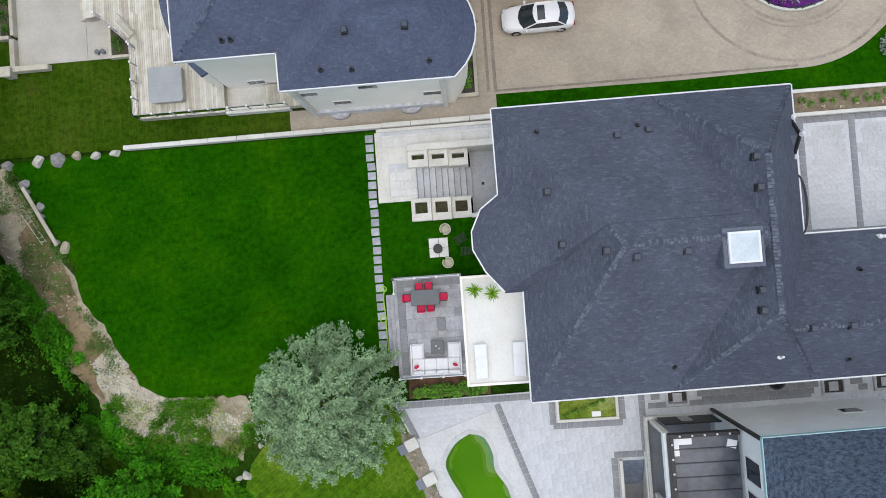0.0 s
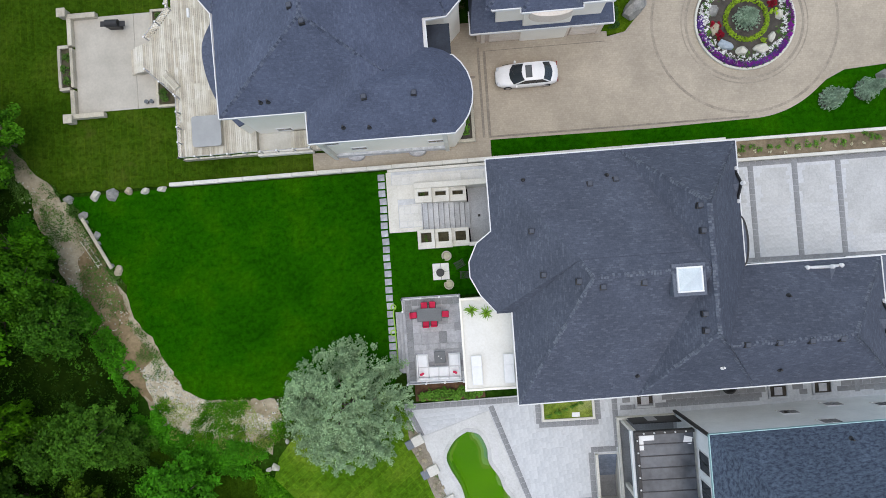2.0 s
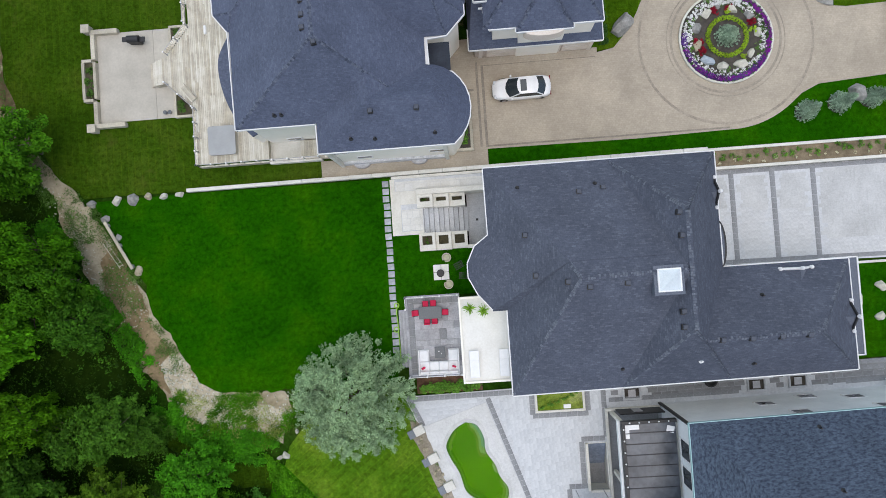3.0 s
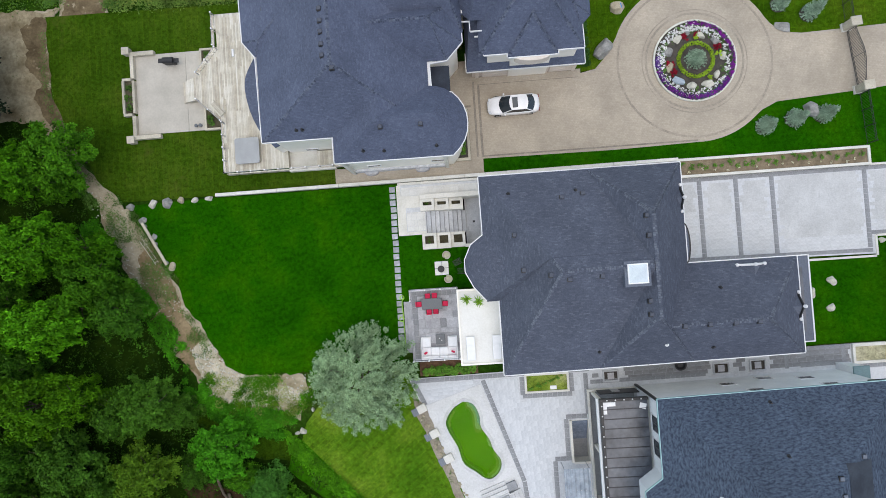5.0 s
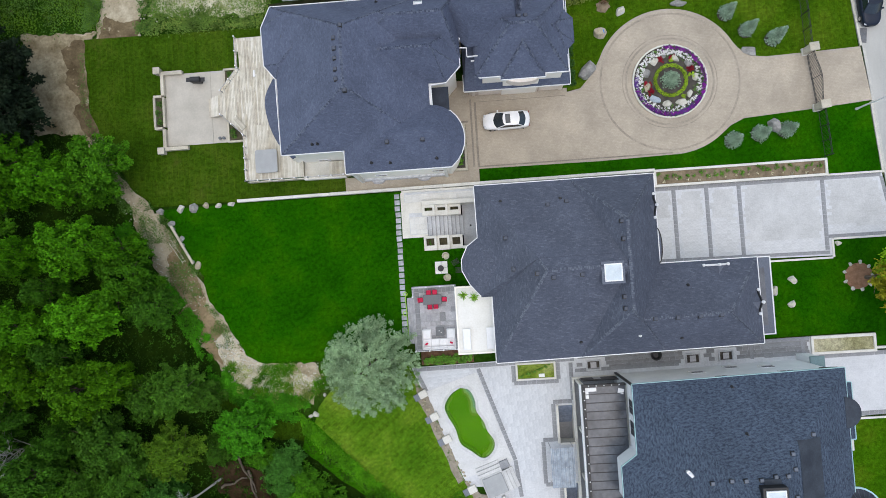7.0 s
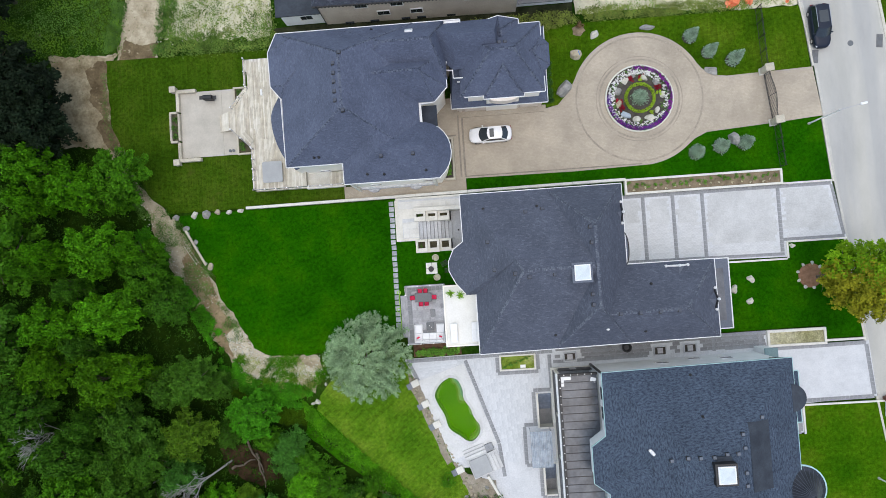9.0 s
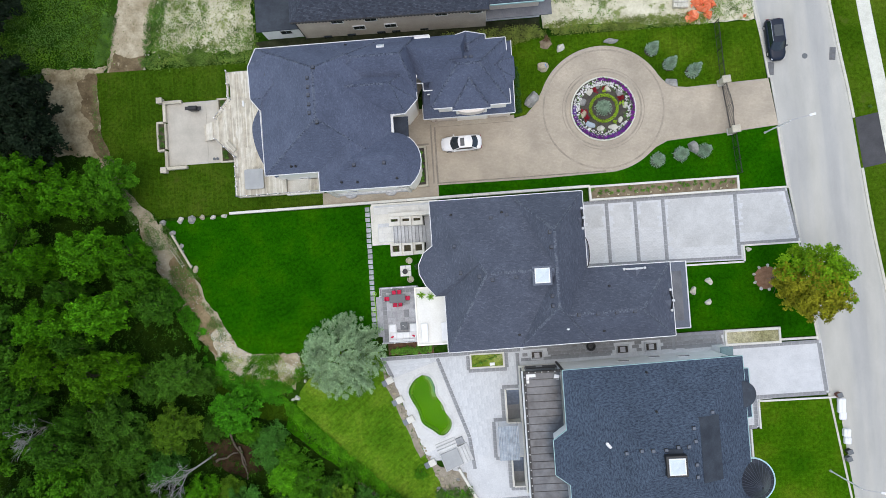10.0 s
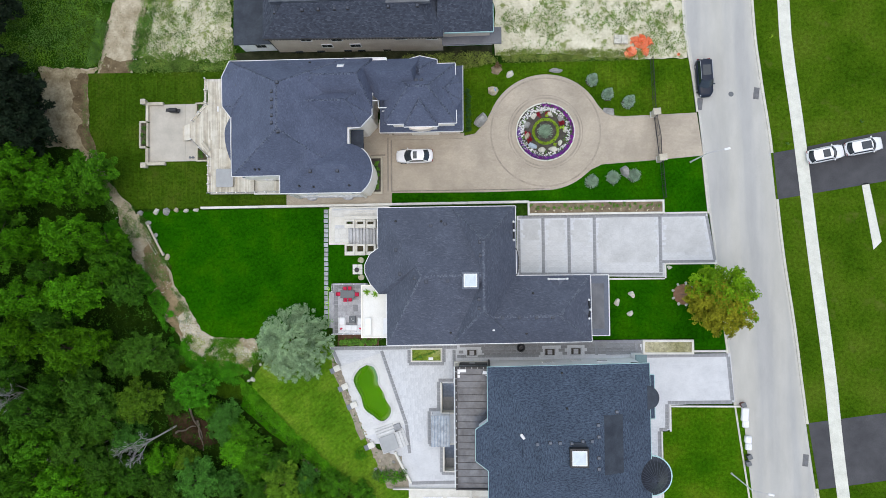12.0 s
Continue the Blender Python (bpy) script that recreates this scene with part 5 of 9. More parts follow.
def roof_terrace():
    Z = 4.8
    X0, Y0, X1, Y1 = -2.6, -15.85, 1.1, -9.33
    t = thing("roof_terrace", "white roof terrace with a low parapet", "terrace")
    part("slab", G().box(X0 + 0.05, Y0 + 0.05, Z - 0.35, 1.4, Y1, Z, 0.01), M["terrace"], t)
    part("wall", G().box(X0 + 0.35, Y0 + 0.4, -0.1, 1.4, Y1 - 0.2, Z - 0.35), M["white"], t)
    part("parapet", G().box(X0, Y0, Z - 0.4, X0 + 0.16, Y1, Z + 0.2, 0.02), M["white"], t)
    part("parapet", G().box(X0 + 0.16, Y0, Z - 0.4, 1.35, Y0 + 0.16, Z + 0.2, 0.02), M["white"], t)
    part("parapet", G().box(X0 + 0.16, Y1 - 0.16, Z - 0.4, -0.6, Y1, Z + 0.2, 0.02), M["white"], t)
    for x, y in ((-1.68, -14.4), (0.56, -14.4)):
        b = thing("sun_lounger", "white cushioned sun lounger on the roof terrace", "sun lounger", pose(x, y, Z, 0, 0, random.uniform(-2, 2)), group="sun loungers")
        part("frame", G().box(-0.36, -1.0, 0.2, 0.36, 1.0, 0.27, 0.02), M["trim"], b)
        part("mattress", G().box(-0.36, -1.0, 0.27, 0.36, 0.3, 0.4, 0.03), M["cushion"], b)
        part("backrest", G().box(-0.36, 0.29, 0.27, 0.36, 1.02, 0.404, 0.02), M["cushion"], b)
        for lx in (-0.3, 0.3):
            for ly in (-0.9, 0.85):
                part("leg", G().tube((lx, ly, 0), (lx, ly, 0.2), 0.025, n=6), M["trim"], b)
    for x, y, s in ((-1.75, -10.15, 0.85), (-0.75, -10.4, 0.8)):
        potted_palm(x, y, Z, s)


def potted_palm(x, y, z, s):
    """A potted plant of many arching narrow leaves."""
    t = thing("potted_palm", "bright green feathery palm in a white pot", "potted plant", pose(x, y, z), group="terrace palms")
    part("pot", G().lathe([(0.0, 0), (0.17, 0), (0.22, 0.4), (0.2, 0.42), (0.18, 0.38), (0, 0.36)], n=16), M["stone"], t, smooth=True)
    rnd = random.Random(int(x * 100))
    g = G()
    for k in range(46):
        a = rnd.uniform(0, 2 * math.pi)
        L = s * rnd.uniform(0.35, 0.75)
        d = Vector((math.cos(a), math.sin(a), 0))
        w = Vector((-d.y, d.x, 0)) * rnd.uniform(0.02, 0.045)
        lift = rnd.uniform(0.3, 0.8) * s
        p = [Vector((0, 0, 0.4)) + d * (L * u) + Vector((0, 0, lift * (2 * u - 1.5 * u * u))) for u in (0, 0.35, 0.7, 1.0)]
        for i, (q, r) in enumerate(zip(p, p[1:])):
            f0, f1 = (0.5, 1.0, 0.7, 0.05)[i:i + 2]
            g.face([q - w * f0, r - w * f1, r + w * f1, q + w * f0])
    tagged(part("frond", g, M["palm"], t), kind="stuff")


M["palm"] = leafy("palm_green", (0.1, 0.26, 0.015), (0.28, 0.5, 0.05))
M["terrace"] = surf("white_terrace_membrane", (0.74, 0.73, 0.69), (0.82, 0.81, 0.77), 0.4, 6, 0.8, relief=0.003)
roof_terrace()


def sunken_stairs():
    """Paved court, tiered planters and stairs down to the basement door."""
    s = thing("stair_court", "pale stone steps going down between tiered planters", "steps")
    part("court_slab", G().prism([(-7.75, -4.12), (-7.75, 0.62), (0.2, 0.62), (0.2, -0.45), (-5.1, -0.45), (-5.1, -4.12)], -0.1, 0.03), M["grey_joint"], s)
    for r in scatter_rects(-7.3, -0.4, 0.2, 0.4, (0.6, 0.8), 8):
        part("paver", G().box(r[0], r[1], -0.02, r[2], r[3], 0.045, 0.006), M["pale_paver"], s)
    for r in scatter_rects(-6.9, -3.75, -5.15, -1.98, (0.3, 0.45, 0.6), 9):
        part("paver", G().box(r[0], r[1], -0.02, r[2], r[3], 0.045, 0.006), M["pale_paver"], s)
    for b in ((-7.75, -4.12, -6.95, -0.4), (-7.75, -0.4, -7.35, 0.62), (-6.95, -4.12, -5.12, -3.8), (-6.95, -1.55, -5.56, -0.42)):
        part("border_slab", G().box(b[0], b[1], -0.02, b[2], b[3], 0.055, 0.008), M["stone"], s)
    for i in range(9):
        x = -5.1 + i * 0.41
        part("step", G().box(x, -4.05, -1.95, x + 0.44, -1.95, 0.0 - 0.18 * i - 0.02, 0.012), M["step_stone"], s)
        # dark strip added at each riser's foot to draw its shading line
        part("nosing", G().box(x - 0.015, -4.04, -0.18 * i - 0.06, x + 0.07, -1.96, -0.18 * i - 0.012), M["dark_paver"], s)
    part("landing", G().box(-1.45, -5.3, -1.95, 0.5, -0.5, -1.68), M["step_stone"], s)
    part("drain", G().box(-0.75, -3.2, -1.69, -0.55, -3.0, -1.66), M["black"], s)
    part("retaining_wall", G().box(-5.55, -0.86, -1.9, 0.3, -0.42, 0.65, 0.02), M["stone"], s)
    part("retaining_wall", G().box(-1.6, -5.55, -1.9, 0.1, -5.25, 0.35, 0.02), M["stone"], s)
    for y0, y1 in ((-1.95, -0.86), (-5.55, -4.05)):
        for i in range(3):
            x0 = -5.55 + i * 1.33
            z = 0.55 - 0.3 * i
            b = part("planter_box", G(), M["stone"], s)
            w = 0.26
            for q in ((x0, y0, x0 + 1.33, y0 + 0.5), (x0, y1 - w, x0 + 1.33, y1), (x0, y0 + 0.5, x0 + w, y1 - w), (x0 + 1.33 - w, y0 + 0.5, x0 + 1.33, y1 - w)):
                part("planter_wall", G().box(q[0] + 0.004, q[1], -1.6, q[2] - 0.004, q[3], z, 0.012), M["stone"], b)
            part("soil", G().box(x0 + w, y0 + 0.5, -1.0, x0 + 1.33 - w, y1 - w, z - 0.5), M["bed_dark"], b)
    for x, y, z in ((-4.9, -1.4, 0.05), (-4.9, -4.75, 0.05)):
        bush("planter_shrub", "small green shrub in a stone planter", x, y, z, 0.28, 60, M["weed"])
    for x in (-5.0, -4.0, -3.0, -2.0):
        for y in (-1.98, -4.02):
            p = thing("step_light", "small white light at the edge of the steps", "light", pose(x, y, -0.18 * max(0, int((x + 5.1) / 0.41)) + 0.0), group="step lights")
            part("housing", G().lathe([(0.05, 0), (0.05, 0.12), (0.03, 0.15), (0, 0.15)], n=10), M["trim"], p)
    part("window_band", G().box(0.2, -4.4, -1.6, 0.26, -0.9, 0.6), M["window"], s)


M["pale_paver"] = surf("pale_flagstone", (0.6, 0.59, 0.56), (0.72, 0.71, 0.67), 0.9, 9, 0.85, relief=0.006, vary=0.05)
M["step_stone"] = surf("grey_step_stone", (0.42, 0.43, 0.45), (0.56, 0.57, 0.59), 0.9, 9, 0.8, relief=0.006, vary=0.06)
M["lot_leaf"] = leafy("lot_weed_green", (0.055, 0.13, 0.014), (0.17, 0.28, 0.05))
M["weed"] = leafy("weed_green", (0.03, 0.09, 0.012), (0.1, 0.2, 0.035))


def quads(name, v, mat):
    """A mesh of loose four-cornered leaves from an array of corners."""
    n = len(v) // 4
    me = bpy.data.meshes.new(name)
    me.vertices.add(4 * n)
    me.vertices.foreach_set("co", v.astype(np.float32).ravel())
    me.loops.add(4 * n)
    me.loops.foreach_set("vertex_index", np.arange(4 * n, dtype=np.int32))
    me.polygons.add(n)
    me.polygons.foreach_set("loop_start", np.arange(0, 4 * n, 4, dtype=np.int32))
    me.materials.append(mat)
    me.update(calc_edges=True)
    return me


def leaves(rng, centres, outward, per, size, spread, up=0.6):
    """Tufts of diamond leaves at some centres, turned outward and upward."""
    n = len(centres) * per
    c = np.repeat(centres, per, 0) + rng.normal(0, 1, (n, 3)) * spread
    nrm = np.repeat(outward, per, 0) + rng.normal(0, 0.55, (n, 3))
    nrm[:, 2] += up
    nrm /= np.linalg.norm(nrm, axis=1)[:, None]
    a = rng.normal(0, 1, (n, 3))
    u = np.cross(nrm, a)
    u /= np.linalg.norm(u, axis=1)[:, None]
    w = np.cross(nrm, u)
    s = size * rng.uniform(0.6, 1.3, (n, 1))
    drop = nrm * s * 0.25
    v = np.stack([c - u * s, c + w * s * 0.55 + drop, c + u * s - drop, c - w * s * 0.55 + drop], 1)
    return v.reshape(-1, 3)


def leaf_cloud(rnd, centres, per, size, spread, flat=0.5):
    """Small diamond leaves strewn round some centres."""
    v, f = [], []
    for cx, cy, cz, r in centres:
        for k in range(per):
            d = Vector((rnd.gauss(0, 1), rnd.gauss(0, 1), rnd.gauss(0, 1))).normalized()
            p = Vector((cx, cy, cz)) + d * (r * (0.6 + 0.4 * rnd.random()) * spread)
            n = (d * (1 - flat) + Vector((rnd.uniform(-0.5, 0.5), rnd.uniform(-0.5, 0.5), 1)) * flat).normalized()
            u = n.orthogonal().normalized()
            a = rnd.uniform(0, 6.283)
            w = n.cross(u)
            u, w = u * math.cos(a) + w * math.sin(a), w * math.cos(a) - u * math.sin(a)
            s = size * rnd.uniform(0.6, 1.3)
            i = len(v)
            v += [tuple(p - u * s), tuple(p + w * s * 0.55 + n * s * 0.2), tuple(p + u * s), tuple(p - w * s * 0.55 + n * s * 0.2)]
            f.append((i, i + 1, i + 2, i + 3))
    return v, f


def leaf_mesh(name, v, f, mat):
    me = bpy.data.meshes.new(name)
    me.from_pydata(v, [], f)
    me.materials.append(mat)
    me.update()
    return me


def bush(name, label, x, y, z, r, n, mat, tall=1.0, category="shrub", group="", size=None):
    rnd = random.Random(int(abs(x * 131 + y * 17)))
    t = thing(name, label, category, pose(x, y, z), group)
    c = []
    for k in range(max(5, n // 12)):
        a, q = rnd.uniform(0, 6.283), math.sqrt(rnd.random()) * 0.75
        c.append((math.cos(a) * q * r, math.sin(a) * q * r, r * tall * (0.3 + 0.8 * rnd.random() * (1 - q * 0.6)), r * 0.38))
    v, f = leaf_cloud(rnd, c, 12, size or r * 0.2, 1.0)
    part("foliage", leaf_mesh("foliage", v, f, mat), None, t)
    part("stem", G().tube((0, 0, -0.05), (0, 0, r * 0.6), r * 0.08, r * 0.04, 6), M["bark"], t)
    return t


sunken_stairs()


def stepping_stones():
    rnd = random.Random(4)
    first = None
    for i in range(23):
        y = 0.28 - i * 0.63
        m = pose(-8.12 + rnd.uniform(-0.03, 0.03), y, 0.0, 0, 0, rnd.uniform(-2, 2))
        if first is None:
            first = thing("stepping_stone", "square grey stepping stone set in the lawn", "stepping stone", m, group="stepping stones")
            part("slab", G().box(-0.27, -0.25, -0.05, 0.27, 0.25, 0.04, 0.015), M["step_grey"], first)
        else:
            copy_thing(first, m)


M["step_grey"] = surf("stepping_stone_grey", (0.3, 0.31, 0.33), (0.44, 0.45, 0.47), 2, 12, 0.85, relief=0.008, vary=0.1)
stepping_stones()


def fire_pit():
    t = thing("fire_pit", "black round fire bowl on a white stone pad", "fire pit", pose(-3.95, -7.38, 0))
    for sx in (-1, 1):
        for sy in (-1, 1):
            part("pad_slab", G().box(min(0.012 * sx, 0.64 * sx), min(0.012 * sy, 0.64 * sy), -0.04, max(0.012 * sx, 0.64 * sx), max(0.012 * sy, 0.64 * sy), 0.06, 0.012), M["terrace"], t)
    part("bowl", G().lathe([(0.0, 0.1), (0.2, 0.12), (0.32, 0.32), (0.3, 0.33), (0.18, 0.18), (0, 0.16)], -0.05, -0.08, 20), M["black"], t, smooth=True)
    part("grate", G().lathe([(0.0, 0.3), (0.29, 0.3), (0.29, 0.32), (0, 0.33)], -0.05, -0.08, 16), M["black"], t)
    part("poker", G().tube((0.0, 0.15, 0.08), (0.02, 0.6, 0.08), 0.015, n=6), M["well"], t)
    a = thing("tub_chair", "cream woven tub chair on the lawn by the fire pit", "chair", group="tub chairs")
    part("seat", G().lathe([(0.0, 0.3), (0.28, 0.3), (0.3, 0.36), (0.24, 0.42), (0, 0.43)], n=18), M["cream"], a, smooth=True)
    g = G()
    o, i = arc(0, 0, 0.38, 15, 345, 18), arc(0, 0, 0.31, 15, 345, 18)
    g.prism(o + i[::-1], 0.1, 0.68)
    part("back_shell", g, M["cream"], a)
    for q in range(4):
        x, y = 0.25 * math.cos(q * 1.571 + 0.78), 0.25 * math.sin(q * 1.571 + 0.78)
        part("leg", G().tube((x, y, 0), (x, y, 0.3), 0.02, n=6), M["black"], a)
    a.matrix_basis = pose(-3.42, -6.2, 0, 0, 0, 230)
    copy_thing(a, pose(-3.38, -8.42, 0, 0, 0, 130))
    c = thing("folding_chair", "black slatted metal chair on the grass", "chair", group="garden chairs")
    for x in (-0.26, 0.26):
        part("side_frame", G().tube((x, -0.3, 0.38), (x, 0.3, 0.42), 0.018, n=6).tube((x, 0.3, 0.42), (x, 0.5, 0.9), 0.018, n=6), M["black"], c)
        for y in (-0.28, 0.3):
            part("leg", G().tube((x, y, 0), (x, y, 0.4), 0.016, n=6), M["black"], c)
    for k in range(7):
        y = -0.26 + k * 0.09
        part("seat_slat", G().box(-0.25, y, 0.395, 0.25, y + 0.03, 0.41), M["black"], c)
    for k in range(4):
        part("back_slat", G().box(-0.25, 0.32 + k * 0.05, 0.5 + k * 0.11, 0.25, 0.335 + k * 0.05, 0.53 + k * 0.11), M["black"], c)
    c.matrix_basis = pose(-2.55, -6.95, 0, 0, 0, -65)
    copy_thing(c, pose(-2.2, -7.75, 0, 0, 0, -92))


M["cream"] = surf("cream_wicker", (0.45, 0.44, 0.32), (0.6, 0.58, 0.45), 6, 40, 0.8, relief=0.01)
fire_pit()


def garden_hose():
    c = bpy.data.curves.new("garden_hose", "CURVE")
    c.dimensions, c.bevel_depth, c.bevel_resolution = "3D", 0.045, 2
    for pts in ([(-7.75, -9.9, 0.05), (-7.95, -10.3, 0.06), (-7.8, -11.2, 0.05), (-7.85, -12.4, 0.05), (-7.75, -13.8, 0.06), (-7.8, -14.8, 0.05)],
                arc(-7.98, -11.9, 0.22, 0, 330, 12), arc(-7.85, -9.9, 0.2, -60, 240, 10)):
        sp = c.splines.new("NURBS")
        sp.points.add(len(pts) - 1)
        for q, p in zip(sp.points, pts):
            q.co = (*p, 1) if len(p) == 3 else (*p, 0.06, 1)
        sp.use_endpoint_u = True
    c.materials.append(M["hose"])
    tagged(new("garden_hose", c), "lime green garden hose lying by the patio steps", "hose")


M["hose"] = plain("lime_green_hose", (0.32, 0.6, 0.06), 0.45)
garden_hose()

# white boundary wall and planting bed beside the driveway
w = thing("boundary_wall", "long low white concrete wall between the plots", "wall")
for k in range(22):
    x0 = -24.9 + k * 1.97
    part("wall_panel", G().box(x0, 0.82 + (x0 + 24.9) * 0.004, -0.1, x0 + 1.95, 1.12 + (x0 + 24.9) * 0.004, 0.45 if x0 < -8 else 0.5, 0.02), M["stone"], w)
part("coping", G().box(-7.6, 0.62, -0.1, 0.3, 0.84, 0.25, 0.02), M["stone"], w)
b = thing("planting_bed", "raised bed of brown soil and small flowers behind a white kerb", "planting bed")
for q in ((18.3, 0.92, 35.6, 1.16), (18.3, -0.62, 35.6, -0.38), (18.3, -0.38, 18.55, 0.92), (35.35, -0.38, 35.6, 0.92)):
    part("bed_wall", G().box(q[0], q[1], -0.1, q[2], q[3], 0.45, 0.02), M["stone"], b)
part("soil", G().box(18.55, -0.38, -0.1, 35.35, 0.92, 0.3), M["soil"], b)
rnd = random.Random(21)
for k in range(24):
    x, y = 18.9 + k * 0.69 + rnd.uniform(-0.15, 0.15), rnd.uniform(0.2, 0.7)
    bush("bed_plant", "low green plant in the raised bed", x, y, 0.28, rnd.uniform(0.22, 0.36), 90, M["hedge"], group="bed plants")
for k in range(14):
    x, y = 19.5 + k * 1.15 + rnd.uniform(-0.3, 0.3), rnd.uniform(-0.2, 0.1)
    bush("flower", "small cream flower clump in the raised bed", x, y, 0.28, 0.16, 36, M["blossom"], group="bed flowers", category="flower")


# planting south of the patio
s = thing("side_bed", "mulched bed with a clipped green hedge", "planting bed")
part("mulch", G().box(-6.6, -17.3, -0.1, -1.2, -15.85, 0.04), M["mulch"], s)
for k in range(11):
    bush("hedge_shrub", "bright green hedge shrub in mulch", -5.9 + k * 0.42, -16.8 + 0.12 * math.sin(k * 2), 0.02, 0.48, 190, M["hedge"], 1.4, group="hedge shrubs")


# ---- north plot ----
M["tarp"] = surf("orange_tarpaulin", (0.75, 0.16, 0.05), (0.85, 0.3, 0.16), 2, 12, 0.6)
M["dry"] = lawn("dry_grass", (0.26, 0.25, 0.12), (0.38, 0.36, 0.22), (0.52, 0.48, 0.34))
M["hedge_dark"] = leafy("dark_hedge", (0.02, 0.06, 0.012), (0.05, 0.13, 0.025))
M["dry_leaf"] = leafy("dry_brown_leaves", (0.09, 0.05, 0.03), (0.22, 0.14, 0.08))
M["brown"] = plain("brown_plastic", (0.16, 0.06, 0.04), 0.6)
M["mulch_tan"] = surf("tan_mulch", (0.2, 0.1, 0.05), (0.34, 0.19, 0.11), 2, 14, 0.95, relief=0.03)
def north_deck():
    Z = 0.7
    d = thing("wooden_deck", "weathered pale wooden deck behind the house", "deck")
    out = [(-24.0, 18.1), (-23.75, 14.8), (-25.8, 12.35), (-26.85, 12.0), (-26.85, 9.95), (-25.9, 10.05), (-23.55, 7.7), (-23.55, 2.75), (-17.6, 2.75), (-17.6, 4.6), (-18.4, 4.6), (-18.4, 18.1)]
    part("frame", G().prism(out, 0.0, Z - 0.05), M["deck_side"], d)
    n = 0
    x = -26.85
    while x < -17.7:
        ys = []
        xm = x + 0.07
        for (ax, ay), (bx, by) in zip(out, out[1:] + out[:1]):
            if (ax > xm) != (bx > xm):
                ys.append(ay + (by - ay) * (xm - ax) / (bx - ax))
        ys.sort()
        for a, b in zip(ys[::2], ys[1::2]):
            y = a
            while y < b - 0.1:
                e = min(b, y + random.choice((2.4, 3.0, 3.6)))
                part("plank", G().box(x, y, Z - 0.05, x + 0.14, e - 0.008, Z + random.uniform(0, 0.006)), M["plank"], d)
                y = e
                n += 1
        x += 0.152
    part("landing_frame", G().box(-14.9, 2.78, 0.0, -12.0, 4.36, Z - 0.05), M["deck_side"], d)
    for k in range(19):
        part("plank", G().box(-14.9 + k * 0.152, 2.78, Z - 0.05, -14.76 + k * 0.152, 4.36, Z + 0.004), M["plank"], d)
    r = thing("deck_railing", "low glass railing with white capped posts along the deck", "railing")
    rail(r, (-23.5, 2.82), (-13.3, 2.82), Z, M["well"], M["clear"], 0.9, 1.25)
    rail(r, (-23.5, 2.82), (-23.5, 7.6), Z, M["well"], M["clear"], 0.9, 1.25)
    rail(r, (-23.6, 7.75), (-25.8, 9.95), Z, M["well"], M["clear"], 0.9, 1.6)
    rail(r, (-23.8, 14.7), (-25.7, 12.45), Z, M["well"], M["clear"], 0.9, 1.6)
    rail(r, (-23.95, 14.9), (-23.95, 18.0), Z, M["well"], M["clear"], 0.9, 1.5)
    for k in range(2):
        part("step", G().box(-26.85 - 0.3 * (k + 1), 10.0, 0, -26.85 - 0.3 * k, 12.0, Z - 0.23 * (k + 1), 0.01), M["plank"], d)
    t = thing("hot_tub", "square hot tub under a grey insulated cover", "hot tub", pose(-21.25, 4.75, Z, 0, 0, 0))
    part("shell", G().box(-1.05, -1.12, 0.0, 1.05, 1.12, 0.62, 0.06), M["deck_side"], t)
    g = G()
    c = 0.22
    pts = []
    for cx, cy, a in ((0.92, 0.98, 0), (-0.92, 0.98, 90), (-0.92, -0.98, 180), (0.92, -0.98, 270)):
        pts += arc(cx, cy, c, a, a + 90, 5)
    g.prism(pts, 0.62, 0.74)
    part("cover", g, M["vinyl"], t, "grey vinyl cover with rounded corners")
    part("fold", G().box(-1.1, -0.015, 0.735, 1.1, 0.015, 0.75), M["vinyl"], t)
    for x in (-0.7, 0.7):
        part("cover_strap", G().box(x - 0.03, 1.18, 0.4, x + 0.03, 1.23, 0.72), M["black"], t)
    # sunken side entrance
    e = thing("side_entrance", "shaded sunken side door under the eave", "entrance")
    part("landing", G().box(-17.6, 2.7, 0.0, -14.9, 4.6, 0.08), M["stone"], e)
    part("low_wall", G().box(-17.6, 2.62, 0.0, -13.2, 2.82, 0.6, 0.02), M["stone"], e)
    part("door", G().box(-16.6, 4.5, 0.1, -15.6, 4.66, 2.2, 0.02), M["slate"], e)
    part("door_frame", G().box(-16.75, 4.55, 0.1, -15.45, 4.68, 2.32, 0.02), M["trim"], e)
    b = thing("bench", "grey slatted wooden bench on the deck", "bench", pose(-23.95, 8.95, Z, 0, 0, -52))
    for k in range(5):
        part("slat", G().box(-0.75, -0.28 + k * 0.115, 0.42, 0.75, -0.19 + k * 0.115, 0.46, 0.008), M["plank"], b)
    for x in (-0.6, 0.6):
        part("leg_frame", G().box(x - 0.04, -0.26, 0, x + 0.04, 0.26, 0.42, 0.01), M["plank"], b)
    for k in range(3):
        part("back_slat", G().box(-0.75, 0.3, 0.55 + k * 0.12, 0.75, 0.33, 0.63 + k * 0.12, 0.008), M["plank"], b)
    part("wall_lamp", G().box(-21.7, 13.2, 2.6, -21.5, 13.9, 2.8, 0.03), M["trim"], d)


M["deck_side"] = surf("grey_timber_side", (0.34, 0.31, 0.25), (0.5, 0.46, 0.38), 1.5, 12, 0.85, relief=0.006)
M["plank"] = surf("weathered_plank", (0.5, 0.46, 0.38), (0.66, 0.62, 0.53), 1.2, 14, 0.8, relief=0.006, vary=0.14)
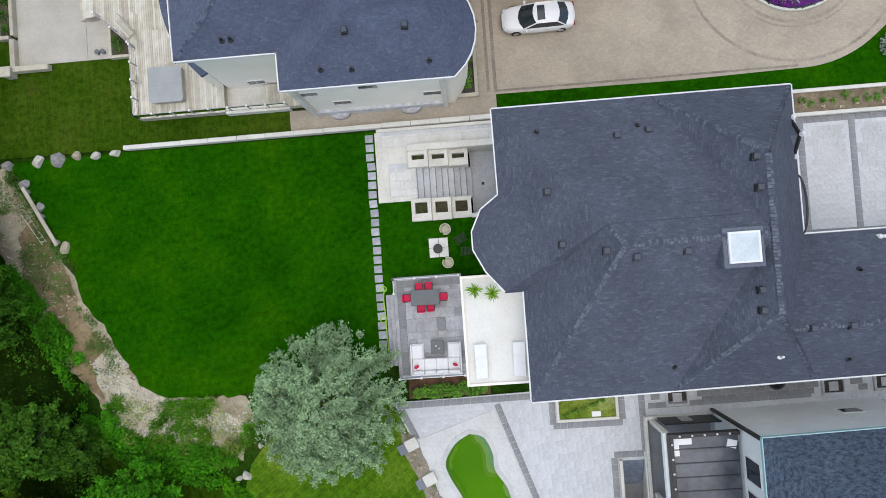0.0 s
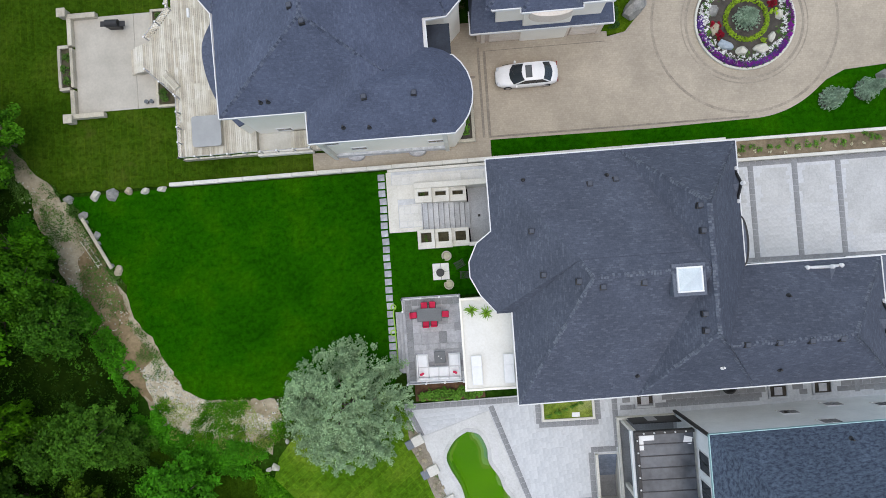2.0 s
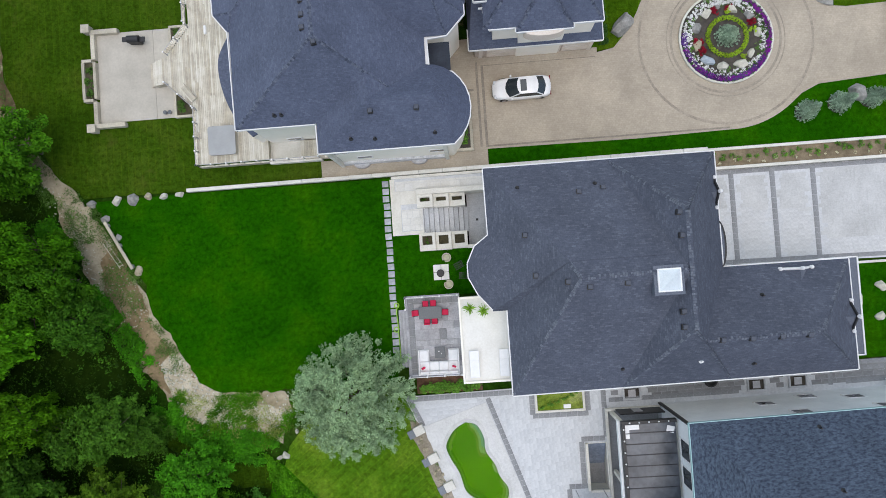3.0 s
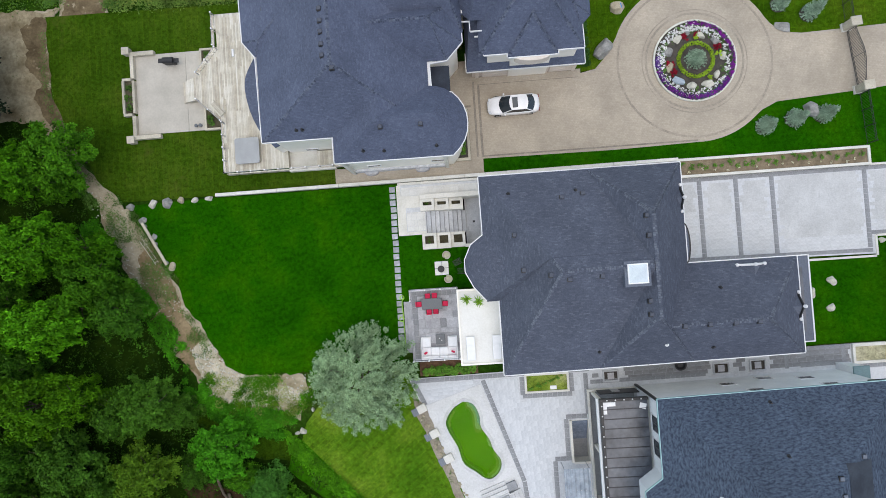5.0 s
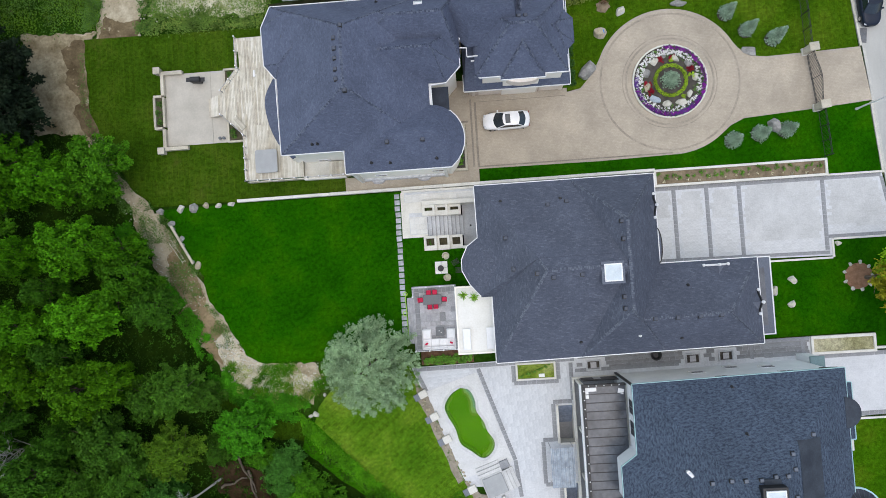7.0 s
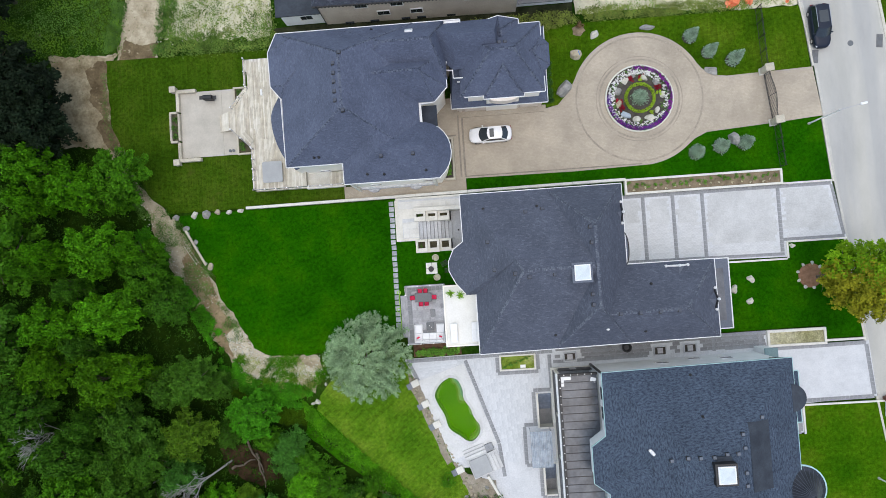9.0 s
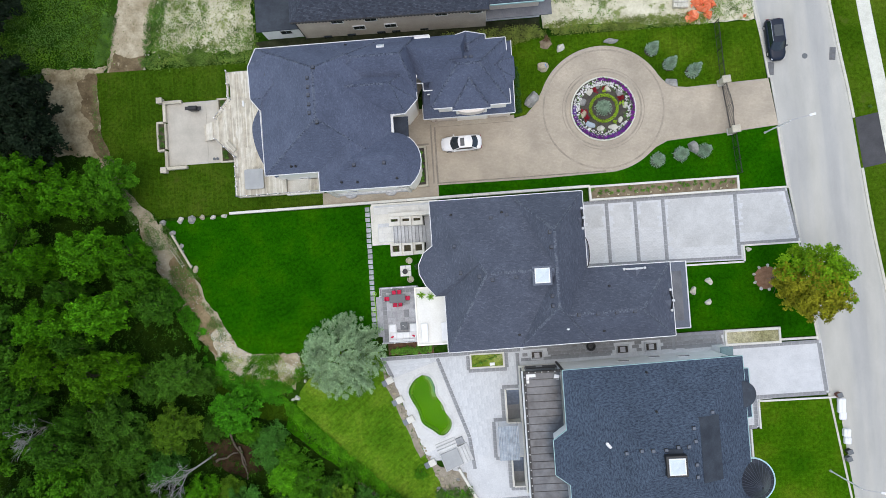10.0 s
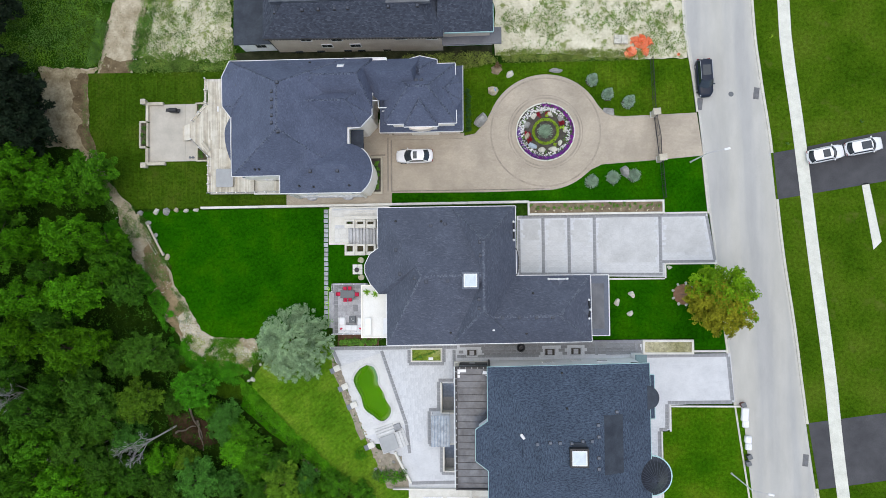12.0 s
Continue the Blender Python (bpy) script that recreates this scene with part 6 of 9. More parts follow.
M["vinyl"] = surf("grey_vinyl", (0.32, 0.33, 0.335), (0.38, 0.39, 0.395), 1, 10, 0.6, relief=0.002, grit=0.15)
north_deck()


def north_patio():
    p = thing("stone_patio", "beige concrete patio edged by low stone walls", "patio")
    for x0, x1, y0 in ((-32.1, -27.2, 7.3), (-27.18, -25.5, 7.3), (-25.48, -24.3, 9.0)):
        part("patio_slab", G().box(x0, y0, -0.05, x1, 15.0, 0.05, 0.006), M["patio_tan"], p)
    for q in ((-32.5, 14.85, -30.1, 15.25), (-32.45, 12.7, -32.1, 14.85), (-32.45, 7.15, -32.1, 9.1), (-32.45, 6.8, -29.8, 7.18), (-33.3, 12.5, -32.45, 12.75), (-33.3, 9.1, -32.45, 9.35), (-33.35, 9.35, -33.1, 12.5), (-32.35, 9.35, -32.1, 12.5)):
        part("low_wall", G().box(*q[:2], -0.1, *q[2:], 0.5, 0.02), M["stone_tan"], p)
    for x, y in ((-32.7, 15.3), (-32.6, 6.75)):
        c = part("pillar", G().box(x - 0.3, y - 0.3, -0.1, x + 0.3, y + 0.3, 0.75, 0.02), M["stone_tan"], p)
        part("pillar_cap", G().box(x - 0.36, y - 0.36, 0.75, x + 0.36, y + 0.36, 0.84, 0.03), M["stone_tan"], c)
    part("bed_soil", G().box(-33.1, 9.35, -0.1, -32.35, 12.5, 0.3), M["bed_dark"], p)
    for pts in ([(-25.6, 14.95), (-23.85, 14.85), (-25.6, 13.0)], [(-25.4, 9.3), (-23.6, 7.5), (-25.4, 7.35)]):
        part("bed_soil", G().prism(pts, -0.1, 0.2), M["bed_dark"], p)
    for q in ((-25.7, 13.2, -25.5, 15.1), (-25.5, 14.9, -23.9, 15.1), (-25.55, 7.2, -25.35, 9.4), (-25.35, 7.2, -23.6, 7.4)):
        part("bed_kerb", G().box(*q[:2], -0.1, *q[2:], 0.35, 0.02), M["stone_tan"], p)
    for x, y, r in ((-32.7, 9.9, 0.4), (-32.75, 10.8, 0.45), (-32.7, 11.8, 0.42), (-25.0, 14.4, 0.4), (-24.9, 8.35, 0.42), (-24.9, 7.85, 0.35)):
        bush("bed_shrub", "green shrub in a stone bed", x, y, 0.2, r, 140, M["weed"], group="patio shrubs")
    b = thing("barbecue", "covered black barbecue on the patio", "barbecue", pose(-28.5, 14.0, 0.05, 0, 0, -3))
    part("cart", G().box(-0.55, -0.25, 0.1, 0.55, 0.25, 0.8, 0.05), M["black"], b)
    part("lid", G().tube((-0.5, 0, 0.85), (0.5, 0, 0.85), 0.3, n=18), M["black"], b)
    for x0, x1 in ((-1.0, -0.55), (0.55, 1.0)):
        part("side_shelf", G().box(x0, -0.22, 0.76, x1, 0.22, 0.82, 0.03), M["black"], b)
    for x, y in ((-26.4, 7.75), (-26.0, 7.75)):
        t = thing("plant_pot", "small dark pot with dry plants", "plant pot", pose(x, y, 0.05), group="patio pots")
        part("pot", G().lathe([(0, 0), (0.12, 0), (0.17, 0.28), (0.14, 0.29), (0, 0.25)], n=14), M["slate"], t, smooth=True)
    return p


M["patio_tan"] = surf("beige_patio_concrete", (0.42, 0.39, 0.335), (0.52, 0.485, 0.42), 0.5, 6, 0.9, relief=0.003, vary=0.015, grit=0.25)
M["stone_tan"] = surf("tan_wall_stone", (0.42, 0.38, 0.3), (0.56, 0.52, 0.42), 1.0, 10, 0.9, relief=0.01, vary=0.06)
north_patio()


def boulder(name, label, x, y, rx, ry, rz, mat, turn=0, seed=0, z=0.0, group=""):
    """A weathered stone: a dented, faceted ball, partly sunk."""
    bm = bmesh.new()
    bmesh.ops.create_icosphere(bm, subdivisions=3 if rx > 0.3 else 2, radius=1.0)
    for v in bm.verts:
        k = 1 + 0.45 * noise.noise(v.co * 1.1 + Vector((seed * 7.3, 0, 0))) + 0.1 * noise.noise(v.co * 3.0 + Vector((0, seed * 3.1, 0)))
        c = v.co * k
        v.co = (max(-0.86, min(0.86, c.x)) * rx, max(-0.88, min(0.88, c.y)) * ry, max(-0.4, min(0.8, c.z)) * rz)
    cut = random.Random(seed * 11 + 3)
    for k in range(7):
        a, e, d = cut.uniform(0, 6.283), cut.uniform(-0.1, 1.0), cut.uniform(0.5, 0.78)
        n = Vector((math.cos(a) * math.cos(e) / rx, math.sin(a) * math.cos(e) / ry, math.sin(e) / rz))
        for v in bm.verts:
            over = n.dot(v.co) - d
            if over > 0:
                v.co -= n * (over / n.length_squared)
    me = bpy.data.meshes.new(name)
    bm.to_mesh(me)
    bm.free()
    me.materials.append(mat)
    ob = new(name, me)
    ob.matrix_basis = pose(x, y, z + rz * 0.3, 0, 0, turn)
    return tagged(ob, label, "rock", group)


M["rock"] = surf("grey_granite", (0.2, 0.2, 0.19), (0.4, 0.39, 0.365), 1.6, 9, 0.9, relief=0.04)
M["pale_rock"] = surf("pale_limestone", (0.46, 0.44, 0.37), (0.68, 0.66, 0.57), 1.8, 10, 0.9, relief=0.03)
M["tan_rock"] = surf("tan_field_stone", (0.34, 0.295, 0.2), (0.5, 0.445, 0.33), 1.8, 10, 0.9, relief=0.03)
M["blue_cloth"] = plain("blue_cotton", (0.08, 0.24, 0.62), 0.8)
M["blue_rock"] = surf("blue_grey_stone", (0.34, 0.4, 0.46), (0.46, 0.52, 0.58), 1.8, 10, 0.85, relief=0.03)
for k, (x, y, r, m, w) in enumerate(((-33.3, 0.42, 0.5, "rock", "mossy grey"), (-31.1, 0.6, 0.52, "pale_rock", "pale"), (-29.66, 0.58, 0.62, "rock", "grey"), (-28.4, 0.78, 0.45, "tan_rock", "tan"), (-27.0, 0.66, 0.42, "pale_rock", "white"), (-25.65, 0.72, 0.42, "pale_rock", "white"))):
    boulder("boulder", w + " boulder at the edge of the lawn", x, y, r, r * 0.8, r * 0.7, M[m], k * 40, k + 1, group="lawn edge boulders")
for k, (x, y, r, m) in enumerate(((-32.2, -0.9, 0.5, "rock"), (-31.2, -2.6, 0.4, "rock"), (-29.55, -5.5, 0.5, "tan_rock"), (-17.9, -21.8, 0.42, "pale_rock"), (-18.5, -21.9, 0.3, "pale_rock"), (-16.9, -19.8, 0.25, "pale_rock"), (-26.6, -18.0, 0.42, "tan_rock"))):
    boulder("boulder", "weathered field stone in rough grass", x, y, r, r * 0.75, r * 0.7, M[m], k * 50, k + 20, group="field stones")
b = thing("timber_bench", "weathered grey timber beam resting on stones", "bench")
part("beam", G().box(-2.35, -0.13, 0.28, 2.35, 0.13, 0.42, 0.03), M["plank"], b)
for x in (-2.0, 0.0, 2.1):
    part("support", G().box(x - 0.15, -0.15, -0.05, x + 0.15, 0.15, 0.28, 0.04), M["rock"], b)
b.matrix_basis = pose(-31.05, -3.25, 0.0, 0, 0, -62)
l = thing("wooden_ladder", "old wooden ladder lying beside the path", "ladder", pose(-31.7, -4.0, 0.03, 0, 0, -58))
for y in (-0.17, 0.17):
    part("stringer", G().box(-1.3, y - 0.03, 0, 1.3, y + 0.03, 0.07, 0.01), M["plank"], l)
for k in range(8):
    part("rung", G().tube((-1.15 + k * 0.33, -0.15, 0.035), (-1.15 + k * 0.33, 0.15, 0.035), 0.02, n=6), M["plank"], l)


# ---- flower bed, shrubs and gate ----
def flower_bed():
    b = thing("flower_bed", "round bed of white and purple flowers with stones", "flower bed", pose(CX, CY, 0))
    g = G()
    o, i = arc(0, 0, 3.82, 0, 360, 48), arc(0, 0, 3.66, 0, 360, 48)
    for k in range(48):
        g.face([(*i[k], 0.24), (*o[k], 0.24), (*o[k + 1], 0.24), (*i[k + 1], 0.24)])
        g.face([(*o[k], 0), (*o[k + 1], 0), (*o[k + 1], 0.24), (*o[k], 0.24)])
        g.face([(*i[k], 0), (*i[k], 0.24), (*i[k + 1], 0.24), (*i[k + 1], 0)])
    part("kerb_ring", g, M["concrete"], b)
    part("soil", G().lathe([(3.66, 0.1), (3.0, 0.22), (1.5, 0.36), (0, 0.42)], n=40), M["bed_soil"], b, smooth=True)
    rnd = random.Random(31)

    def clump(name, mat, rr, n, size, lo, hi, z=0.24, cover=None):
        c = []
        for k in range(n):
            a = radians(rnd.uniform(lo, hi))
            r = rnd.uniform(*rr)
            c.append((r * math.cos(a), r * math.sin(a), z + rnd.uniform(0, 0.1), 0.1))
        v, f = leaf_cloud(rnd, c, 10, size, 1.0, 0.8)
        return tagged(part(name, leaf_mesh(name, v, f, mat), None, b), kind="stuff")
    clump("purple_flower", M["purple"], (3.25, 3.6), 520, 0.06, -170, 100)
    clump("dark_flower", M["violet"], (3.2, 3.6), 380, 0.06, 170, 330)
    clump("leaf", M["hedge_dark"], (3.1, 3.66), 260, 0.055, -170, 100)
    clump("leaf", M["weed"], (2.4, 3.5), 260, 0.06, 0, 360, 0.2)
    clump("white_flower", M["white_flower"], (2.8, 3.5), 230, 0.06, 80, 265)
    clump("white_flower", M["white_flower"], (2.75, 3.3), 110, 0.055, 265, 400)
    clump("white_flower", M["white_flower"], (2.7, 3.2), 90, 0.065, 40, 110)
    for a in (84, 112, 186, 206, 28):
        clump("red_flower", M["dark_red"], (2.0, 2.65), 18, 0.08, a - 6, a + 6, 0.38)
    for a in (85, 10, 305):
        clump("yellow_leaf", M["lime"], (1.9, 2.4), 8, 0.08, a - 6, a + 6, 0.38)
    n = 36
    for k in range(n):
        a = 2 * math.pi * k / n
        c = [(1.55 * math.cos(a), 1.55 * math.sin(a), 0.45, 0.21)]
        v, f = leaf_cloud(rnd, c, 60, 0.075, 1.0, 0.4)
        part("edging_plant", leaf_mesh("edging_plant", v, f, M["lime"]), None, b)
    part("dark_mulch", G().lathe([(1.4, 0.36), (0, 0.46)], n=24), M["bed_soil"], b)
    for k, (a, r, s, m) in enumerate(((75, 2.3, 0.42, "pale_rock"), (125, 2.5, 0.4, "pale_rock"), (160, 2.5, 0.42, "rock"), (192, 2.4, 0.4, "tan_rock"), (228, 2.45, 0.5, "blue_rock"), (258, 2.4, 0.42, "pale_rock"), (292, 2.45, 0.5, "pale_rock"), (322, 2.3, 0.36, "pale_rock"), (5, 2.5, 0.38, "pale_rock"), (40, 2.5, 0.4, "rock"), (102, 2.6, 0.25, "rock"))):
        x, y = CX + r * math.cos(radians(a)), CY + r * math.sin(radians(a))
        boulder("bed_stone", {"pale_rock": "cream", "rock": "grey", "tan_rock": "tan", "blue_rock": "blue-grey"}[m] + " stone set in the round flower bed", x, y, s * 1.3, s * 0.95, s * 0.85, M[m], a + 90, k + 40, 0.25, group="flower bed stones")
    spruce("dwarf_spruce", "small blue spruce in the middle of the flower bed", CX - 0.1, CY, 0.4, 0.85, 1.9, M["spruce"])


def spruce(name, label, x, y, z, r, h, mat, group=""):
    """A young conifer: tiers of short, drooping, needle-covered boughs."""
    rnd = random.Random(int(abs(x * 37 + y * 91)))
    t = thing(name, label, "conifer", pose(x, y, z, 0, 0, rnd.uniform(0, 360)), group)
    part("trunk", G().tube((0, 0, -0.05), (0, 0, h * 0.95), 0.05, 0.012, 7), M["bark"], t)
    rng = np.random.default_rng(int(abs(x * 37 + y * 91)))
    C, O = [], []
    tiers = 8
    for k in range(tiers):
        u = k / (tiers - 1)
        rr = r * (1 - u) ** 0.85 + 0.07
        n = max(6, int(15 * (1 - u) + 5))
        for j in range(n):
            a = 2 * math.pi * (j + rnd.random() * 0.5 + 0.5 * (k % 2)) / n
            reach = rr * rnd.uniform(0.85, 1.15)
            for q in np.linspace(0.25, 1.0, 6):
                w = 0.2 * reach * (1.1 - q)
                p = rng.uniform(-1, 1, 2) * w
                C.append((reach * q * math.cos(a) - p[0] * math.sin(a), reach * q * math.sin(a) + p[0] * math.cos(a), h * (0.1 + 0.88 * u) + 0.1 * reach * q * q - 0.04 + p[1] * 0.3))
                O.append((math.cos(a), math.sin(a), 0.5))
    part("foliage", quads("foliage", leaves(rng, np.array(C), np.array(O), 6, 0.07, 0.045, 0.6), mat), None, t)
    return t


M["bed_soil"] = surf("dark_bed_soil", (0.04, 0.034, 0.028), (0.09, 0.078, 0.066), 2, 14, 0.95, relief=0.03)
M["purple"] = leafy("purple_petals", (0.07, 0.006, 0.12), (0.24, 0.02, 0.29))
M["dark_red"] = leafy("dark_red_petals", (0.1, 0.004, 0.01), (0.3, 0.012, 0.03))
M["violet"] = leafy("violet_petals", (0.05, 0.025, 0.14), (0.14, 0.06, 0.28))
M["white_flower"] = leafy("white_petals", (0.62, 0.62, 0.62), (0.85, 0.85, 0.83))
M["lime"] = leafy("lime_leaves", (0.1, 0.22, 0.01), (0.3, 0.44, 0.03))
M["spruce"] = leafy("blue_spruce_needles", (0.07, 0.16, 0.08), (0.38, 0.5, 0.36))
flower_bed()
for x, y, r, h in ((26.75, 16.7, 0.66, 3.1), (28.7, 14.8, 0.64, 3.1), (31.3, 13.75, 0.7, 3.4), (26.5, 3.65, 0.74, 2.7), (29.2, 4.1, 0.78, 2.8), (31.8, 4.3, 0.76, 2.9)):
    slab("mulch_ring", frayed(arc(x, y, 0.75, 0, 330, 12), 0.5, 0.08, 3), 0.012, M["bed_soil"], "dark mulch ring round a young spruce", "soil")
    spruce("blue_spruce", "young blue-grey spruce on the front lawn", x, y, 0, r, h, M["spruce"], group="front lawn spruces")
for k, (x, y, a, b2, c, m, turn) in enumerate(((16.2, 17.9, 0.6, 0.5, 0.5, "pale_rock", 20), (22.2, 18.2, 1.0, 0.35, 0.45, "rock", -5), (29.0, 12.7, 1.0, 0.5, 0.5, "rock", -18), (30.8, 4.95, 0.9, 0.75, 0.8, "rock", -35), (14.05, 15.6, 0.8, 0.65, 0.6, "tan_rock", 0), (12.2, 11.7, 1.35, 0.7, 1.0, "rock", 45))):
    boulder("boulder", "large grey boulder beside the driveway" if a > 0.8 else "rounded boulder on the front lawn", x, y, a, b2, c, M[m], turn, k + 60, group="front boulders")
tagged(part("blue_cloth", G().box(-0.22, -0.26, 0.0, 0.24, 0.22, 0.05, 0.02), M["blue_cloth"], m=pose(14.1, 15.75, 0.5, 14, -10, 18)), "crumpled blue cloth lying on a boulder", "cloth")
slab("mulch_patch", frayed(arc(14.5, 18.8, 0.6, 0, 330, 12), 0.25, 0.5, 4), 0.012, M["soil"], "bare brown mulch patch", "soil")
bush("dry_shrub", "dry reddish brown shrub on a mulch patch", 14.7, 19.0, 0, 0.5, 120, M["dry_leaf"], 1.0)
for k in range(9):
    bush("foundation_shrub", "dark green shrub along the garage wall", 10.75 + 0.1 * math.sin(k * 3), 10.7 + k * 0.62, 0, 0.45, 130, M["hedge_dark"], 1.2, group="foundation shrubs")


def entry_bed():
    b = thing("entry_bed", "stone edged bed of shrubs beside the drive", "planting bed")
    for q in ((-2.1, 2.5, -0.52, 2.75), (-0.77, 2.75, -0.52, 7.4), (-2.1, 7.15, -0.77, 7.4)):
        part("bed_kerb", G().box(*q[:2], -0.05, *q[2:], 0.4, 0.02), M["stone_tan"], b)
    part("soil", G().box(-2.1, 2.75, -0.05, -0.77, 7.15, 0.25), M["bed_soil"], b)
    for y in (3.3, 4.1, 4.9, 5.7, 6.5):
        bush("bed_shrub", "rounded green shrub in the entry bed", -1.25, y, 0.22, 0.42, 150, M["hedge"] if int(y * 10) % 2 else M["hedge_dark"], 1.1, group="entry shrubs")


entry_bed()


def gate():
    for x, y in ((34.55, 12.15), (35.2, 6.35)):
        p = thing("gate_pillar", "square pale stone gate pillar with a flat cap", "pillar", pose(x, y, 0, 0, 0, 5), group="gate pillars")
        part("shaft", G().box(-0.38, -0.32, -0.1, 0.38, 0.32, 1.75, 0.02), M["stone_tan"], p)
        part("cap", G().box(-0.48, -0.42, 1.75, 0.48, 0.42, 1.9, 0.04), M["stone_tan"], p)
        part("plinth", G().box(-0.44, -0.38, -0.1, 0.44, 0.38, 0.25, 0.02), M["stone"], p)
    for s in (0, 1):
        a, b = ((34.62, 11.75), (34.87, 9.26)) if s == 0 else ((35.13, 6.75), (34.89, 9.24))
        g = thing("gate_leaf", "black wrought iron gate leaf with curved top", "gate", group="driveway gate")
        A, B = Vector((*a, 0)), Vector((*b, 0))

        def top(u):
            return 1.6 + 0.55 * (0.5 - 0.5 * math.cos(math.pi * u))
        for k in range(21):
            u = k / 20
            p = A.lerp(B, u)
            part("bar", G().tube(p + Vector((0, 0, 0.12)), p + Vector((0, 0, top(u))), 0.034 if k in (0, 20) else 0.024, n=6), M["black"], g)
        for k in range(10):
            u, w = k / 10, (k + 1) / 10
            p, q = A.lerp(B, u), A.lerp(B, w)
            part("top_rail", G().tube(p + Vector((0, 0, top(u))), q + Vector((0, 0, top(w))), 0.03, n=6), M["black"], g)
            part("mid_rail", G().tube(p + Vector((0, 0, top(u) - 0.2)), q + Vector((0, 0, top(w) - 0.2)), 0.02, n=6), M["black"], g)
        for z in (0.12, 0.3):
            part("bottom_rail", G().tube(A + Vector((0, 0, z)), B + Vector((0, 0, z)), 0.028, n=6), M["black"], g)
    for a, b in (((34.5, 12.6), (34.25, 19.2)), ((35.25, 5.9), (35.55, 1.35))):
        f = thing("metal_fence", "thin black metal fence on the lawn", "fence", group="front fence")
        A, B = Vector((*a, 0)), Vector((*b, 0))
        n = max(2, round((B - A).length / 1.6))
        for k in range(n + 1):
            p = A.lerp(B, k / n)
            part("post", G().box(p.x - 0.035, p.y - 0.035, 0, p.x + 0.035, p.y + 0.035, 1.8, 0.005), M["black"], f)
        for z in (0.2, 1.45, 1.65):
            part("rail", G().tube(A + Vector((0, 0, z)), B + Vector((0, 0, z)), 0.024, n=6), M["black"], f)
        m = int((B - A).length / 0.13)
        for k in range(m):
            p = A.lerp(B, (k + 0.5) / m)
            part("picket", G().tube(p + Vector((0, 0, 0.1)), p + Vector((0, 0, 1.7)), 0.014, n=4), M["black"], f)


gate()


# ---- vehicles ----
def car(name, label, m, length, width, height, paint, hood=1.15, boot=0.55, suv=False, roof_glass=(), group=""):
    """A parked car, nose towards +x: lofted body, glasshouse, roof, wheels, lamps and mirrors."""
    t = thing(name, label, "car", m, group)
    L, W, H = length / 2, width / 2, height
    belt = 0.98 if suv else 0.9
    rows = [(-L, 0.48, 0.62, 0.5), (-L + 0.04, 0.66, 0.74, 0.42), (-L + 0.12, 0.79, 0.84, 0.34), (-L + 0.28, 0.88, belt + 0.0, 0.29), (-L + 0.55, 0.95, belt + 0.03, 0.27), (-L + 1.0, 0.99, belt + 0.03, 0.25), (-0.3, 1.0, belt + 0.01, 0.22), (0.6, 1.0, belt, 0.22), (L - 1.35, 0.985, belt - 0.02, 0.25), (L - 0.7, 0.93, belt - 0.08, 0.27), (L - 0.4, 0.85, belt - 0.15, 0.29), (L - 0.2, 0.75, belt - 0.22, 0.32), (L - 0.08, 0.63, belt - 0.3, 0.37), (L, 0.44, 0.55, 0.45)]
    ring = [(0, -1.0, 0), (0, -1.0, 0.35), (0, -0.97, 0.72), (0, -0.9, 0.92), (0, -0.72, 0.985), (0, -0.35, 1.0), (0, 0.35, 1.0), (0, 0.72, 0.985), (0, 0.9, 0.92), (0, 0.97, 0.72), (0, 1.0, 0.35), (0, 1.0, 0)]
    S = [[(x, W * w * r[1], lo + (hi - lo) * r[2]) for r in ring] for x, w, hi, lo in rows]
    g = G()
    for a, b in zip(S, S[1:]):
        for k in range(len(ring) - 1):
            g.face([a[k], b[k], b[k + 1], a[k + 1]])
        g.face([a[-1], b[-1], b[0], a[0]])
    g.face(S[0])
    g.face(S[-1][::-1])
    part("body", g, paint, t, smooth=True, weld=True)
    # glasshouse
    xb0, xb1 = -L + boot, L - hood - 0.05
    xr0, xr1 = xb0 + (0.35 if suv else 0.78), xb1 - (0.75 if suv else 0.92)
    wb, wr = W * 0.86, W * 0.71
    zb, zr = belt - 0.03, H - 0.05

    def cross(xb, xr, bulge):
        lo = [(xb + bulge * (1 - (y / wb) ** 2), y, zb) for y in (-wb, -wb * 0.5, 0, wb * 0.5, wb)]
        hi = [(xr + bulge * 0.6 * (1 - (y / wr) ** 2), y, zr) for y in (-wr, -wr * 0.5, 0, wr * 0.5, wr)]
        return lo, hi
    lo, hi = cross(xb1 - 0.14, xr1 - 0.06, 0.34)
    g = G()
    for k in range(4):
        g.face([lo[k], lo[k + 1], hi[k + 1], hi[k]])
    part("windscreen", g, M["car_glass"], t, smooth=True, weld=True)
    lo2, hi2 = cross(xb0 + 0.12, xr0, -0.26)
    g = G()
    for k in range(4):
        g.face([lo2[k + 1], lo2[k], hi2[k], hi2[k + 1]])
    part("rear_window", g, M["car_glass"], t, smooth=True, weld=True)
    for s in (0, 4):
        q = [lo2[s], lo[s], hi[s], hi2[s]]
        part("side_window", G().face(q if s == 0 else q[::-1]), M["car_glass"], t)
    g = G()
    n = 8
    P = []
    for i in range(n + 1):
        u = i / n
        row = []
        for k in range(5):
            x = hi2[k][0] * (1 - u) + hi[k][0] * u
            y = hi[k][1] * 1.03
            row.append((x + (0.05 if u > 0.5 else -0.05) * (1 if i in (0, n) else 0), y, zr + 0.05 * (1 - (y / wr) ** 2 * 0.8) * (0.35 + 0.65 * math.sin(math.pi * (0.1 + 0.8 * u)))))
        P.append(row)
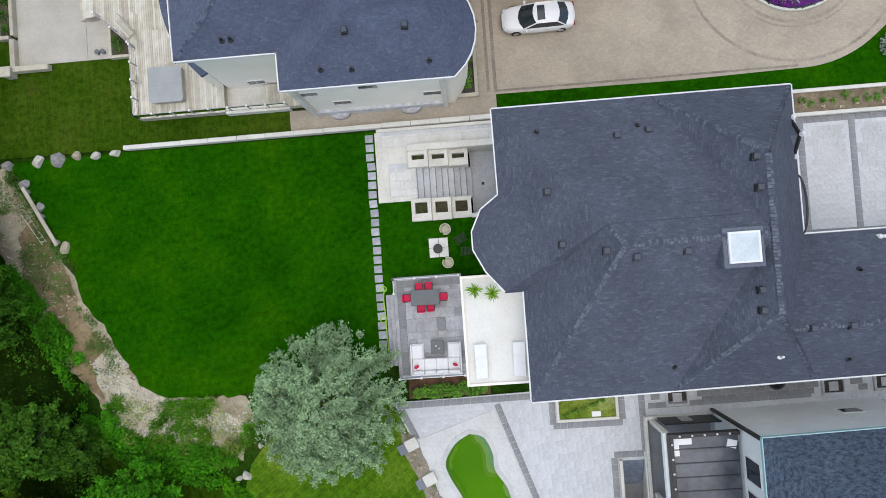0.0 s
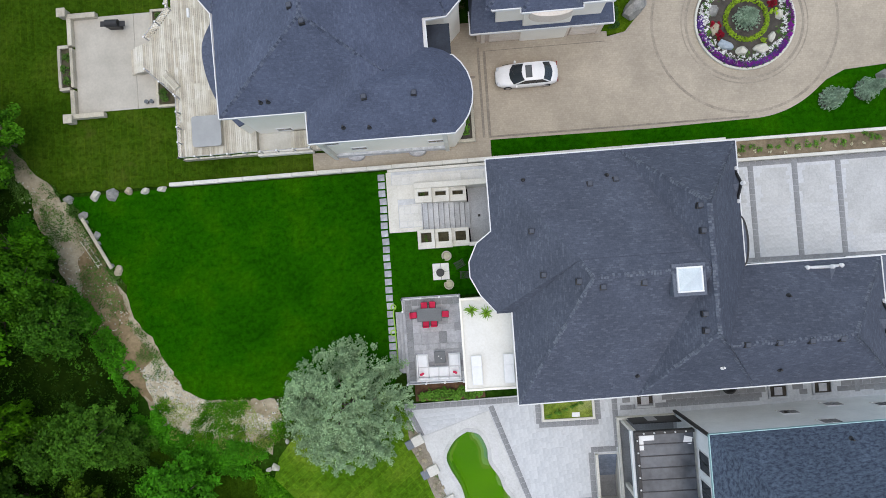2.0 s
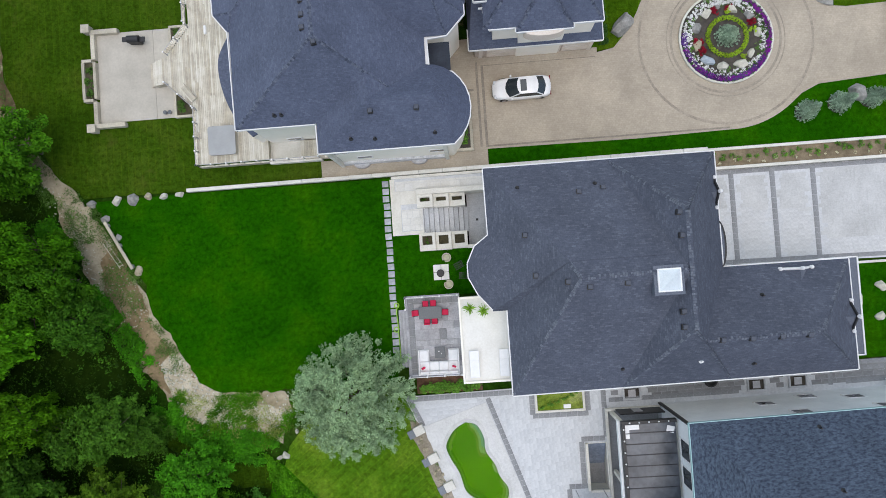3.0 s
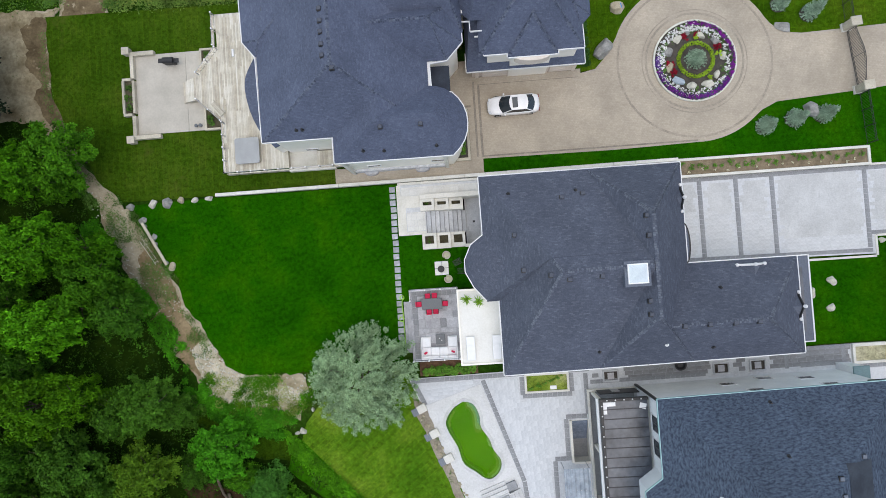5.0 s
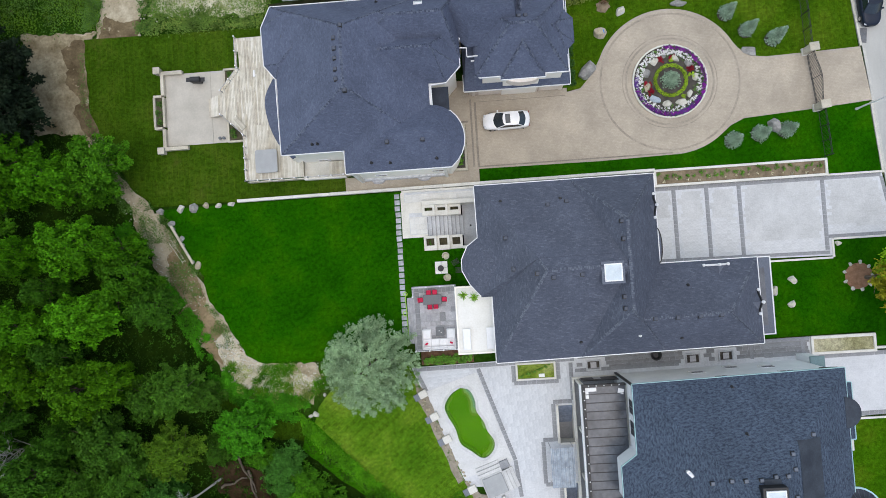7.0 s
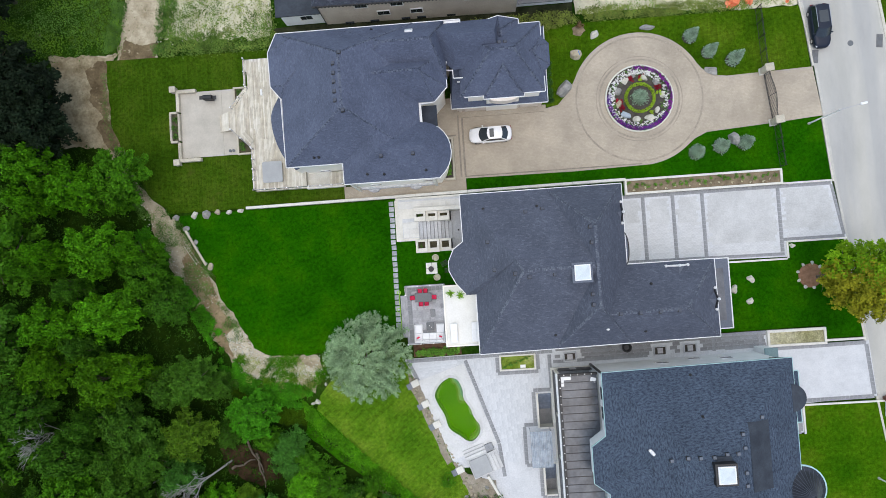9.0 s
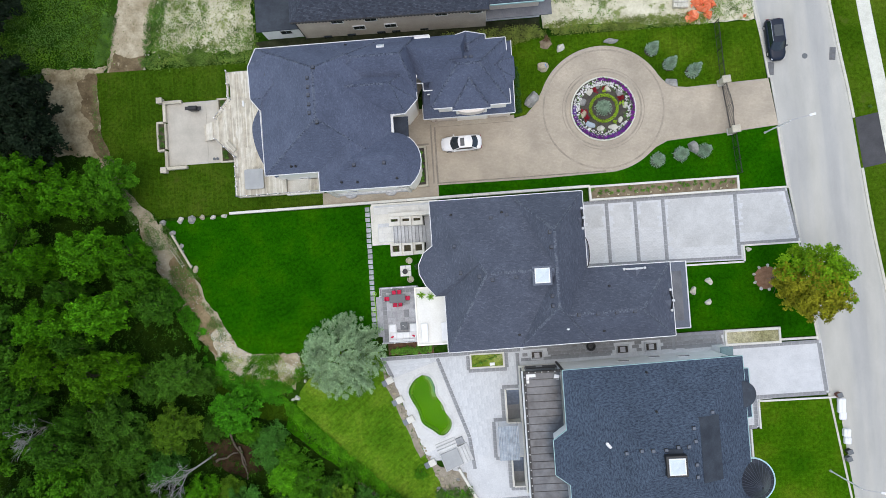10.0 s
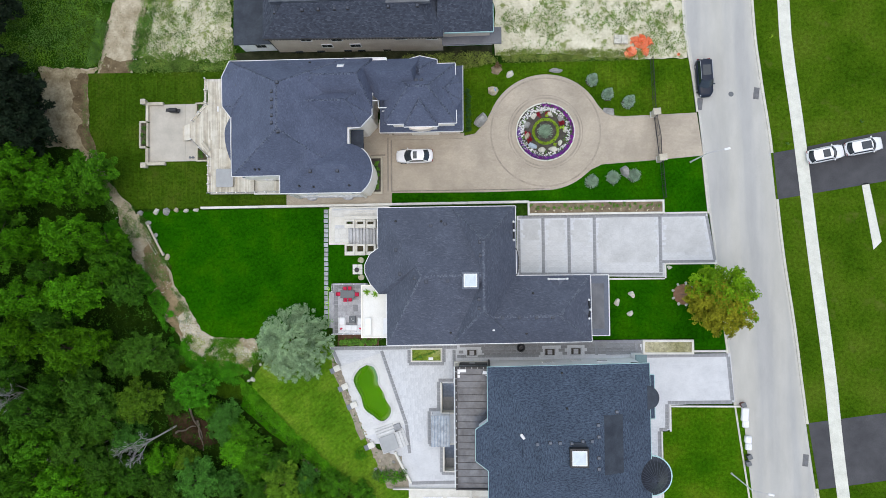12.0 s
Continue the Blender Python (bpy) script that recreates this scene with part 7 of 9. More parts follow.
    for a, b in zip(P, P[1:]):
        for k in range(4):
            g.face([a[k], b[k], b[k + 1], a[k + 1]])
    part("roof", g, paint, t, smooth=True, weld=True)
    for s in (-1, 1):
        for (p, q) in ((lo[0 if s < 0 else 4], hi[0 if s < 0 else 4]), (lo2[0 if s < 0 else 4], hi2[0 if s < 0 else 4])):
            part("pillar", G().tube(p, q, 0.045, n=6), paint, t)
        part("roof_rail", G().tube((hi2[0][0], s * wr * 1.02, zr + 0.01), (hi[0][0], s * wr * 1.02, zr + 0.01), 0.03, n=6), paint if not suv else M["chrome"], t)
        part("mirror", G().box(xb1 - 0.38, s * (W + 0.02) - 0.1, zb + 0.02, xb1 - 0.22, s * (W + 0.02) + 0.1, zb + 0.16, 0.04), paint, t)
        part("headlight", G().box(L - 0.42, s * W * 0.62 - 0.16, 0.58, L - 0.1, s * W * 0.62 + 0.16, 0.7, 0.05), M["lamp_glass"], t)
        part("taillight", G().box(-L + 0.02, s * W * 0.68 - 0.18, 0.68, -L + 0.1, s * W * 0.68 + 0.18, 0.78, 0.03), M["tail_red"], t)
        for x in (-L + 0.92, L - 0.92):
            wh = part("wheel", G().tube((x, s * (W - 0.22), 0.33), (x, s * (W - 0.02), 0.33), 0.33, n=20), M["tyre"], t)
            part("rim", G().tube((x, s * (W - 0.03), 0.33), (x, s * (W - 0.005), 0.33), 0.2, n=14), M["chrome"], wh)
    for u0, u1 in roof_glass:
        x0, x1 = hi2[2][0] + (hi[2][0] - hi2[2][0]) * u0, hi2[2][0] + (hi[2][0] - hi2[2][0]) * u1
        part("sunroof", G().box(x0, -wr * 0.72, zr + 0.0, x1, wr * 0.72, zr + 0.062, 0.015), M["car_glass"], t)
    part("bumper", G().box(L - 0.22, -W * 0.55, 0.25, L + 0.01, W * 0.55, 0.42, 0.06), M["black"], t)
    part("rear_plate", G().box(-L - 0.015, -0.26, 0.52, -L + 0.1, 0.26, 0.64, 0.01), M["trim"], t)
    part("wiper", G().tube((xb1 + 0.05, -0.5, zb + 0.05), (xb1 - 0.2, 0.1, zb + 0.22), 0.012, n=5), M["black"], t)
    return t


M["car_glass"] = plain("tinted_car_glass", (0.02, 0.028, 0.036), 0.06, 0, 0.8)
M["car_white"] = plain("white_car_paint", (0.8, 0.8, 0.81), 0.22, 0, 0.5, 1.0)
M["car_navy"] = plain("black_blue_car_paint", (0.012, 0.018, 0.034), 0.35, 0, 0.25, 0.0)
M["chrome"] = plain("brushed_alloy", (0.5, 0.5, 0.52), 0.3, 0.9)
M["tyre"] = plain("black_rubber", (0.02, 0.02, 0.02), 0.9)
M["lamp_glass"] = plain("clear_lamp_lens", (0.6, 0.62, 0.65), 0.1, 0, 0.8)
M["tail_red"] = plain("red_lamp_lens", (0.22, 0.012, 0.015), 0.15)
car("sedan", "white sedan parked on the tan driveway", pose(3.72, 7.3, 0.03, 0, 0, 180.5), 4.8, 1.85, 1.45, M["car_white"], 1.2, 0.5, False, ((0.55, 0.85),))
car("suv", "black sport utility vehicle parked at the kerb", pose(40.88, 16.6, -0.02, 0, 0, -87), 4.9, 1.98, 1.72, M["car_navy"], 1.15, 0.2, True, ((0.25, 0.75),))
car("suv", "white sport utility vehicle on a dark driveway", pose(55.5, 6.55, 0.012, 0, 0, 11), 4.6, 1.88, 1.68, M["car_white"], 1.2, 0.2, True, ((0.48, 0.85),), group="white cars")
car("suv", "white sport utility vehicle with a black glass roof", pose(60.15, 7.45, 0.012, 0, 0, 10), 4.6, 1.88, 1.68, M["car_white"], 1.1, 0.2, True, ((0.45, 0.95),), group="white cars")


# ---- street things ----
def street_lamp(x, y, tx, ty, h):
    t = thing("street_lamp", "tall pale street lamp with an arm over the road", "street lamp", group="street lamps")
    part("base", G().lathe([(0.14, 0), (0.14, 0.1), (0.12, 0.2), (0.11, 0.3)], x, y, 14), M["concrete"], t)
    part("pole", G().tube((x, y, 0.0), (x, y, h - 0.4), 0.09, 0.06, 10), M["trim"], t)
    part("arm", G().tube((x, y, h - 0.4), (tx, ty, h), 0.045, 0.035, 8), M["well"], t)
    d = Vector((tx - x, ty - y, 0)).normalized()
    part("head", G().box(-0.1, -0.13, -0.08, 0.6, 0.13, 0.06, 0.05), M["trim"], t, m=pose(tx, ty, h, 0, 0, math.degrees(math.atan2(d.y, d.x))))


street_lamp(39.1, 5.95, 41.0, 6.3, 6.8)
street_lamp(43.3, -33.4, 45.0, -33.7, 6.8)
p = thing("tarp_heap", "crumpled bright orange tarpaulin heap on the gravel lot", "tarp")
rnd = random.Random(77)
for k in range(14):
    cx, cy = (33.2 + rnd.uniform(-0.9, 1.0), 21.3 + rnd.uniform(-0.3, 0.9)) if k < 9 else (33.0 + rnd.uniform(-1.4, 1.0), 20.3 + rnd.uniform(-0.4, 0.3))
    g = G()
    q = [[Vector((cx + (i - 2) * 0.24 + rnd.uniform(-0.22, 0.22), cy + (j - 2) * 0.22 + rnd.uniform(-0.22, 0.22), max(0.0, 0.5 + rnd.uniform(-0.45, 0.45) - 0.12 * ((i - 2) ** 2 + (j - 2) ** 2)))) for j in range(5)] for i in range(5)]
    for i in range(4):
        for j in range(4):
            g.face([q[i][j], q[i + 1][j], q[i + 1][j + 1], q[i][j + 1]])
    part("fold", g, M["tarp"], p)
s = thing("stone_pallet", "pallet of pale cut stone on the gravel lot", "pallet", pose(30.6, 22.0, -0.03, 0, 0, -4))
part("pallet", G().box(-0.9, -0.6, 0, 0.9, 0.6, 0.14, 0.01), M["plank"], s)
for i in range(4):
    for j in range(2):
        part("stone", G().box(-0.88 + i * 0.44, -0.56 + j * 0.56, 0.14, -0.47 + i * 0.44, -0.04 + j * 0.56, 0.45, 0.02), M["pale_rock"], s)
c = thing("traffic_cone", "small orange cone on the gravel verge", "cone", pose(37.9, 19.9, -0.04))
part("cone", G().lathe([(0.2, 0), (0.2, 0.04), (0.13, 0.05), (0.03, 0.6), (0, 0.6)], n=14), M["tarp"], c)
for x, y, r in ((44.35, 14.58, 0.32),):
    t = thing("manhole_cover", "round dark manhole cover in the road", "manhole", pose(x, y, -0.02))
    part("lid", G().lathe([(r, 0), (r, 0.012), (0, 0.014)], n=22), M["slate"], t)
M["drain"] = surf("dark_drain_iron", (0.1, 0.1, 0.105), (0.18, 0.18, 0.185), 2, 10, 0.7)
for x, y, a, m in ((47.5, 14.6, -7, "storm"), (40.4, 13.4, -7, "storm"), (52.35, -31.7, -6, "storm")):
    t = thing("storm_drain", "grey storm drain at the kerb", "drain", pose(x, y, -0.02, 0, 0, a), group="storm drains")
    part("concrete_apron", G().box(-0.35, -0.75, -0.02, 0.35, 0.75, 0.016), M["drain"], t)
    for k in range(6):
        part("grate_bar", G().box(-0.25, -0.4 + k * 0.14, 0.012, 0.25, -0.33 + k * 0.14, 0.03), M["slate"], t)


def kerb_clutter():
    for x, y, a, l, w, h in ((45.0, -26.0, -5, 1.7, 0.85, 0.55), (45.1, -27.2, -5, 0.9, 0.8, 0.35), (45.3, -29.1, -6, 0.9, 0.8, 0.6), (45.35, -30.0, -6, 0.8, 0.75, 0.5)):
        t = thing("wrapped_bundle", "white plastic wrapped bundle at the kerb", "bundle", pose(x, y, -0.02, 0, 0, a + 90), group="kerb bundles")
        part("wrap", G().box(-l / 2, -w / 2, 0, l / 2, w / 2, h, 0.1), M["cushion"], t)
        part("fold", G().box(-l / 2 + 0.1, -0.05, h, l / 2 - 0.1, 0.1, h + 0.05, 0.02), M["cushion"], t)
    for x, y, m in ((44.75, -24.75, "brown"), (45.35, -31.2, "black"), (45.2, -32.0, "slate")):
        t = thing("waste_bin", "dark wheeled bin lying at the kerb", "bin", pose(x, y, -0.02, 0, 0, 20), group="kerb bins")
        part("body", G().box(-0.28, -0.25, 0, 0.28, 0.25, 0.7, 0.05), M[m], t)
        part("lid", G().box(-0.31, -0.28, 0.7, 0.31, 0.28, 0.76, 0.03), M["slate"], t)


kerb_clutter()
for x, y, s in ((49.5, 21.8, "yellow_plant"), (60.3, 10.7, "grass_tuft"), (51.2, 8.0, "grass_tuft")):
    bush(s, "small yellow flowering clump in the verge" if s[0] == "y" else "pale tuft in the mown grass", x, y, 0, 0.3, 60, M["lime"] if s[0] == "y" else M["weed"], category="plant")
for k, (x, y, r) in enumerate(((36.2, -7.5, 0.42), (29.45, -11.85, 0.55), (31.4, -10.85, 0.55), (31.15, -13.3, 0.5))):
    boulder("boulder", "cream boulder on the deep green front lawn", x, y, r, r * 0.72, r * 0.7, M["pale_rock"], k * 70, k + 80, group="front lawn stones")
slab("mulch_ring", frayed(arc(37.9, -10.9, 1.35, 0, 340, 16), 0.5, 0.12, 6), 0.012, M["mulch_tan"], "tan mulch ring round a street tree", "soil")
for k in range(9):
    a = k * 0.7
    boulder("edging_stone", "pale stone edging a mulch ring", 37.9 + 1.4 * math.cos(a), -10.9 + 1.4 * math.sin(a), 0.26, 0.2, 0.2, M["pale_rock"], k * 40, k + 95, group="mulch ring stones")


# ---- south plot ----
def pool():
    p = p_pool = thing("swimming_pool", "freeform pool of murky green water with pale ledges", "pool")
    g = G()
    for (ax, ay), (bx, by) in zip(POOL, POOL[1:] + POOL[:1]):
        g.face([(ax, ay, 0.06), (bx, by, 0.06), (bx, by, -1.4), (ax, ay, -1.4)])
    part("basin_wall", g, M["pool_wall"], p)
    part("floor", G().prism(POOL, -1.6, -1.4), M["pool_floor"], p)
    for a, b, w, z, m in ((3, 15, 0.28, -0.1, "pool_blue"), (2, 17, 0.5, -0.17, "pool_pale"), (1, 18, 0.72, -0.26, "algae"), (27, 42, 0.22, -0.14, "pool_pale"), (26, 45, 0.48, -0.24, "algae"), (19, 25, 0.3, -0.16, "pool_pale"), (45, 79, 0.2, -0.2, "pool_wall"), (66, 76, 0.42, -0.26, "algae")):
        edge = POOL[a:b]
        n = len(edge) - 1
        ledge = G()
        inner = []
        for k, p in enumerate(edge):
            q = Vector((POOL[(a + k + 1) % len(POOL)][0] - POOL[a + k - 1][0], POOL[(a + k + 1) % len(POOL)][1] - POOL[a + k - 1][1])).normalized()
            s = w * min(1.0, 3.5 * math.sin(math.pi * (0.03 + 0.94 * k / n)))
            inner.append((p[0] + q.y * s, p[1] - q.x * s))
        for k in range(n):
            ledge.face([(*edge[k], z), (*inner[k], z), (*inner[k + 1], z), (*edge[k + 1], z)])
            ledge.face([(*inner[k], z), (*inner[k], -1.4), (*inner[k + 1], -1.4), (*inner[k + 1], z)])
        part("ledge", ledge, M[m], p_pool)
    part("water", G().face([(x, y, -0.06) for x, y in POOL[::-1]]), M["pool_water"], p_pool, "murky green water")
    ring = []
    n = len(POOL)
    for k in range(n):
        a, b = Vector(POOL[k - 1]), Vector(POOL[(k + 1) % n])
        d = (b - a).normalized()
        nrm = Vector((d.y, -d.x))
        q = Vector(POOL[k])
        ring.append((q.x - nrm.x * 0.3, q.y - nrm.y * 0.3))
    if inside(ring[0], POOL):
        ring = [(2 * q[0] - r[0], 2 * q[1] - r[1]) for q, r in zip(POOL, ring)]
    g = G()
    for k in range(n):
        j = (k + 1) % n
        g.face([(*POOL[k], 0.1), (*POOL[j], 0.1), (*ring[j], 0.1), (*ring[k], 0.1)])
        g.face([(*POOL[k], -0.05), (*POOL[j], -0.05), (*POOL[j], 0.1), (*POOL[k], 0.1)])
        g.face([(*ring[k], 0.03), (*ring[k], 0.1), (*ring[j], 0.1), (*ring[j], 0.03)])
    part("coping", g, M["coping"], p_pool)
    slab("pool_deck", keyhole([(-6.3, -20.05), (-1.05, -18.35), (2.1, -27.45), (1.3, -28.0), (-1.5, -28.6), (-3.0, -29.15)], [POOL]), 0.06, M["deck_concrete"], "smooth pale concrete pool deck", "pool deck", 0.08)


def water_mat():
    m, n, l, b = nodes_of("green_pool_water")
    v = coords(n, l)
    c = ramp(n, l, noise_node(n, l, v, 0.35, 4), [(0.3, (0.055, 0.22, 0.0)), (0.7, (0.1, 0.3, 0.0))])
    l.new(c, b.inputs["Base Color"])
    b.inputs["Roughness"].default_value = 0.08
    b.inputs["Specular IOR Level"].default_value = 0.04
    b.inputs["Alpha"].default_value = 0.66
    bump(n, l, b, noise_node(n, l, v, 3.0, 3), 0.15, 0.02)
    return m


M["pool_water"] = water_mat()
M["pool_wall"] = plain("pale_pool_shell", (0.1, 0.14, 0.06), 0.6)
M["pool_floor"] = plain("algae_pool_floor", (0.155, 0.36, 0.003), 0.8)
M["pool_blue"] = plain("blue_pool_step", (0.6, 0.72, 0.95), 0.6)
M["pool_pale"] = plain("silted_pool_step", (0.72, 0.7, 0.5), 0.7)
M["algae"] = plain("algae_covered_step", (0.38, 0.4, 0.1), 0.7)
M["coping"] = surf("grey_pool_coping", (0.48, 0.48, 0.48), (0.62, 0.62, 0.61), 1, 10, 0.8, relief=0.004)
M["deck_concrete"] = surf("smooth_pool_concrete", (0.56, 0.56, 0.55), (0.66, 0.66, 0.65), 0.5, 7, 0.85, relief=0.004)
pool()


def spa_corner():
    s = thing("raised_spa", "square spa under a grey cover with pale steps", "hot tub", pose(0.15, -29.75, 0, 0, 0, 20))
    part("shell", G().box(-1.2, -1.15, 0, 1.2, 1.15, 0.5, 0.04), M["coping"], s)
    part("cover", G().box(-1.08, -1.02, 0.5, 1.08, 1.02, 0.64, 0.06), M["vinyl"], s)
    part("fold", G().box(-1.08, -0.015, 0.64, 1.08, 0.015, 0.65), M["vinyl"], s)
    for k in range(3):
        part("step", G().box(-1.3, 1.15 + 0.34 * k, 0, 1.2, 1.15 + 0.34 * (k + 1), 0.45 - 0.14 * k, 0.015), M["coping"], s)
        part("step", G().box(1.2 + 0.36 * k, -1.15, 0, 1.2 + 0.36 * (k + 1), 1.0, 0.45 - 0.14 * k, 0.015), M["coping"], s)
    part("corner_block", G().box(1.2, 1.15, 0, 2.1, 1.9, 0.35, 0.02), M["dark_paver"], s)
    w = thing("garden_wall", "low pale wall beside rubble and shrubs", "wall", pose(1.9, -32.9, 0, 0, 0, -62))
    part("wall", G().box(-2.2, -0.14, -0.1, 2.2, 0.14, 0.6, 0.02), M["stone"], w)
    for k, (x, y, a) in enumerate(((-6.95, -20.4, 24), (-5.9, -22.75, 24), (-4.75, -25.1, 24), (-2.5, -30.3, 24))):
        b = thing("pool_pillar", "pale stone pillar with a dark sloped cap", "pillar", pose(x, y, 0, 0, 0, a), group="pool pillars")
        part("block", G().box(-0.1, -0.35, -0.3, 0.75, 0.4, 0.4, 0.03), M["stone"], b)
        part("dark_block", G().box(-0.7, -0.38, -0.6, -0.1, 0.3, 0.15, 0.03), M["slate_block"], b)
    for k in range(26):
        t = k / 26
        x, y = -6.6 + 4.6 * t + random.uniform(-0.35, 0.25), -21.0 - 9.4 * t + random.uniform(-0.3, 0.3)
        boulder("rubble_stone", "small tan rubble stone below the pool deck", x - 0.1, y, 0.2, 0.16, 0.18, M["tan_rock"], k * 33, k + 120, group="rubble stones")
    for k in range(12):
        x, y = random.uniform(-2.0, 1.2), random.uniform(-34.5, -31.5)
        boulder("rubble_stone", "brown rubble stone in the rough corner", x, y, 0.3, 0.24, 0.25, M["tan_rock"] if k % 3 else M["rock"], k * 33, k + 160, group="rubble stones")
    slab("rubble_bed", frayed([(-3.0, -29.2), (-1.4, -30.6), (0.5, -31.2), (1.7, -31.6), (2.8, -35.8), (-0.2, -35.6)], 0.5, 0.2, 31), 0.024, M["rubble_soil"], "stony soil in the rough corner", "soil")
    slab("rubble_strip", frayed([(-7.4, -18.9), (-6.35, -20.1), (-3.05, -29.2), (-3.6, -29.6), (-7.2, -21.0)], 0.5, 0.2, 32), 0.022, M["rubble_soil"], "stony strip below the pool deck", "soil")


M["slate_block"] = plain("blue_grey_block", (0.19, 0.21, 0.24), 0.7)
M["rubble_soil"] = surf("stony_soil", (0.2, 0.17, 0.12), (0.36, 0.32, 0.26), 1.0, 8, 0.95, relief=0.05, spots=(1.2, 0.58, (0.06, 0.12, 0.02)))
spa_corner()


def stairwells():
    s = thing("basement_stairwell", "sunken basement stairs behind a low white wall", "steps", group="basement stairwells")
    for i in range(7):
        part("step", G().box(7.05, -22.2 - 0.28 * (i + 1), -2.0, 8.5, -22.2 - 0.28 * i, -0.18 * i - 0.1, 0.012), M["well_step"], s)
    part("pit_floor", G().box(7.0, -25.9, -2.1, 8.55, -24.1, -1.4), M["dark_paver"], s)
    for q in ((6.8, -25.95, 7.02, -22.1), (8.53, -25.95, 8.7, -22.1)):
        part("pit_wall", G().box(*q[:2], -2.0, *q[2:], 0.35 if q[0] < 7 else 0.05, 0.02), M["stone"], s)
    part("pit_wall", G().box(7.02, -26.1, -2.0, 8.53, -25.9, 0.3, 0.02), M["stone"], s)
    part("pit_wall", G().box(7.02, -22.2, -2.0, 8.53, -22.05, 0.0), M["stone"], s)
    t = thing("basement_stairwell", "sunken basement stairs behind a low white wall", "steps", group="basement stairwells")
    for i in range(7):
        part("step", G().box(7.28, -30.1 - 0.28 * (i + 1), -2.0, 8.5, -30.1 - 0.28 * i, -0.18 * i - 0.1, 0.012), M["well_step"], t)
    part("pit_floor", G().box(7.25, -33.35, -2.1, 8.55, -32.0, -1.4), M["dark_paver"], t)
    for q in ((7.05, -33.4, 7.27, -29.95), (8.53, -33.4, 8.7, -29.95)):
        part("pit_wall", G().box(*q[:2], -2.0, *q[2:], 0.35 if q[0] < 7.2 else 0.05, 0.02), M["stone"], t)
    part("pit_wall", G().box(7.27, -33.5, -2.0, 8.53, -33.33, 0.3, 0.02), M["stone"], t)
    part("pit_wall", G().box(7.27, -30.05, -2.0, 8.53, -29.9, 0.05), M["stone"], t)
    c = thing("clear_canopy", "corrugated clear plastic canopy over the yard steps", "canopy")
    g = G()
    n = 24
    for k in range(n):
        x0, x1 = 5.75 + 2.3 * k / n, 5.75 + 2.3 * (k + 1) / n
        z0, z1 = 2.3 + 0.035 * math.sin(k * 1.57) + 0.05 * k / n, 2.3 + 0.035 * math.sin((k + 1) * 1.57) + 0.05 * (k + 1) / n
        g.face([(x0, -29.75, z0), (x1, -29.75, z1), (x1, -25.85, z1), (x0, -25.85, z0)])
    part("sheet", g, M["polycarb"], c, smooth=True, weld=True)
    for x, y in ((5.8, -29.7), (5.8, -25.9), (8.0, -29.7), (8.0, -25.9)):
        part("post", G().tube((x, y, 0), (x, y, 2.3), 0.035, n=8), M["well"], c)
    for y in (-29.7, -27.8, -25.9):
        part("beam", G().tube((5.8, y, 2.25), (8.05, y, 2.3), 0.03, n=6), M["well"], c)


M["well_step"] = surf("grey_blue_step", (0.1, 0.125, 0.17), (0.2, 0.235, 0.3), 1.5, 10, 0.8, vary=0.05)
M["polycarb"] = surf("clear_corrugated_sheet", (0.11, 0.155, 0.21), (0.3, 0.37, 0.44), 1.6, 5, 0.12, 0.0, 0.003, spec=0.9)
M["polycarb"].node_tree.nodes["Principled BSDF"].inputs["Alpha"].default_value = 0.82
stairwells()
M["dry_green"] = lawn("half_dry_turf", (0.12, 0.2, 0.015), (0.24, 0.3, 0.06), (0.5, 0.48, 0.28))
b = thing("lawn_planter", "small rectangular turf planter with a white kerb", "planter")
for q in ((3.0, -17.85, 7.05, -17.67), (3.0, -19.45, 7.05, -19.27), (3.0, -19.27, 3.18, -17.85), (6.87, -19.27, 7.05, -17.85)):
    part("kerb", G().box(*q[:2], -0.05, *q[2:], 0.22, 0.02), M["stone"], b)
part("turf", G().box(3.18, -19.27, -0.05, 6.87, -17.85, 0.1), M["dry_green"], b)
part("utility_lid", G().box(5.3, -19.2, 0.08, 5.9, -18.85, 0.16, 0.02), M["trim"], b)
for k in range(16):
    bush("grass_tuft", "rough grass tuft in the planter", 3.4 + 3.2 * ((k * 0.618) % 1), -18.0 - 1.1 * ((k * 0.377) % 1), 0.09, 0.14 + 0.12 * ((k * 0.53) % 1), 48, M["hedge"], group="planter tufts")
b = thing("front_planter", "long low planter of dry grass with a white kerb", "planter")
for q in ((32.6, -16.95, 38.95, -16.65), (32.6, -18.5, 38.95, -18.25), (32.6, -18.25, 32.85, -16.95), (38.7, -18.25, 38.95, -16.95)):
    part("kerb", G().box(*q[:2], -0.05, *q[2:], 0.3, 0.02), M["stone"], b)
part("dry_turf", G().box(32.85, -18.25, -0.05, 38.7, -16.95, 0.16), M["dry"], b)
for y, x0, x1 in ((-18.0, 38.95, 43.1),):
    setting("trim", G().box(x0, y - 0.25, -0.05, x1, y, 0.2, 0.02), M["stone"], "white kerb of the front lawn", "kerb")
setting("trim", G().box(35.6, -0.64, -0.05, 41.0, -0.44, 0.16, 0.02), M["stone"], "white kerb beside the paver driveway", "kerb")
setting("trim", G().box(35.9, -25.15, -0.05, 44.8, -24.95, 0.16, 0.02), M["stone"], "white kerb of the south lawn", "kerb")
setting("trim", G().box(35.8, -28.2, -0.05, 36.0, -25.15, 0.16, 0.02), M["stone"], "white kerb of the south lawn", "kerb")
setting("trim", G().box(34.7, -38, -0.05, 34.9, -28.2, 0.16, 0.02), M["stone"], "white kerb of the south lawn", "kerb")
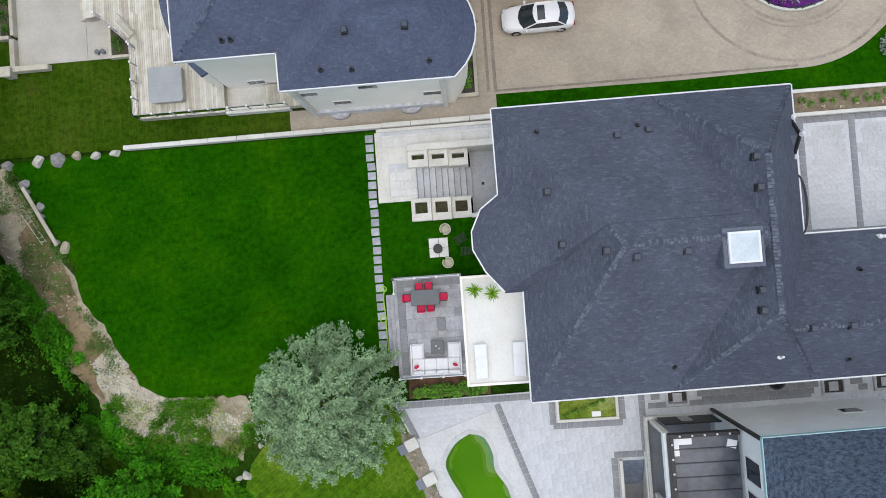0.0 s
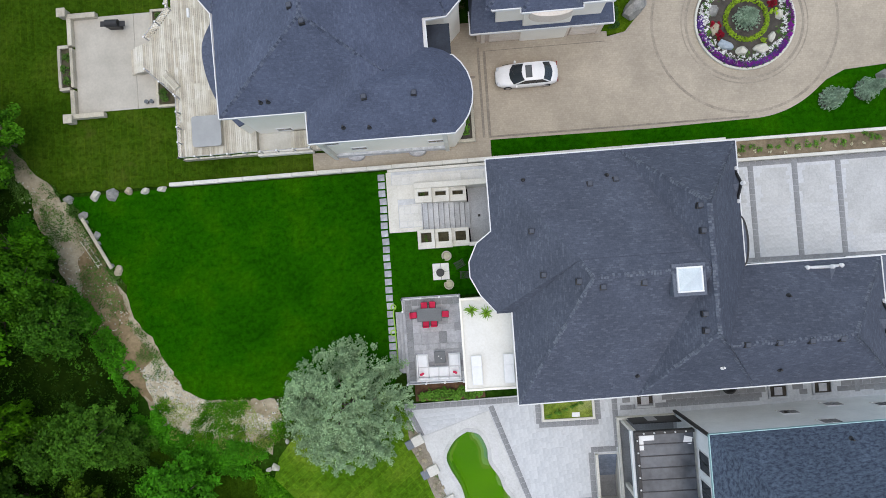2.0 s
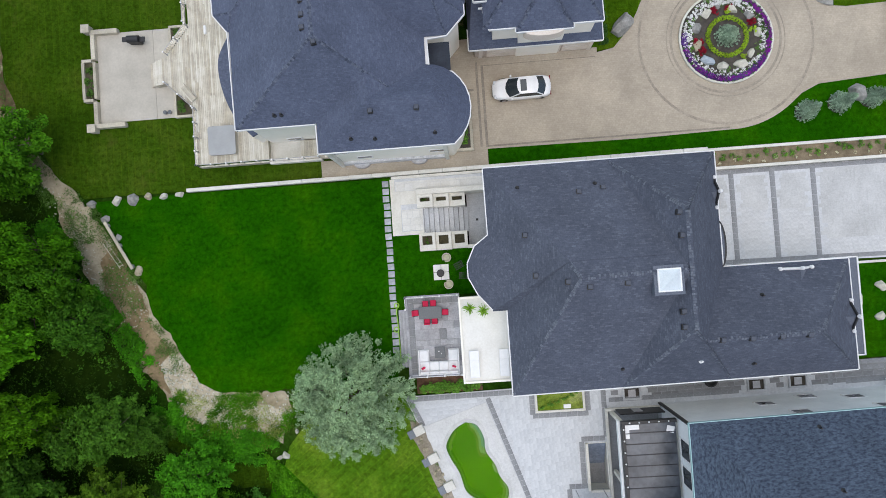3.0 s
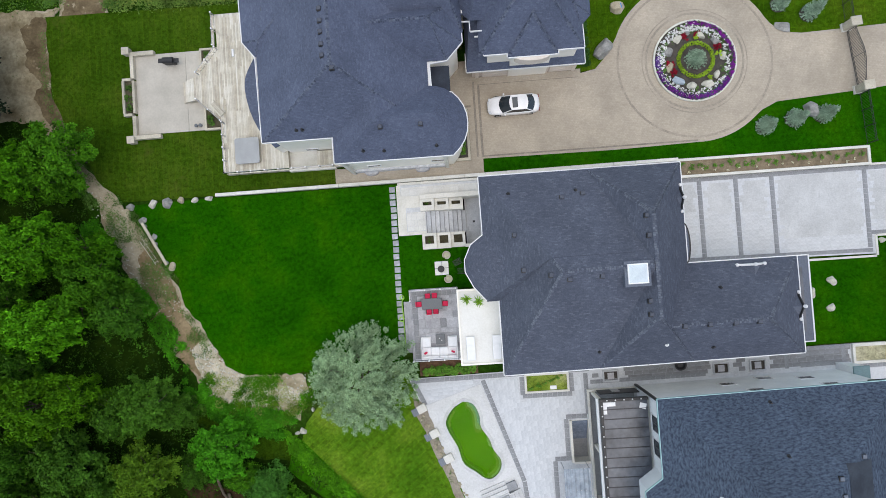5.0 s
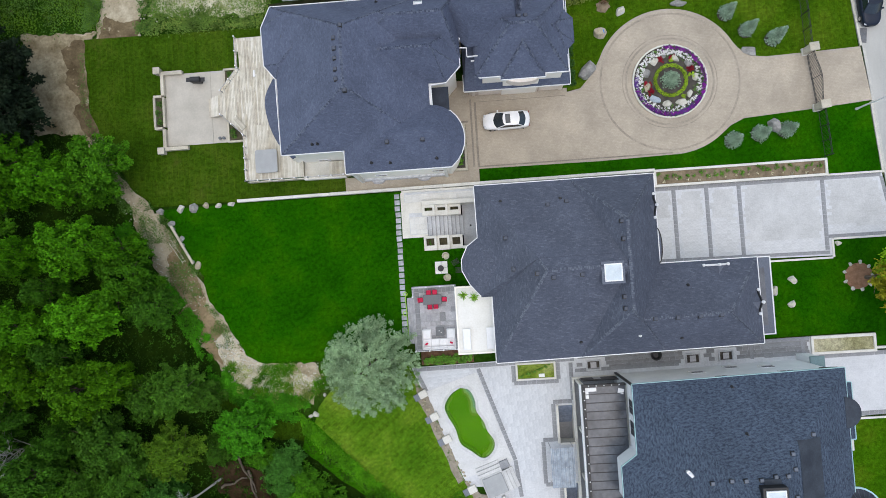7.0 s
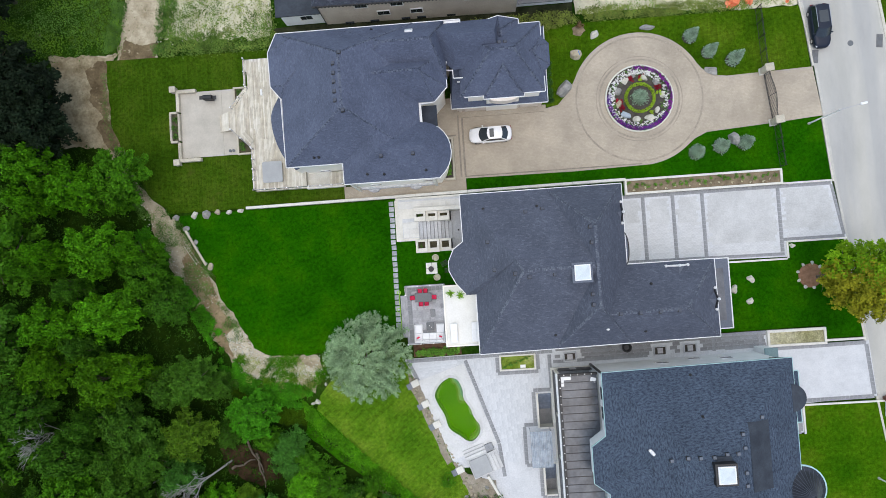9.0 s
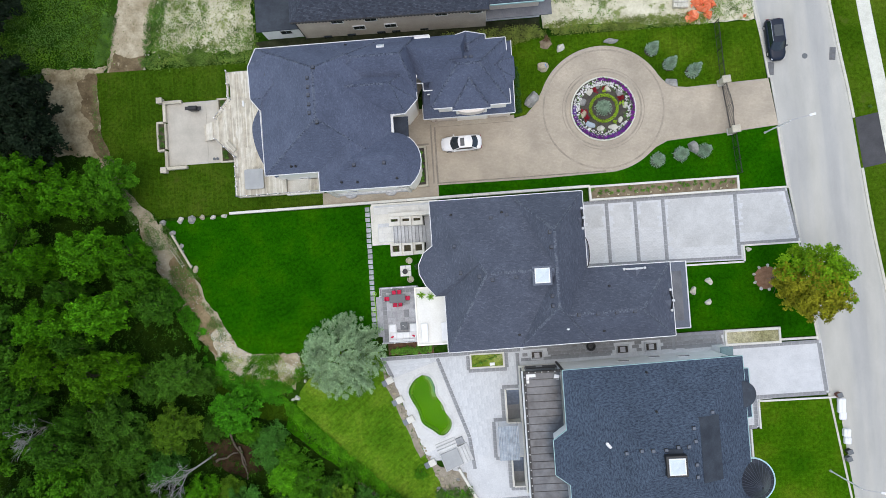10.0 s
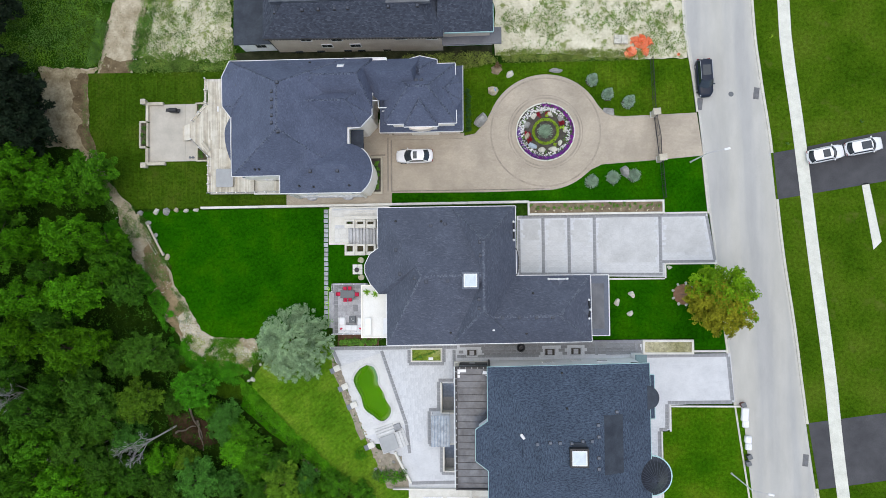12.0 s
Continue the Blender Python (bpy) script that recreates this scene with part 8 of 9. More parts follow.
setting("trim", G().box(35.55, -8.85, -0.05, 35.75, -7.0, 0.12, 0.02), M["stone"], "pale edge of the paver driveway", "kerb")
setting("trim", G().box(28.0, -9.0, -0.05, 35.55, -8.8, 0.12, 0.02), M["stone"], "pale edge of the paver driveway", "kerb")
setting("trim", G().box(35.75, -7.12, -0.05, 42.1, -6.92, 0.12, 0.02), M["stone"], "pale edge of the paver driveway", "kerb")


M["blue_vinyl"] = plain("bright_blue_vinyl", (0.01, 0.2, 0.62), 0.35)
w = thing("boundary_wall", "low pale wall at the south edge of the yard", "wall")
part("wall", G().box(0.6, -35.75, -0.1, 12.8, -35.57, 0.5, 0.02), M["stone"], w)
slab("south_terrace", [(2.6, -35.8), (14.2, -35.8), (14.2, -45), (2.6, -45)], 0.03, M["stone"], "pale terrace beyond the yard wall", "terrace")
for x0, x1 in ((4.5, 7.0), (7.6, 10.3), (10.9, 13.9)):
    t = thing("blue_cover", "bright blue vinyl cover on the neighbouring terrace", "cover", group="blue covers")
    part("sheet", G().box(x0, -43.0, 0.04, x1, -36.75, 0.16, 0.05), M["blue_vinyl"], t)
    part("hem", G().box(x0 - 0.05, -36.8, 0.03, x1 + 0.05, -36.7, 0.19, 0.02), M["trim"], t)
part("pier", G().box(10.45, -44.0, 0.0, 10.75, -35.0, 0.9, 0.02), M["stone"], w)


def side_alley():
    """Window wells and a hose reel in the paved alley between the houses."""
    for x, y in ((10.9, -18.3), (20.9, -18.2), (24.2, -18.1)):
        t = thing("window_well", "square concrete window well with a dark pit", "window well", pose(x, y, 0), group="window wells")
        for q in ((-0.75, -0.55, 0.75, -0.4), (-0.75, 0.4, 0.75, 0.55), (-0.75, -0.4, -0.6, 0.4), (0.6, -0.4, 0.75, 0.4)):
            part("rim", G().box(*q[:2], -0.05, *q[2:], 0.18, 0.02), M["step_stone"], t)
        part("pit", G().box(-0.6, -0.4, -0.02, 0.6, 0.4, 0.03), M["bed_soil"], t)
        part("grate", G().box(-0.3, -0.3, 0.1, 0.3, 0.3, 0.13, 0.01), M["well"], t)
    t = thing("fire_bowl", "round black iron bowl among dry branches", "fire bowl", pose(17.2, -17.6, 0))
    part("bowl", G().lathe([(0.0, 0.05), (0.3, 0.08), (0.5, 0.4), (0.46, 0.41), (0.28, 0.16), (0, 0.14)], n=22), M["black"], t, smooth=True)
    part("rim", G().lathe([(0.47, 0.38), (0.55, 0.4), (0.55, 0.44), (0.47, 0.43)], n=22), M["black"], t)
    b = thing("dry_branch", "dry brown twigs lying on the paving", "branches", pose(15.9, -17.5, 0.04))
    r = random.Random(5)
    for k in range(14):
        a = Vector((r.uniform(-0.8, 0.8), r.uniform(-0.4, 0.4), r.uniform(0, 0.2)))
        part("twig", G().tube(a, a + Vector((r.uniform(-0.5, 0.5), r.uniform(-0.4, 0.4), r.uniform(0, 0.15))), 0.015, 0.006, 5), M["bark"], b)


side_alley()


# ---- trees and undergrowth ----
def limbs(g, rng, base, top_z, R, hz, n=9, r0=0.22):
    """A tapered trunk that forks into limbs."""
    g.tube((0, 0, -0.3), (0.1, 0.05, base), r0 * 1.25, r0 * 0.8, 9)
    g.tube((0.1, 0.05, base), (0.0, 0.1, top_z), r0 * 0.8, r0 * 0.25, 8)
    for k in range(n):
        a = 2 * math.pi * (k + rng.random() * 0.5) / n
        z = base * 0.9 + (top_z - base) * 0.55 * rng.random()
        q = R * rng.uniform(0.5, 0.85)
        m = (q * 0.5 * math.cos(a), q * 0.5 * math.sin(a), z + hz * 0.25)
        e = (q * math.cos(a + 0.2), q * math.sin(a + 0.2), z + hz * rng.uniform(0.35, 0.6))
        g.tube((0.05, 0.05, z), m, r0 * 0.42, r0 * 0.28, 6, False).tube(m, e, r0 * 0.28, r0 * 0.08, 6, False)


def spray_tufts(rng, R, z0, z1, boughs, tufts, wide=0.26, start=0.3, droop=0.14, ragged=0.2):
    """Centres of leaf tufts on flat, drooping fans that radiate from the trunk in tiers."""
    C, O = [], []
    lean = rng.uniform(-0.12, 0.12, 2) * R
    for k in range(boughs):
        u = (k + rng.random()) / boughs
        a = k * 2.39996 + rng.normal(0, 0.25)
        reach = R * (1 - u ** 2.2) ** 0.6 * rng.uniform(0.92 - ragged, 0.92 + ragged) + 0.08 * R
        if u < 0.25 and ragged > 0.1:
            reach *= 0.7 + 1.2 * u
        zb = z0 + (z1 - z0) * (u * 0.92)
        s = start + (1 - start) * rng.random(tufts) ** 0.75
        half = wide * reach * (0.35 + np.sin(np.pi * np.clip(s * 0.8 + 0.12, 0, 1))) * (1.15 - s * 0.7)
        lat = rng.uniform(-1, 1, tufts)
        bend = rng.normal(0, 0.12) * reach * s * s
        along = reach * s
        side = lat * half + bend
        z = zb + 0.16 * reach * s - droop * R * s ** 2.5 - 0.3 * half * lat * lat + rng.normal(0, 0.03 * R, tufts) * 0.6
        C.append(np.stack([along * math.cos(a) - side * math.sin(a) + lean[0] * u, along * math.sin(a) + side * math.cos(a) + lean[1] * u, z], 1))
        out = np.stack([np.cos(a) * s * 0.7 - np.sin(a) * lat * 0.5, np.sin(a) * s * 0.7 + np.cos(a) * lat * 0.5, 0.5 + 0 * s], 1)
        O.append(out)
    return np.concatenate(C), np.concatenate(O)


def broad_tree(name, label, seed, R, H, mat, boughs=46, tufts=27, per=10, size=0.15, spread=0.15, low=0.3, wide=0.26, droop=0.14, start=0.3, ragged=0.2):
    rng = np.random.default_rng(seed)
    C, O = spray_tufts(rng, R, H * low, H * 0.93, boughs, tufts, wide, start, droop, ragged)
    t = thing(name, label, "tree")
    part("crown", quads("crown", leaves(rng, C, O, per, size, spread), mat), None, t)
    g = G()
    limbs(g, rng, H * 0.28, H * 0.8, R, H * 0.3, 9, 0.045 * R)
    part("trunk", g, M["bark"], t)
    return t


M["leaf_bright"] = leafy("bright_maple_leaves", (0.023, 0.12, 0.002), (0.088, 0.285, 0.005))
M["leaf_yellow"] = leafy("yellow_green_leaves", (0.03, 0.118, 0.002), (0.088, 0.24, 0.005))
M["leaf_mid"] = leafy("mid_green_leaves", (0.016, 0.083, 0.002), (0.066, 0.205, 0.006))
# undergrowth leaves, with the shade below the crowns put into their colour
M["leaf_shade"] = leafy("shade_darkened_leaves", (0.006, 0.024, 0.001), (0.026, 0.075, 0.003))
M["leaf_deep"] = leafy("deep_green_leaves", (0.013, 0.062, 0.003), (0.057, 0.17, 0.01))
M["leaf_olive"] = leafy("olive_leaves", (0.035, 0.11, 0.004), (0.125, 0.25, 0.014))
M["leaf_blue"] = leafy("blue_green_leaves", (0.02, 0.088, 0.008), (0.066, 0.2, 0.024))
M["leaf_silver"] = leafy("silvery_green_leaves", (0.09, 0.18, 0.075), (0.34, 0.48, 0.26))
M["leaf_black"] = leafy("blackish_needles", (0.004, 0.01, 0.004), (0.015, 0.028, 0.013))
# woodland soil darkened in colour for the black shade between trees
M["humus"] = surf("shade_darkened_humus", (0.007, 0.02, 0.002), (0.02, 0.045, 0.005), 0.6, 5, 0.95, relief=0.05, spec=0.0)
M["litter"] = surf("reddish_leaf_litter", (0.02, 0.014, 0.008), (0.07, 0.045, 0.026), 0.8, 8, 0.95, relief=0.05, spec=0.0)
M["leaf_maple"] = leafy("yellow_green_maple_leaves", (0.055, 0.16, 0.003), (0.17, 0.32, 0.008))
M["leaf_gold"] = leafy("turning_maple_leaves", (0.13, 0.165, 0.004), (0.33, 0.32, 0.02))

KINDS = {
    "bright": ("leaf_bright", "bright green broadleaf tree at the edge of the wood"),
    "vivid": ("leaf_vivid", "vivid green young tree beside the grass trail"),
    "yellow": ("leaf_yellow", "yellow-green maple with spreading boughs in the wood"),
    "mid": ("leaf_mid", "green broadleaf tree in dense wood"),
    "dim": ("leaf_dim", "dull green thin-leaved tree in the wood"),
    "dark": ("leaf_deep", "dark green broadleaf tree in dense wood"),
    "olive": ("leaf_olive", "olive green small tree beside the clearing"),
    "blue": ("leaf_blue", "blue-green bushy tree near the lawn"),
    "black": ("leaf_black", "very dark dense tree beside the bare track"),
}
M["leaf_vivid"] = leafy("vivid_green_leaves", (0.02, 0.13, 0.003), (0.075, 0.31, 0.008))
M["leaf_dim"] = leafy("dull_green_leaves", (0.015, 0.062, 0.003), (0.062, 0.165, 0.012))
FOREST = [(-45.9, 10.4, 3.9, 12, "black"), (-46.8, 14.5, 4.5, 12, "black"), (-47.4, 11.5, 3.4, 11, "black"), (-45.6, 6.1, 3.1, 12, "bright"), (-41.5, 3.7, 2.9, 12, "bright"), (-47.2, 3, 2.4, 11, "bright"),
          (-37.5, 5.2, 3.4, 9, "mid"), (-39, 3.1, 2.4, 8, "mid"), (-39.5, -2.9, 3.5, 11, "bright"), (-35.7, -3.4, 2.3, 10, "bright"), (-34.8, -6, 3.1, 9, "mid"), (-45.5, -3.4, 2, 11, "bright"), (-47.1, -4.4, 2, 11, "mid"),
          (-38.8, -10.2, 3.5, 11, "bright"), (-45.1, -10.8, 3.2, 11.5, "bright"), (-36.3, -8.4, 2.5, 9, "mid"), (-33.1, -9.3, 2.8, 7.5, "dark"), (-43.3, -7.2, 2.1, 9, "dark"), (-39.5, -17, 3.3, 11.5, "yellow"),
          (-37.1, -16.8, 2.3, 9.5, "yellow"), (-45.6, -15.9, 2.8, 11.5, "yellow"), (-31.2, -17.9, 3.2, 6.5, "dim"), (-34.2, -18.8, 2.4, 6.5, "dim"), (-28.9, -19, 2, 4.5, "dim"), (-31.2, -23.9, 2.9, 7.5, "olive"),
          (-38.1, -22.8, 3.6, 8.5, "dim"), (-36.3, -26.1, 2.8, 7.5, "dim"), (-40.5, -26.1, 2.5, 8, "dim"), (-44.8, -25.1, 3.3, 10, "dark"), (-42.7, -22.1, 2.3, 9, "dark"), (-44.3, -29.2, 3.4, 10, "mid"),
          (-39.7, -29.9, 3.1, 8, "dim"), (-45.4, -33.8, 3.1, 10, "mid"), (-40.7, -33.9, 3.4, 9, "bright"), (-36.1, -32, 2.9, 8, "dim"), (-35.7, -35.5, 3, 8, "mid"), (-33.4, -28.7, 2.5, 6.5, "blue"),
          (-29.3, -31.6, 2.1, 5.5, "bright"), (-32.6, -33.6, 2.8, 6.5, "dark"), (-28.3, -35.1, 2.7, 6, "dim"), (-24.7, -22.4, 3, 5.5, "vivid"), (-27.9, -24.4, 1.6, 4, "dim"), (-23.4, -25.2, 1.7, 4, "mid"),
          (-21.0, -26.4, 2.4, 4.5, "blue"), (-18.8, -28.3, 2.0, 4, "mid"), (-20.9, -28, 2, 4, "blue"), (-19.6, -30.5, 2.6, 4.5, "bright"), (-16.8, -30.9, 2.3, 4, "mid"), (-13.9, -32.6, 2.2, 4, "dark"),
          (-17.5, -32.5, 2.3, 4.5, "mid"), (-24, -34.2, 3.2, 6, "blue"), (-26, -31.9, 1.8, 4, "olive"), (-20.2, -34.9, 2.5, 5, "blue"), (-13, -34.6, 3.1, 5, "olive"), (-10.4, -34.4, 2.2, 4, "blue"), (-12.0, -31.3, 1.3, 3, "mid"),
          (-16.2, -35.8, 2.3, 5, "dark"), (-6.8, -34.8, 2.1, 3.5, "mid"), (-9.9, -36, 2, 4, "mid"), (-3.3, -36.1, 1.6, 2.5, "mid"), (-50.5, -3, 5, 11, "mid"), (-52, 7, 5, 11, "dark"), (-51.5, 18, 5, 11, "black"),
          (-52.5, -12.5, 5.2, 12, "dark"), (-53, -24, 5.4, 12, "mid"), (-52, -34, 5.2, 11, "dark"), (-51.6, 27.5, 5.0, 11, "black"), (-60.5, 12, 5.6, 12, "dark"), (-61, -6, 5.6, 12, "mid"), (-61, -20, 5.6, 12, "dark"),
          (-24, -44, 5, 9, "mid"), (-38, -44, 5.2, 10, "dark"), (-11, -43, 4.6, 7, "mid"), (-47, -42, 5, 10, "mid"), (-42.5, -13.5, 2.6, 9, "dark"), (-48.8, -20, 3.4, 11, "dark"), (-30, -39.5, 3.4, 7, "dark"),
          (-20, -39, 3, 6, "mid"), (-35.5, -39.5, 3, 8, "dim")]
made = {}
for i, (x, y, R, H, kind) in enumerate(FOREST):
    small = R < 2.7
    key = (kind, small, i % 2)
    if key not in made:
        mat, label = KINDS[kind]
        shape = (30, 24, 11, 0.21, 0.24, 0.12, 0.34, 0.16, 0.2) if small else (44, 27, 10, 0.18, 0.16, 0.3, 0.24)
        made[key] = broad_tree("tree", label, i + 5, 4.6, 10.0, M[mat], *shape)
        tagged(made[key], group="wood trees")
        made[key].scale = (R / 4.6, R / 4.6, H / 10.0)
        made[key].location = (x, y, -0.1)
    else:
        ob = copy_thing(made[key], pose(x, y, -0.1, 0, 0, 77 * i))
        k = 0.14 * math.sin(i * 2.3)
        ob.scale = (R / 4.6 * (1 + k), R / 4.6 * (1 - k), H / 10.0)

# silvery tree between the lawns
big = broad_tree("garden_tree", "large round silvery green tree between the lawns", 71, 4.75, 8.6, M["leaf_silver"], 210, 14, 16, 0.08, 0.1, 0.14, 0.12, 0.08, 0.35, 0.07)
big.location, big.scale = (-11.3, -16.75, -0.05), (1.03, 1.03, 1.0)


def street_maple():
    rng = np.random.default_rng(9)
    t = thing("maple_tree", "street maple with green leaves turning gold", "tree", pose(38.6, -11.1, 0))
    C, O = spray_tufts(rng, 4.4, 3.4, 9.6, 90, 30, 0.2, 0.25, 0.12, 0.11)
    C[:, 0] += 1.9
    C[:, 1] -= 0.3
    V = leaves(rng, C, O, 9, 0.15, 0.14)
    gold = (C[:, 1] + 0.5 * (C[:, 0] - 1.9) + rng.normal(0, 1.1, len(C))) < -0.2
    k = np.repeat(gold, 9 * 4)
    part("green_crown", quads("green_crown", V[~k], M["leaf_maple"]), None, t)
    part("golden_crown", quads("golden_crown", V[k], M["leaf_gold"]), None, t, "leaves turning gold")
    g = G()
    limbs(g, rng, 2.4, 7.5, 3.6, 2.6, 9, 0.16)
    part("trunk", g, M["bark"], t)


street_maple()


def dead_tree(x, y, h, seed, label, lean=(0.15, 0.1, 1), rad=0.13):
    t = thing("dead_tree", label, "tree", pose(x, y, 0), group="dead trees")
    r = random.Random(seed)

    def grow(g, p, d, L, rad, depth):
        q = p + d * L
        g.tube(p, q, rad, rad * 0.6, 5, False)
        if depth:
            for k in range(3):
                e = (d + Vector((r.uniform(-0.8, 0.8), r.uniform(-0.8, 0.8), r.uniform(-0.2, 0.4)))).normalized()
                grow(g, p.lerp(q, r.uniform(0.4, 1)), e, L * r.uniform(0.55, 0.8), max(0.012, rad * 0.55), depth - 1)
    d = Vector(lean).normalized()
    top = d * h * 0.5
    part("trunk", G().tube((0, 0, -0.2), top, rad, rad * 0.6, 7, False), M["dead_wood"], t)
    for k in range(5):
        g = G()
        e = (d + Vector((r.uniform(-0.7, 0.7), r.uniform(-0.7, 0.7), r.uniform(-0.1, 0.3)))).normalized()
        grow(g, top * (0.55 + 0.11 * k), e, h * 0.22, rad * 0.5, 4)
        part("branch", g, M["dead_wood"], t)


M["dead_wood"] = surf("bleached_dead_wood", (0.24, 0.24, 0.23), (0.4, 0.395, 0.38), 3, 14, 0.9)
dead_tree(-28.2, -27.8, 9.0, 3, "bleached dead tree leaning across the clearing", (-0.75, -0.45, 0.75))
dead_tree(-45.4, -23.2, 9.5, 8, "bare grey dead tree in the wood", (-0.4, 0.1, 1))
dead_tree(-36.0, -29.2, 9.5, 12, "thin fallen dead tree among the bushes", (-0.85, -0.35, 0.7), 0.09)
for x, y, a, n in ((-25.6, -27.0, -62, 5.2), (-24.8, -29.0, -75, 4.0), (-26.8, -28.2, 20, 3.0)):
    rings = [[(n * (k / 6 - 0.5), 0.12 * math.sin(k * 1.7) + (0.16 - 0.015 * k) * math.cos(q * 0.785), 0.25 + 0.04 * k + (0.16 - 0.015 * k) * math.sin(q * 0.785)) for q in range(8)] for k in range(7)]
    g = G()
    for p, q in zip(rings, rings[1:]):
        for k in range(8):
            g.face([p[k], p[(k + 1) % 8], q[(k + 1) % 8], q[k]])
    g.face(rings[0])
    g.face(rings[-1][::-1])
    tagged(part("fallen_log", g, M["bark"], m=pose(x, y, 0, 0, 0, a), weld=True), "rotten brown log lying on leaf litter", "log", group="fallen logs")


def ground_cover(name, label, poly, n, size, height, mat, seed, keep=None, per=7, spread=0.16):
    """Weeds and low bushes, far too many to count, as one object."""
    rng = np.random.default_rng(seed)
    xs, ys = [p[0] for p in poly], [p[1] for p in poly]
    C = []
    while len(C) < n:
        x, y = rng.uniform(min(xs), max(xs)), rng.uniform(min(ys), max(ys))
        if inside((x, y), poly):
            k = noise.noise((x * 0.3, y * 0.3, seed)) + 0.5 * noise.noise((x * 1.1, y * 1.1, seed))
            if k > (keep if keep is not None else -9):
                C.append((x, y, -0.1 + height * rng.random() ** 1.5 * (0.5 + 0.7 * max(0, k + 0.4))))
    C = np.array(C)
    O = np.tile(np.array([0, 0, 1.0]), (len(C), 1))
    ob = part(name, quads(name, leaves(rng, C, O, per, size, spread, 0.4), mat))
    return tagged(ob, label, "plants", kind="stuff")


M["trail"] = lawn("rank_green_grass", (0.018, 0.1, 0.002), (0.032, 0.145, 0.003), (0.06, 0.19, 0.006))
WOOD = [(-70, 24), (-47.5, 20.5), (-46.5, 9.7), (-42.0, 9.6), (-38.8, 3.4), (-37.6, 0.4), (-35.6, -4.6), (-31.9, -9.2), (-29.0, -13.5), (-29.5, -18.6), (-27.0, -20.6), (-24.0, -22.6), (-21.5, -24.0), (-18.8, -24.2), (-12.5, -29.2), (-8.0, -33.6), (-3.4, -38.5), (-3, -52), (-70, -52)]
# floor and undergrowth carry the wood's shade in their colours
slab("wood_floor", frayed(WOOD[:-2], 0.5, 0.4, 61, False) + [(-3, -52), (-70, -52)], -0.05, M["humus"], "humus below the trees, with tree shade in its colour", "ground", 0.3)
ground_cover("undergrowth", "tangled undergrowth below the trees, with shade in its colour", WOOD, 11000, 0.11, 1.5, M["leaf_shade"], 3)
ground_cover("undergrowth", "green tangled undergrowth below the trees", WOOD, 3800, 0.11, 1.8, M["leaf_deep"], 4, -0.05)
EDGE = [(-38.6, 3.3), (-37.2, 0.4), (-35.2, -4.4), (-31.4, -9.0), (-28.4, -13.4), (-26.4, -18.0), (-24.0, -19.4), (-21, -19.4), (-18.5, -20.6), (-20.0, -22.3), (-25.0, -20.8), (-28.4, -18.6), (-30.4, -13.6), (-33.0, -9.4), (-36.6, -4.8), (-38.8, 0.2), (-40.0, 3.2)]
ground_cover("edge_weeds", "bright green weeds along the track", EDGE, 5200, 0.1, 0.7, M["leaf_vivid"], 5, -0.1)
M["dry_weed"] = leafy("yellowish_weeds", (0.1, 0.16, 0.02), (0.26, 0.32, 0.07))
ROUGH = [(-27.0, -15.6), (-25.0, -16.4), (-16.2, -16.4), (-16.6, -18.9), (-19.5, -21.0), (-24.5, -20.0), (-27.0, -18.0)]
ground_cover("rough_weeds", "patchy yellowish weeds on bare soil beside the lawn", ROUGH, 1700, 0.055, 0.2, M["dry_weed"], 6, -0.1, 6, 0.14)
ground_cover("rough_weeds", "fresh green weeds on bare soil beside the lawn", ROUGH, 2600, 0.07, 0.35, M["leaf_bright"], 16, -0.05, 6, 0.13)
for k, (x, y, r) in enumerate(((-23.6, -19.0, 0.7), (-21.9, -19.6, 0.8), (-20.6, -18.9, 0.6), (-18.6, -19.5, 0.7), (-19.9, -20.4, 0.8), (-25.6, -18.8, 0.6))):
    bush("wild_shrub", "fluffy yellow-green wild shrub on rough soil", x, y, -0.05, r, 260, M["dry_weed"] if k % 2 else M["leaf_olive"], 1.1, group="wild shrubs", size=0.07)
slab("grass_trail", frayed([(-28.6, -17.2), (-26.5, -18.6), (-24.2, -20.6), (-21.0, -22.4), (-18.2, -22.6), (-18.4, -24.4), (-22.0, -24.4), (-25.5, -22.5), (-29.6, -18.8)], 0.4, 0.3, 51), -0.03, M["lawn_n"], "shady grass trail at the edge of the wood", "lawn")
slab("grass_trail", frayed([(-18.6, -22.4), (-17.6, -23.0), (-14.2, -26.4), (-10.6, -29.6), (-6.5, -33.9), (-8.6, -34.6), (-12.4, -31.0), (-16.4, -28.0), (-19.6, -25.2)], 0.4, 0.25, 54), -0.022, M["trail"], "saturated green grass beside the pale lawn", "lawn")
slab("leaf_litter", frayed([(-29.6, -26.4), (-26.6, -26.0), (-23.6, -27.6), (-22.6, -30.0), (-25.0, -31.0), (-28.6, -29.2)], 0.4, 0.3, 52), -0.03, M["litter"], "bare reddish brown earth below the trees", "ground")
PALE = [(-28.4, -13.4), (-26.4, -12.8), (-24.6, -15.6), (-21.8, -16.8), (-19.6, -17.4), (-17.2, -18.0), (-17.4, -19.0), (-20.2, -18.8), (-22.4, -19.6), (-24.8, -19.4), (-27.0, -17.2)]
slab("pale_stones", frayed(PALE, 0.3, 0.5, 53), -0.016, M["pale_dirt"], "pale crushed stone on the track", "path")


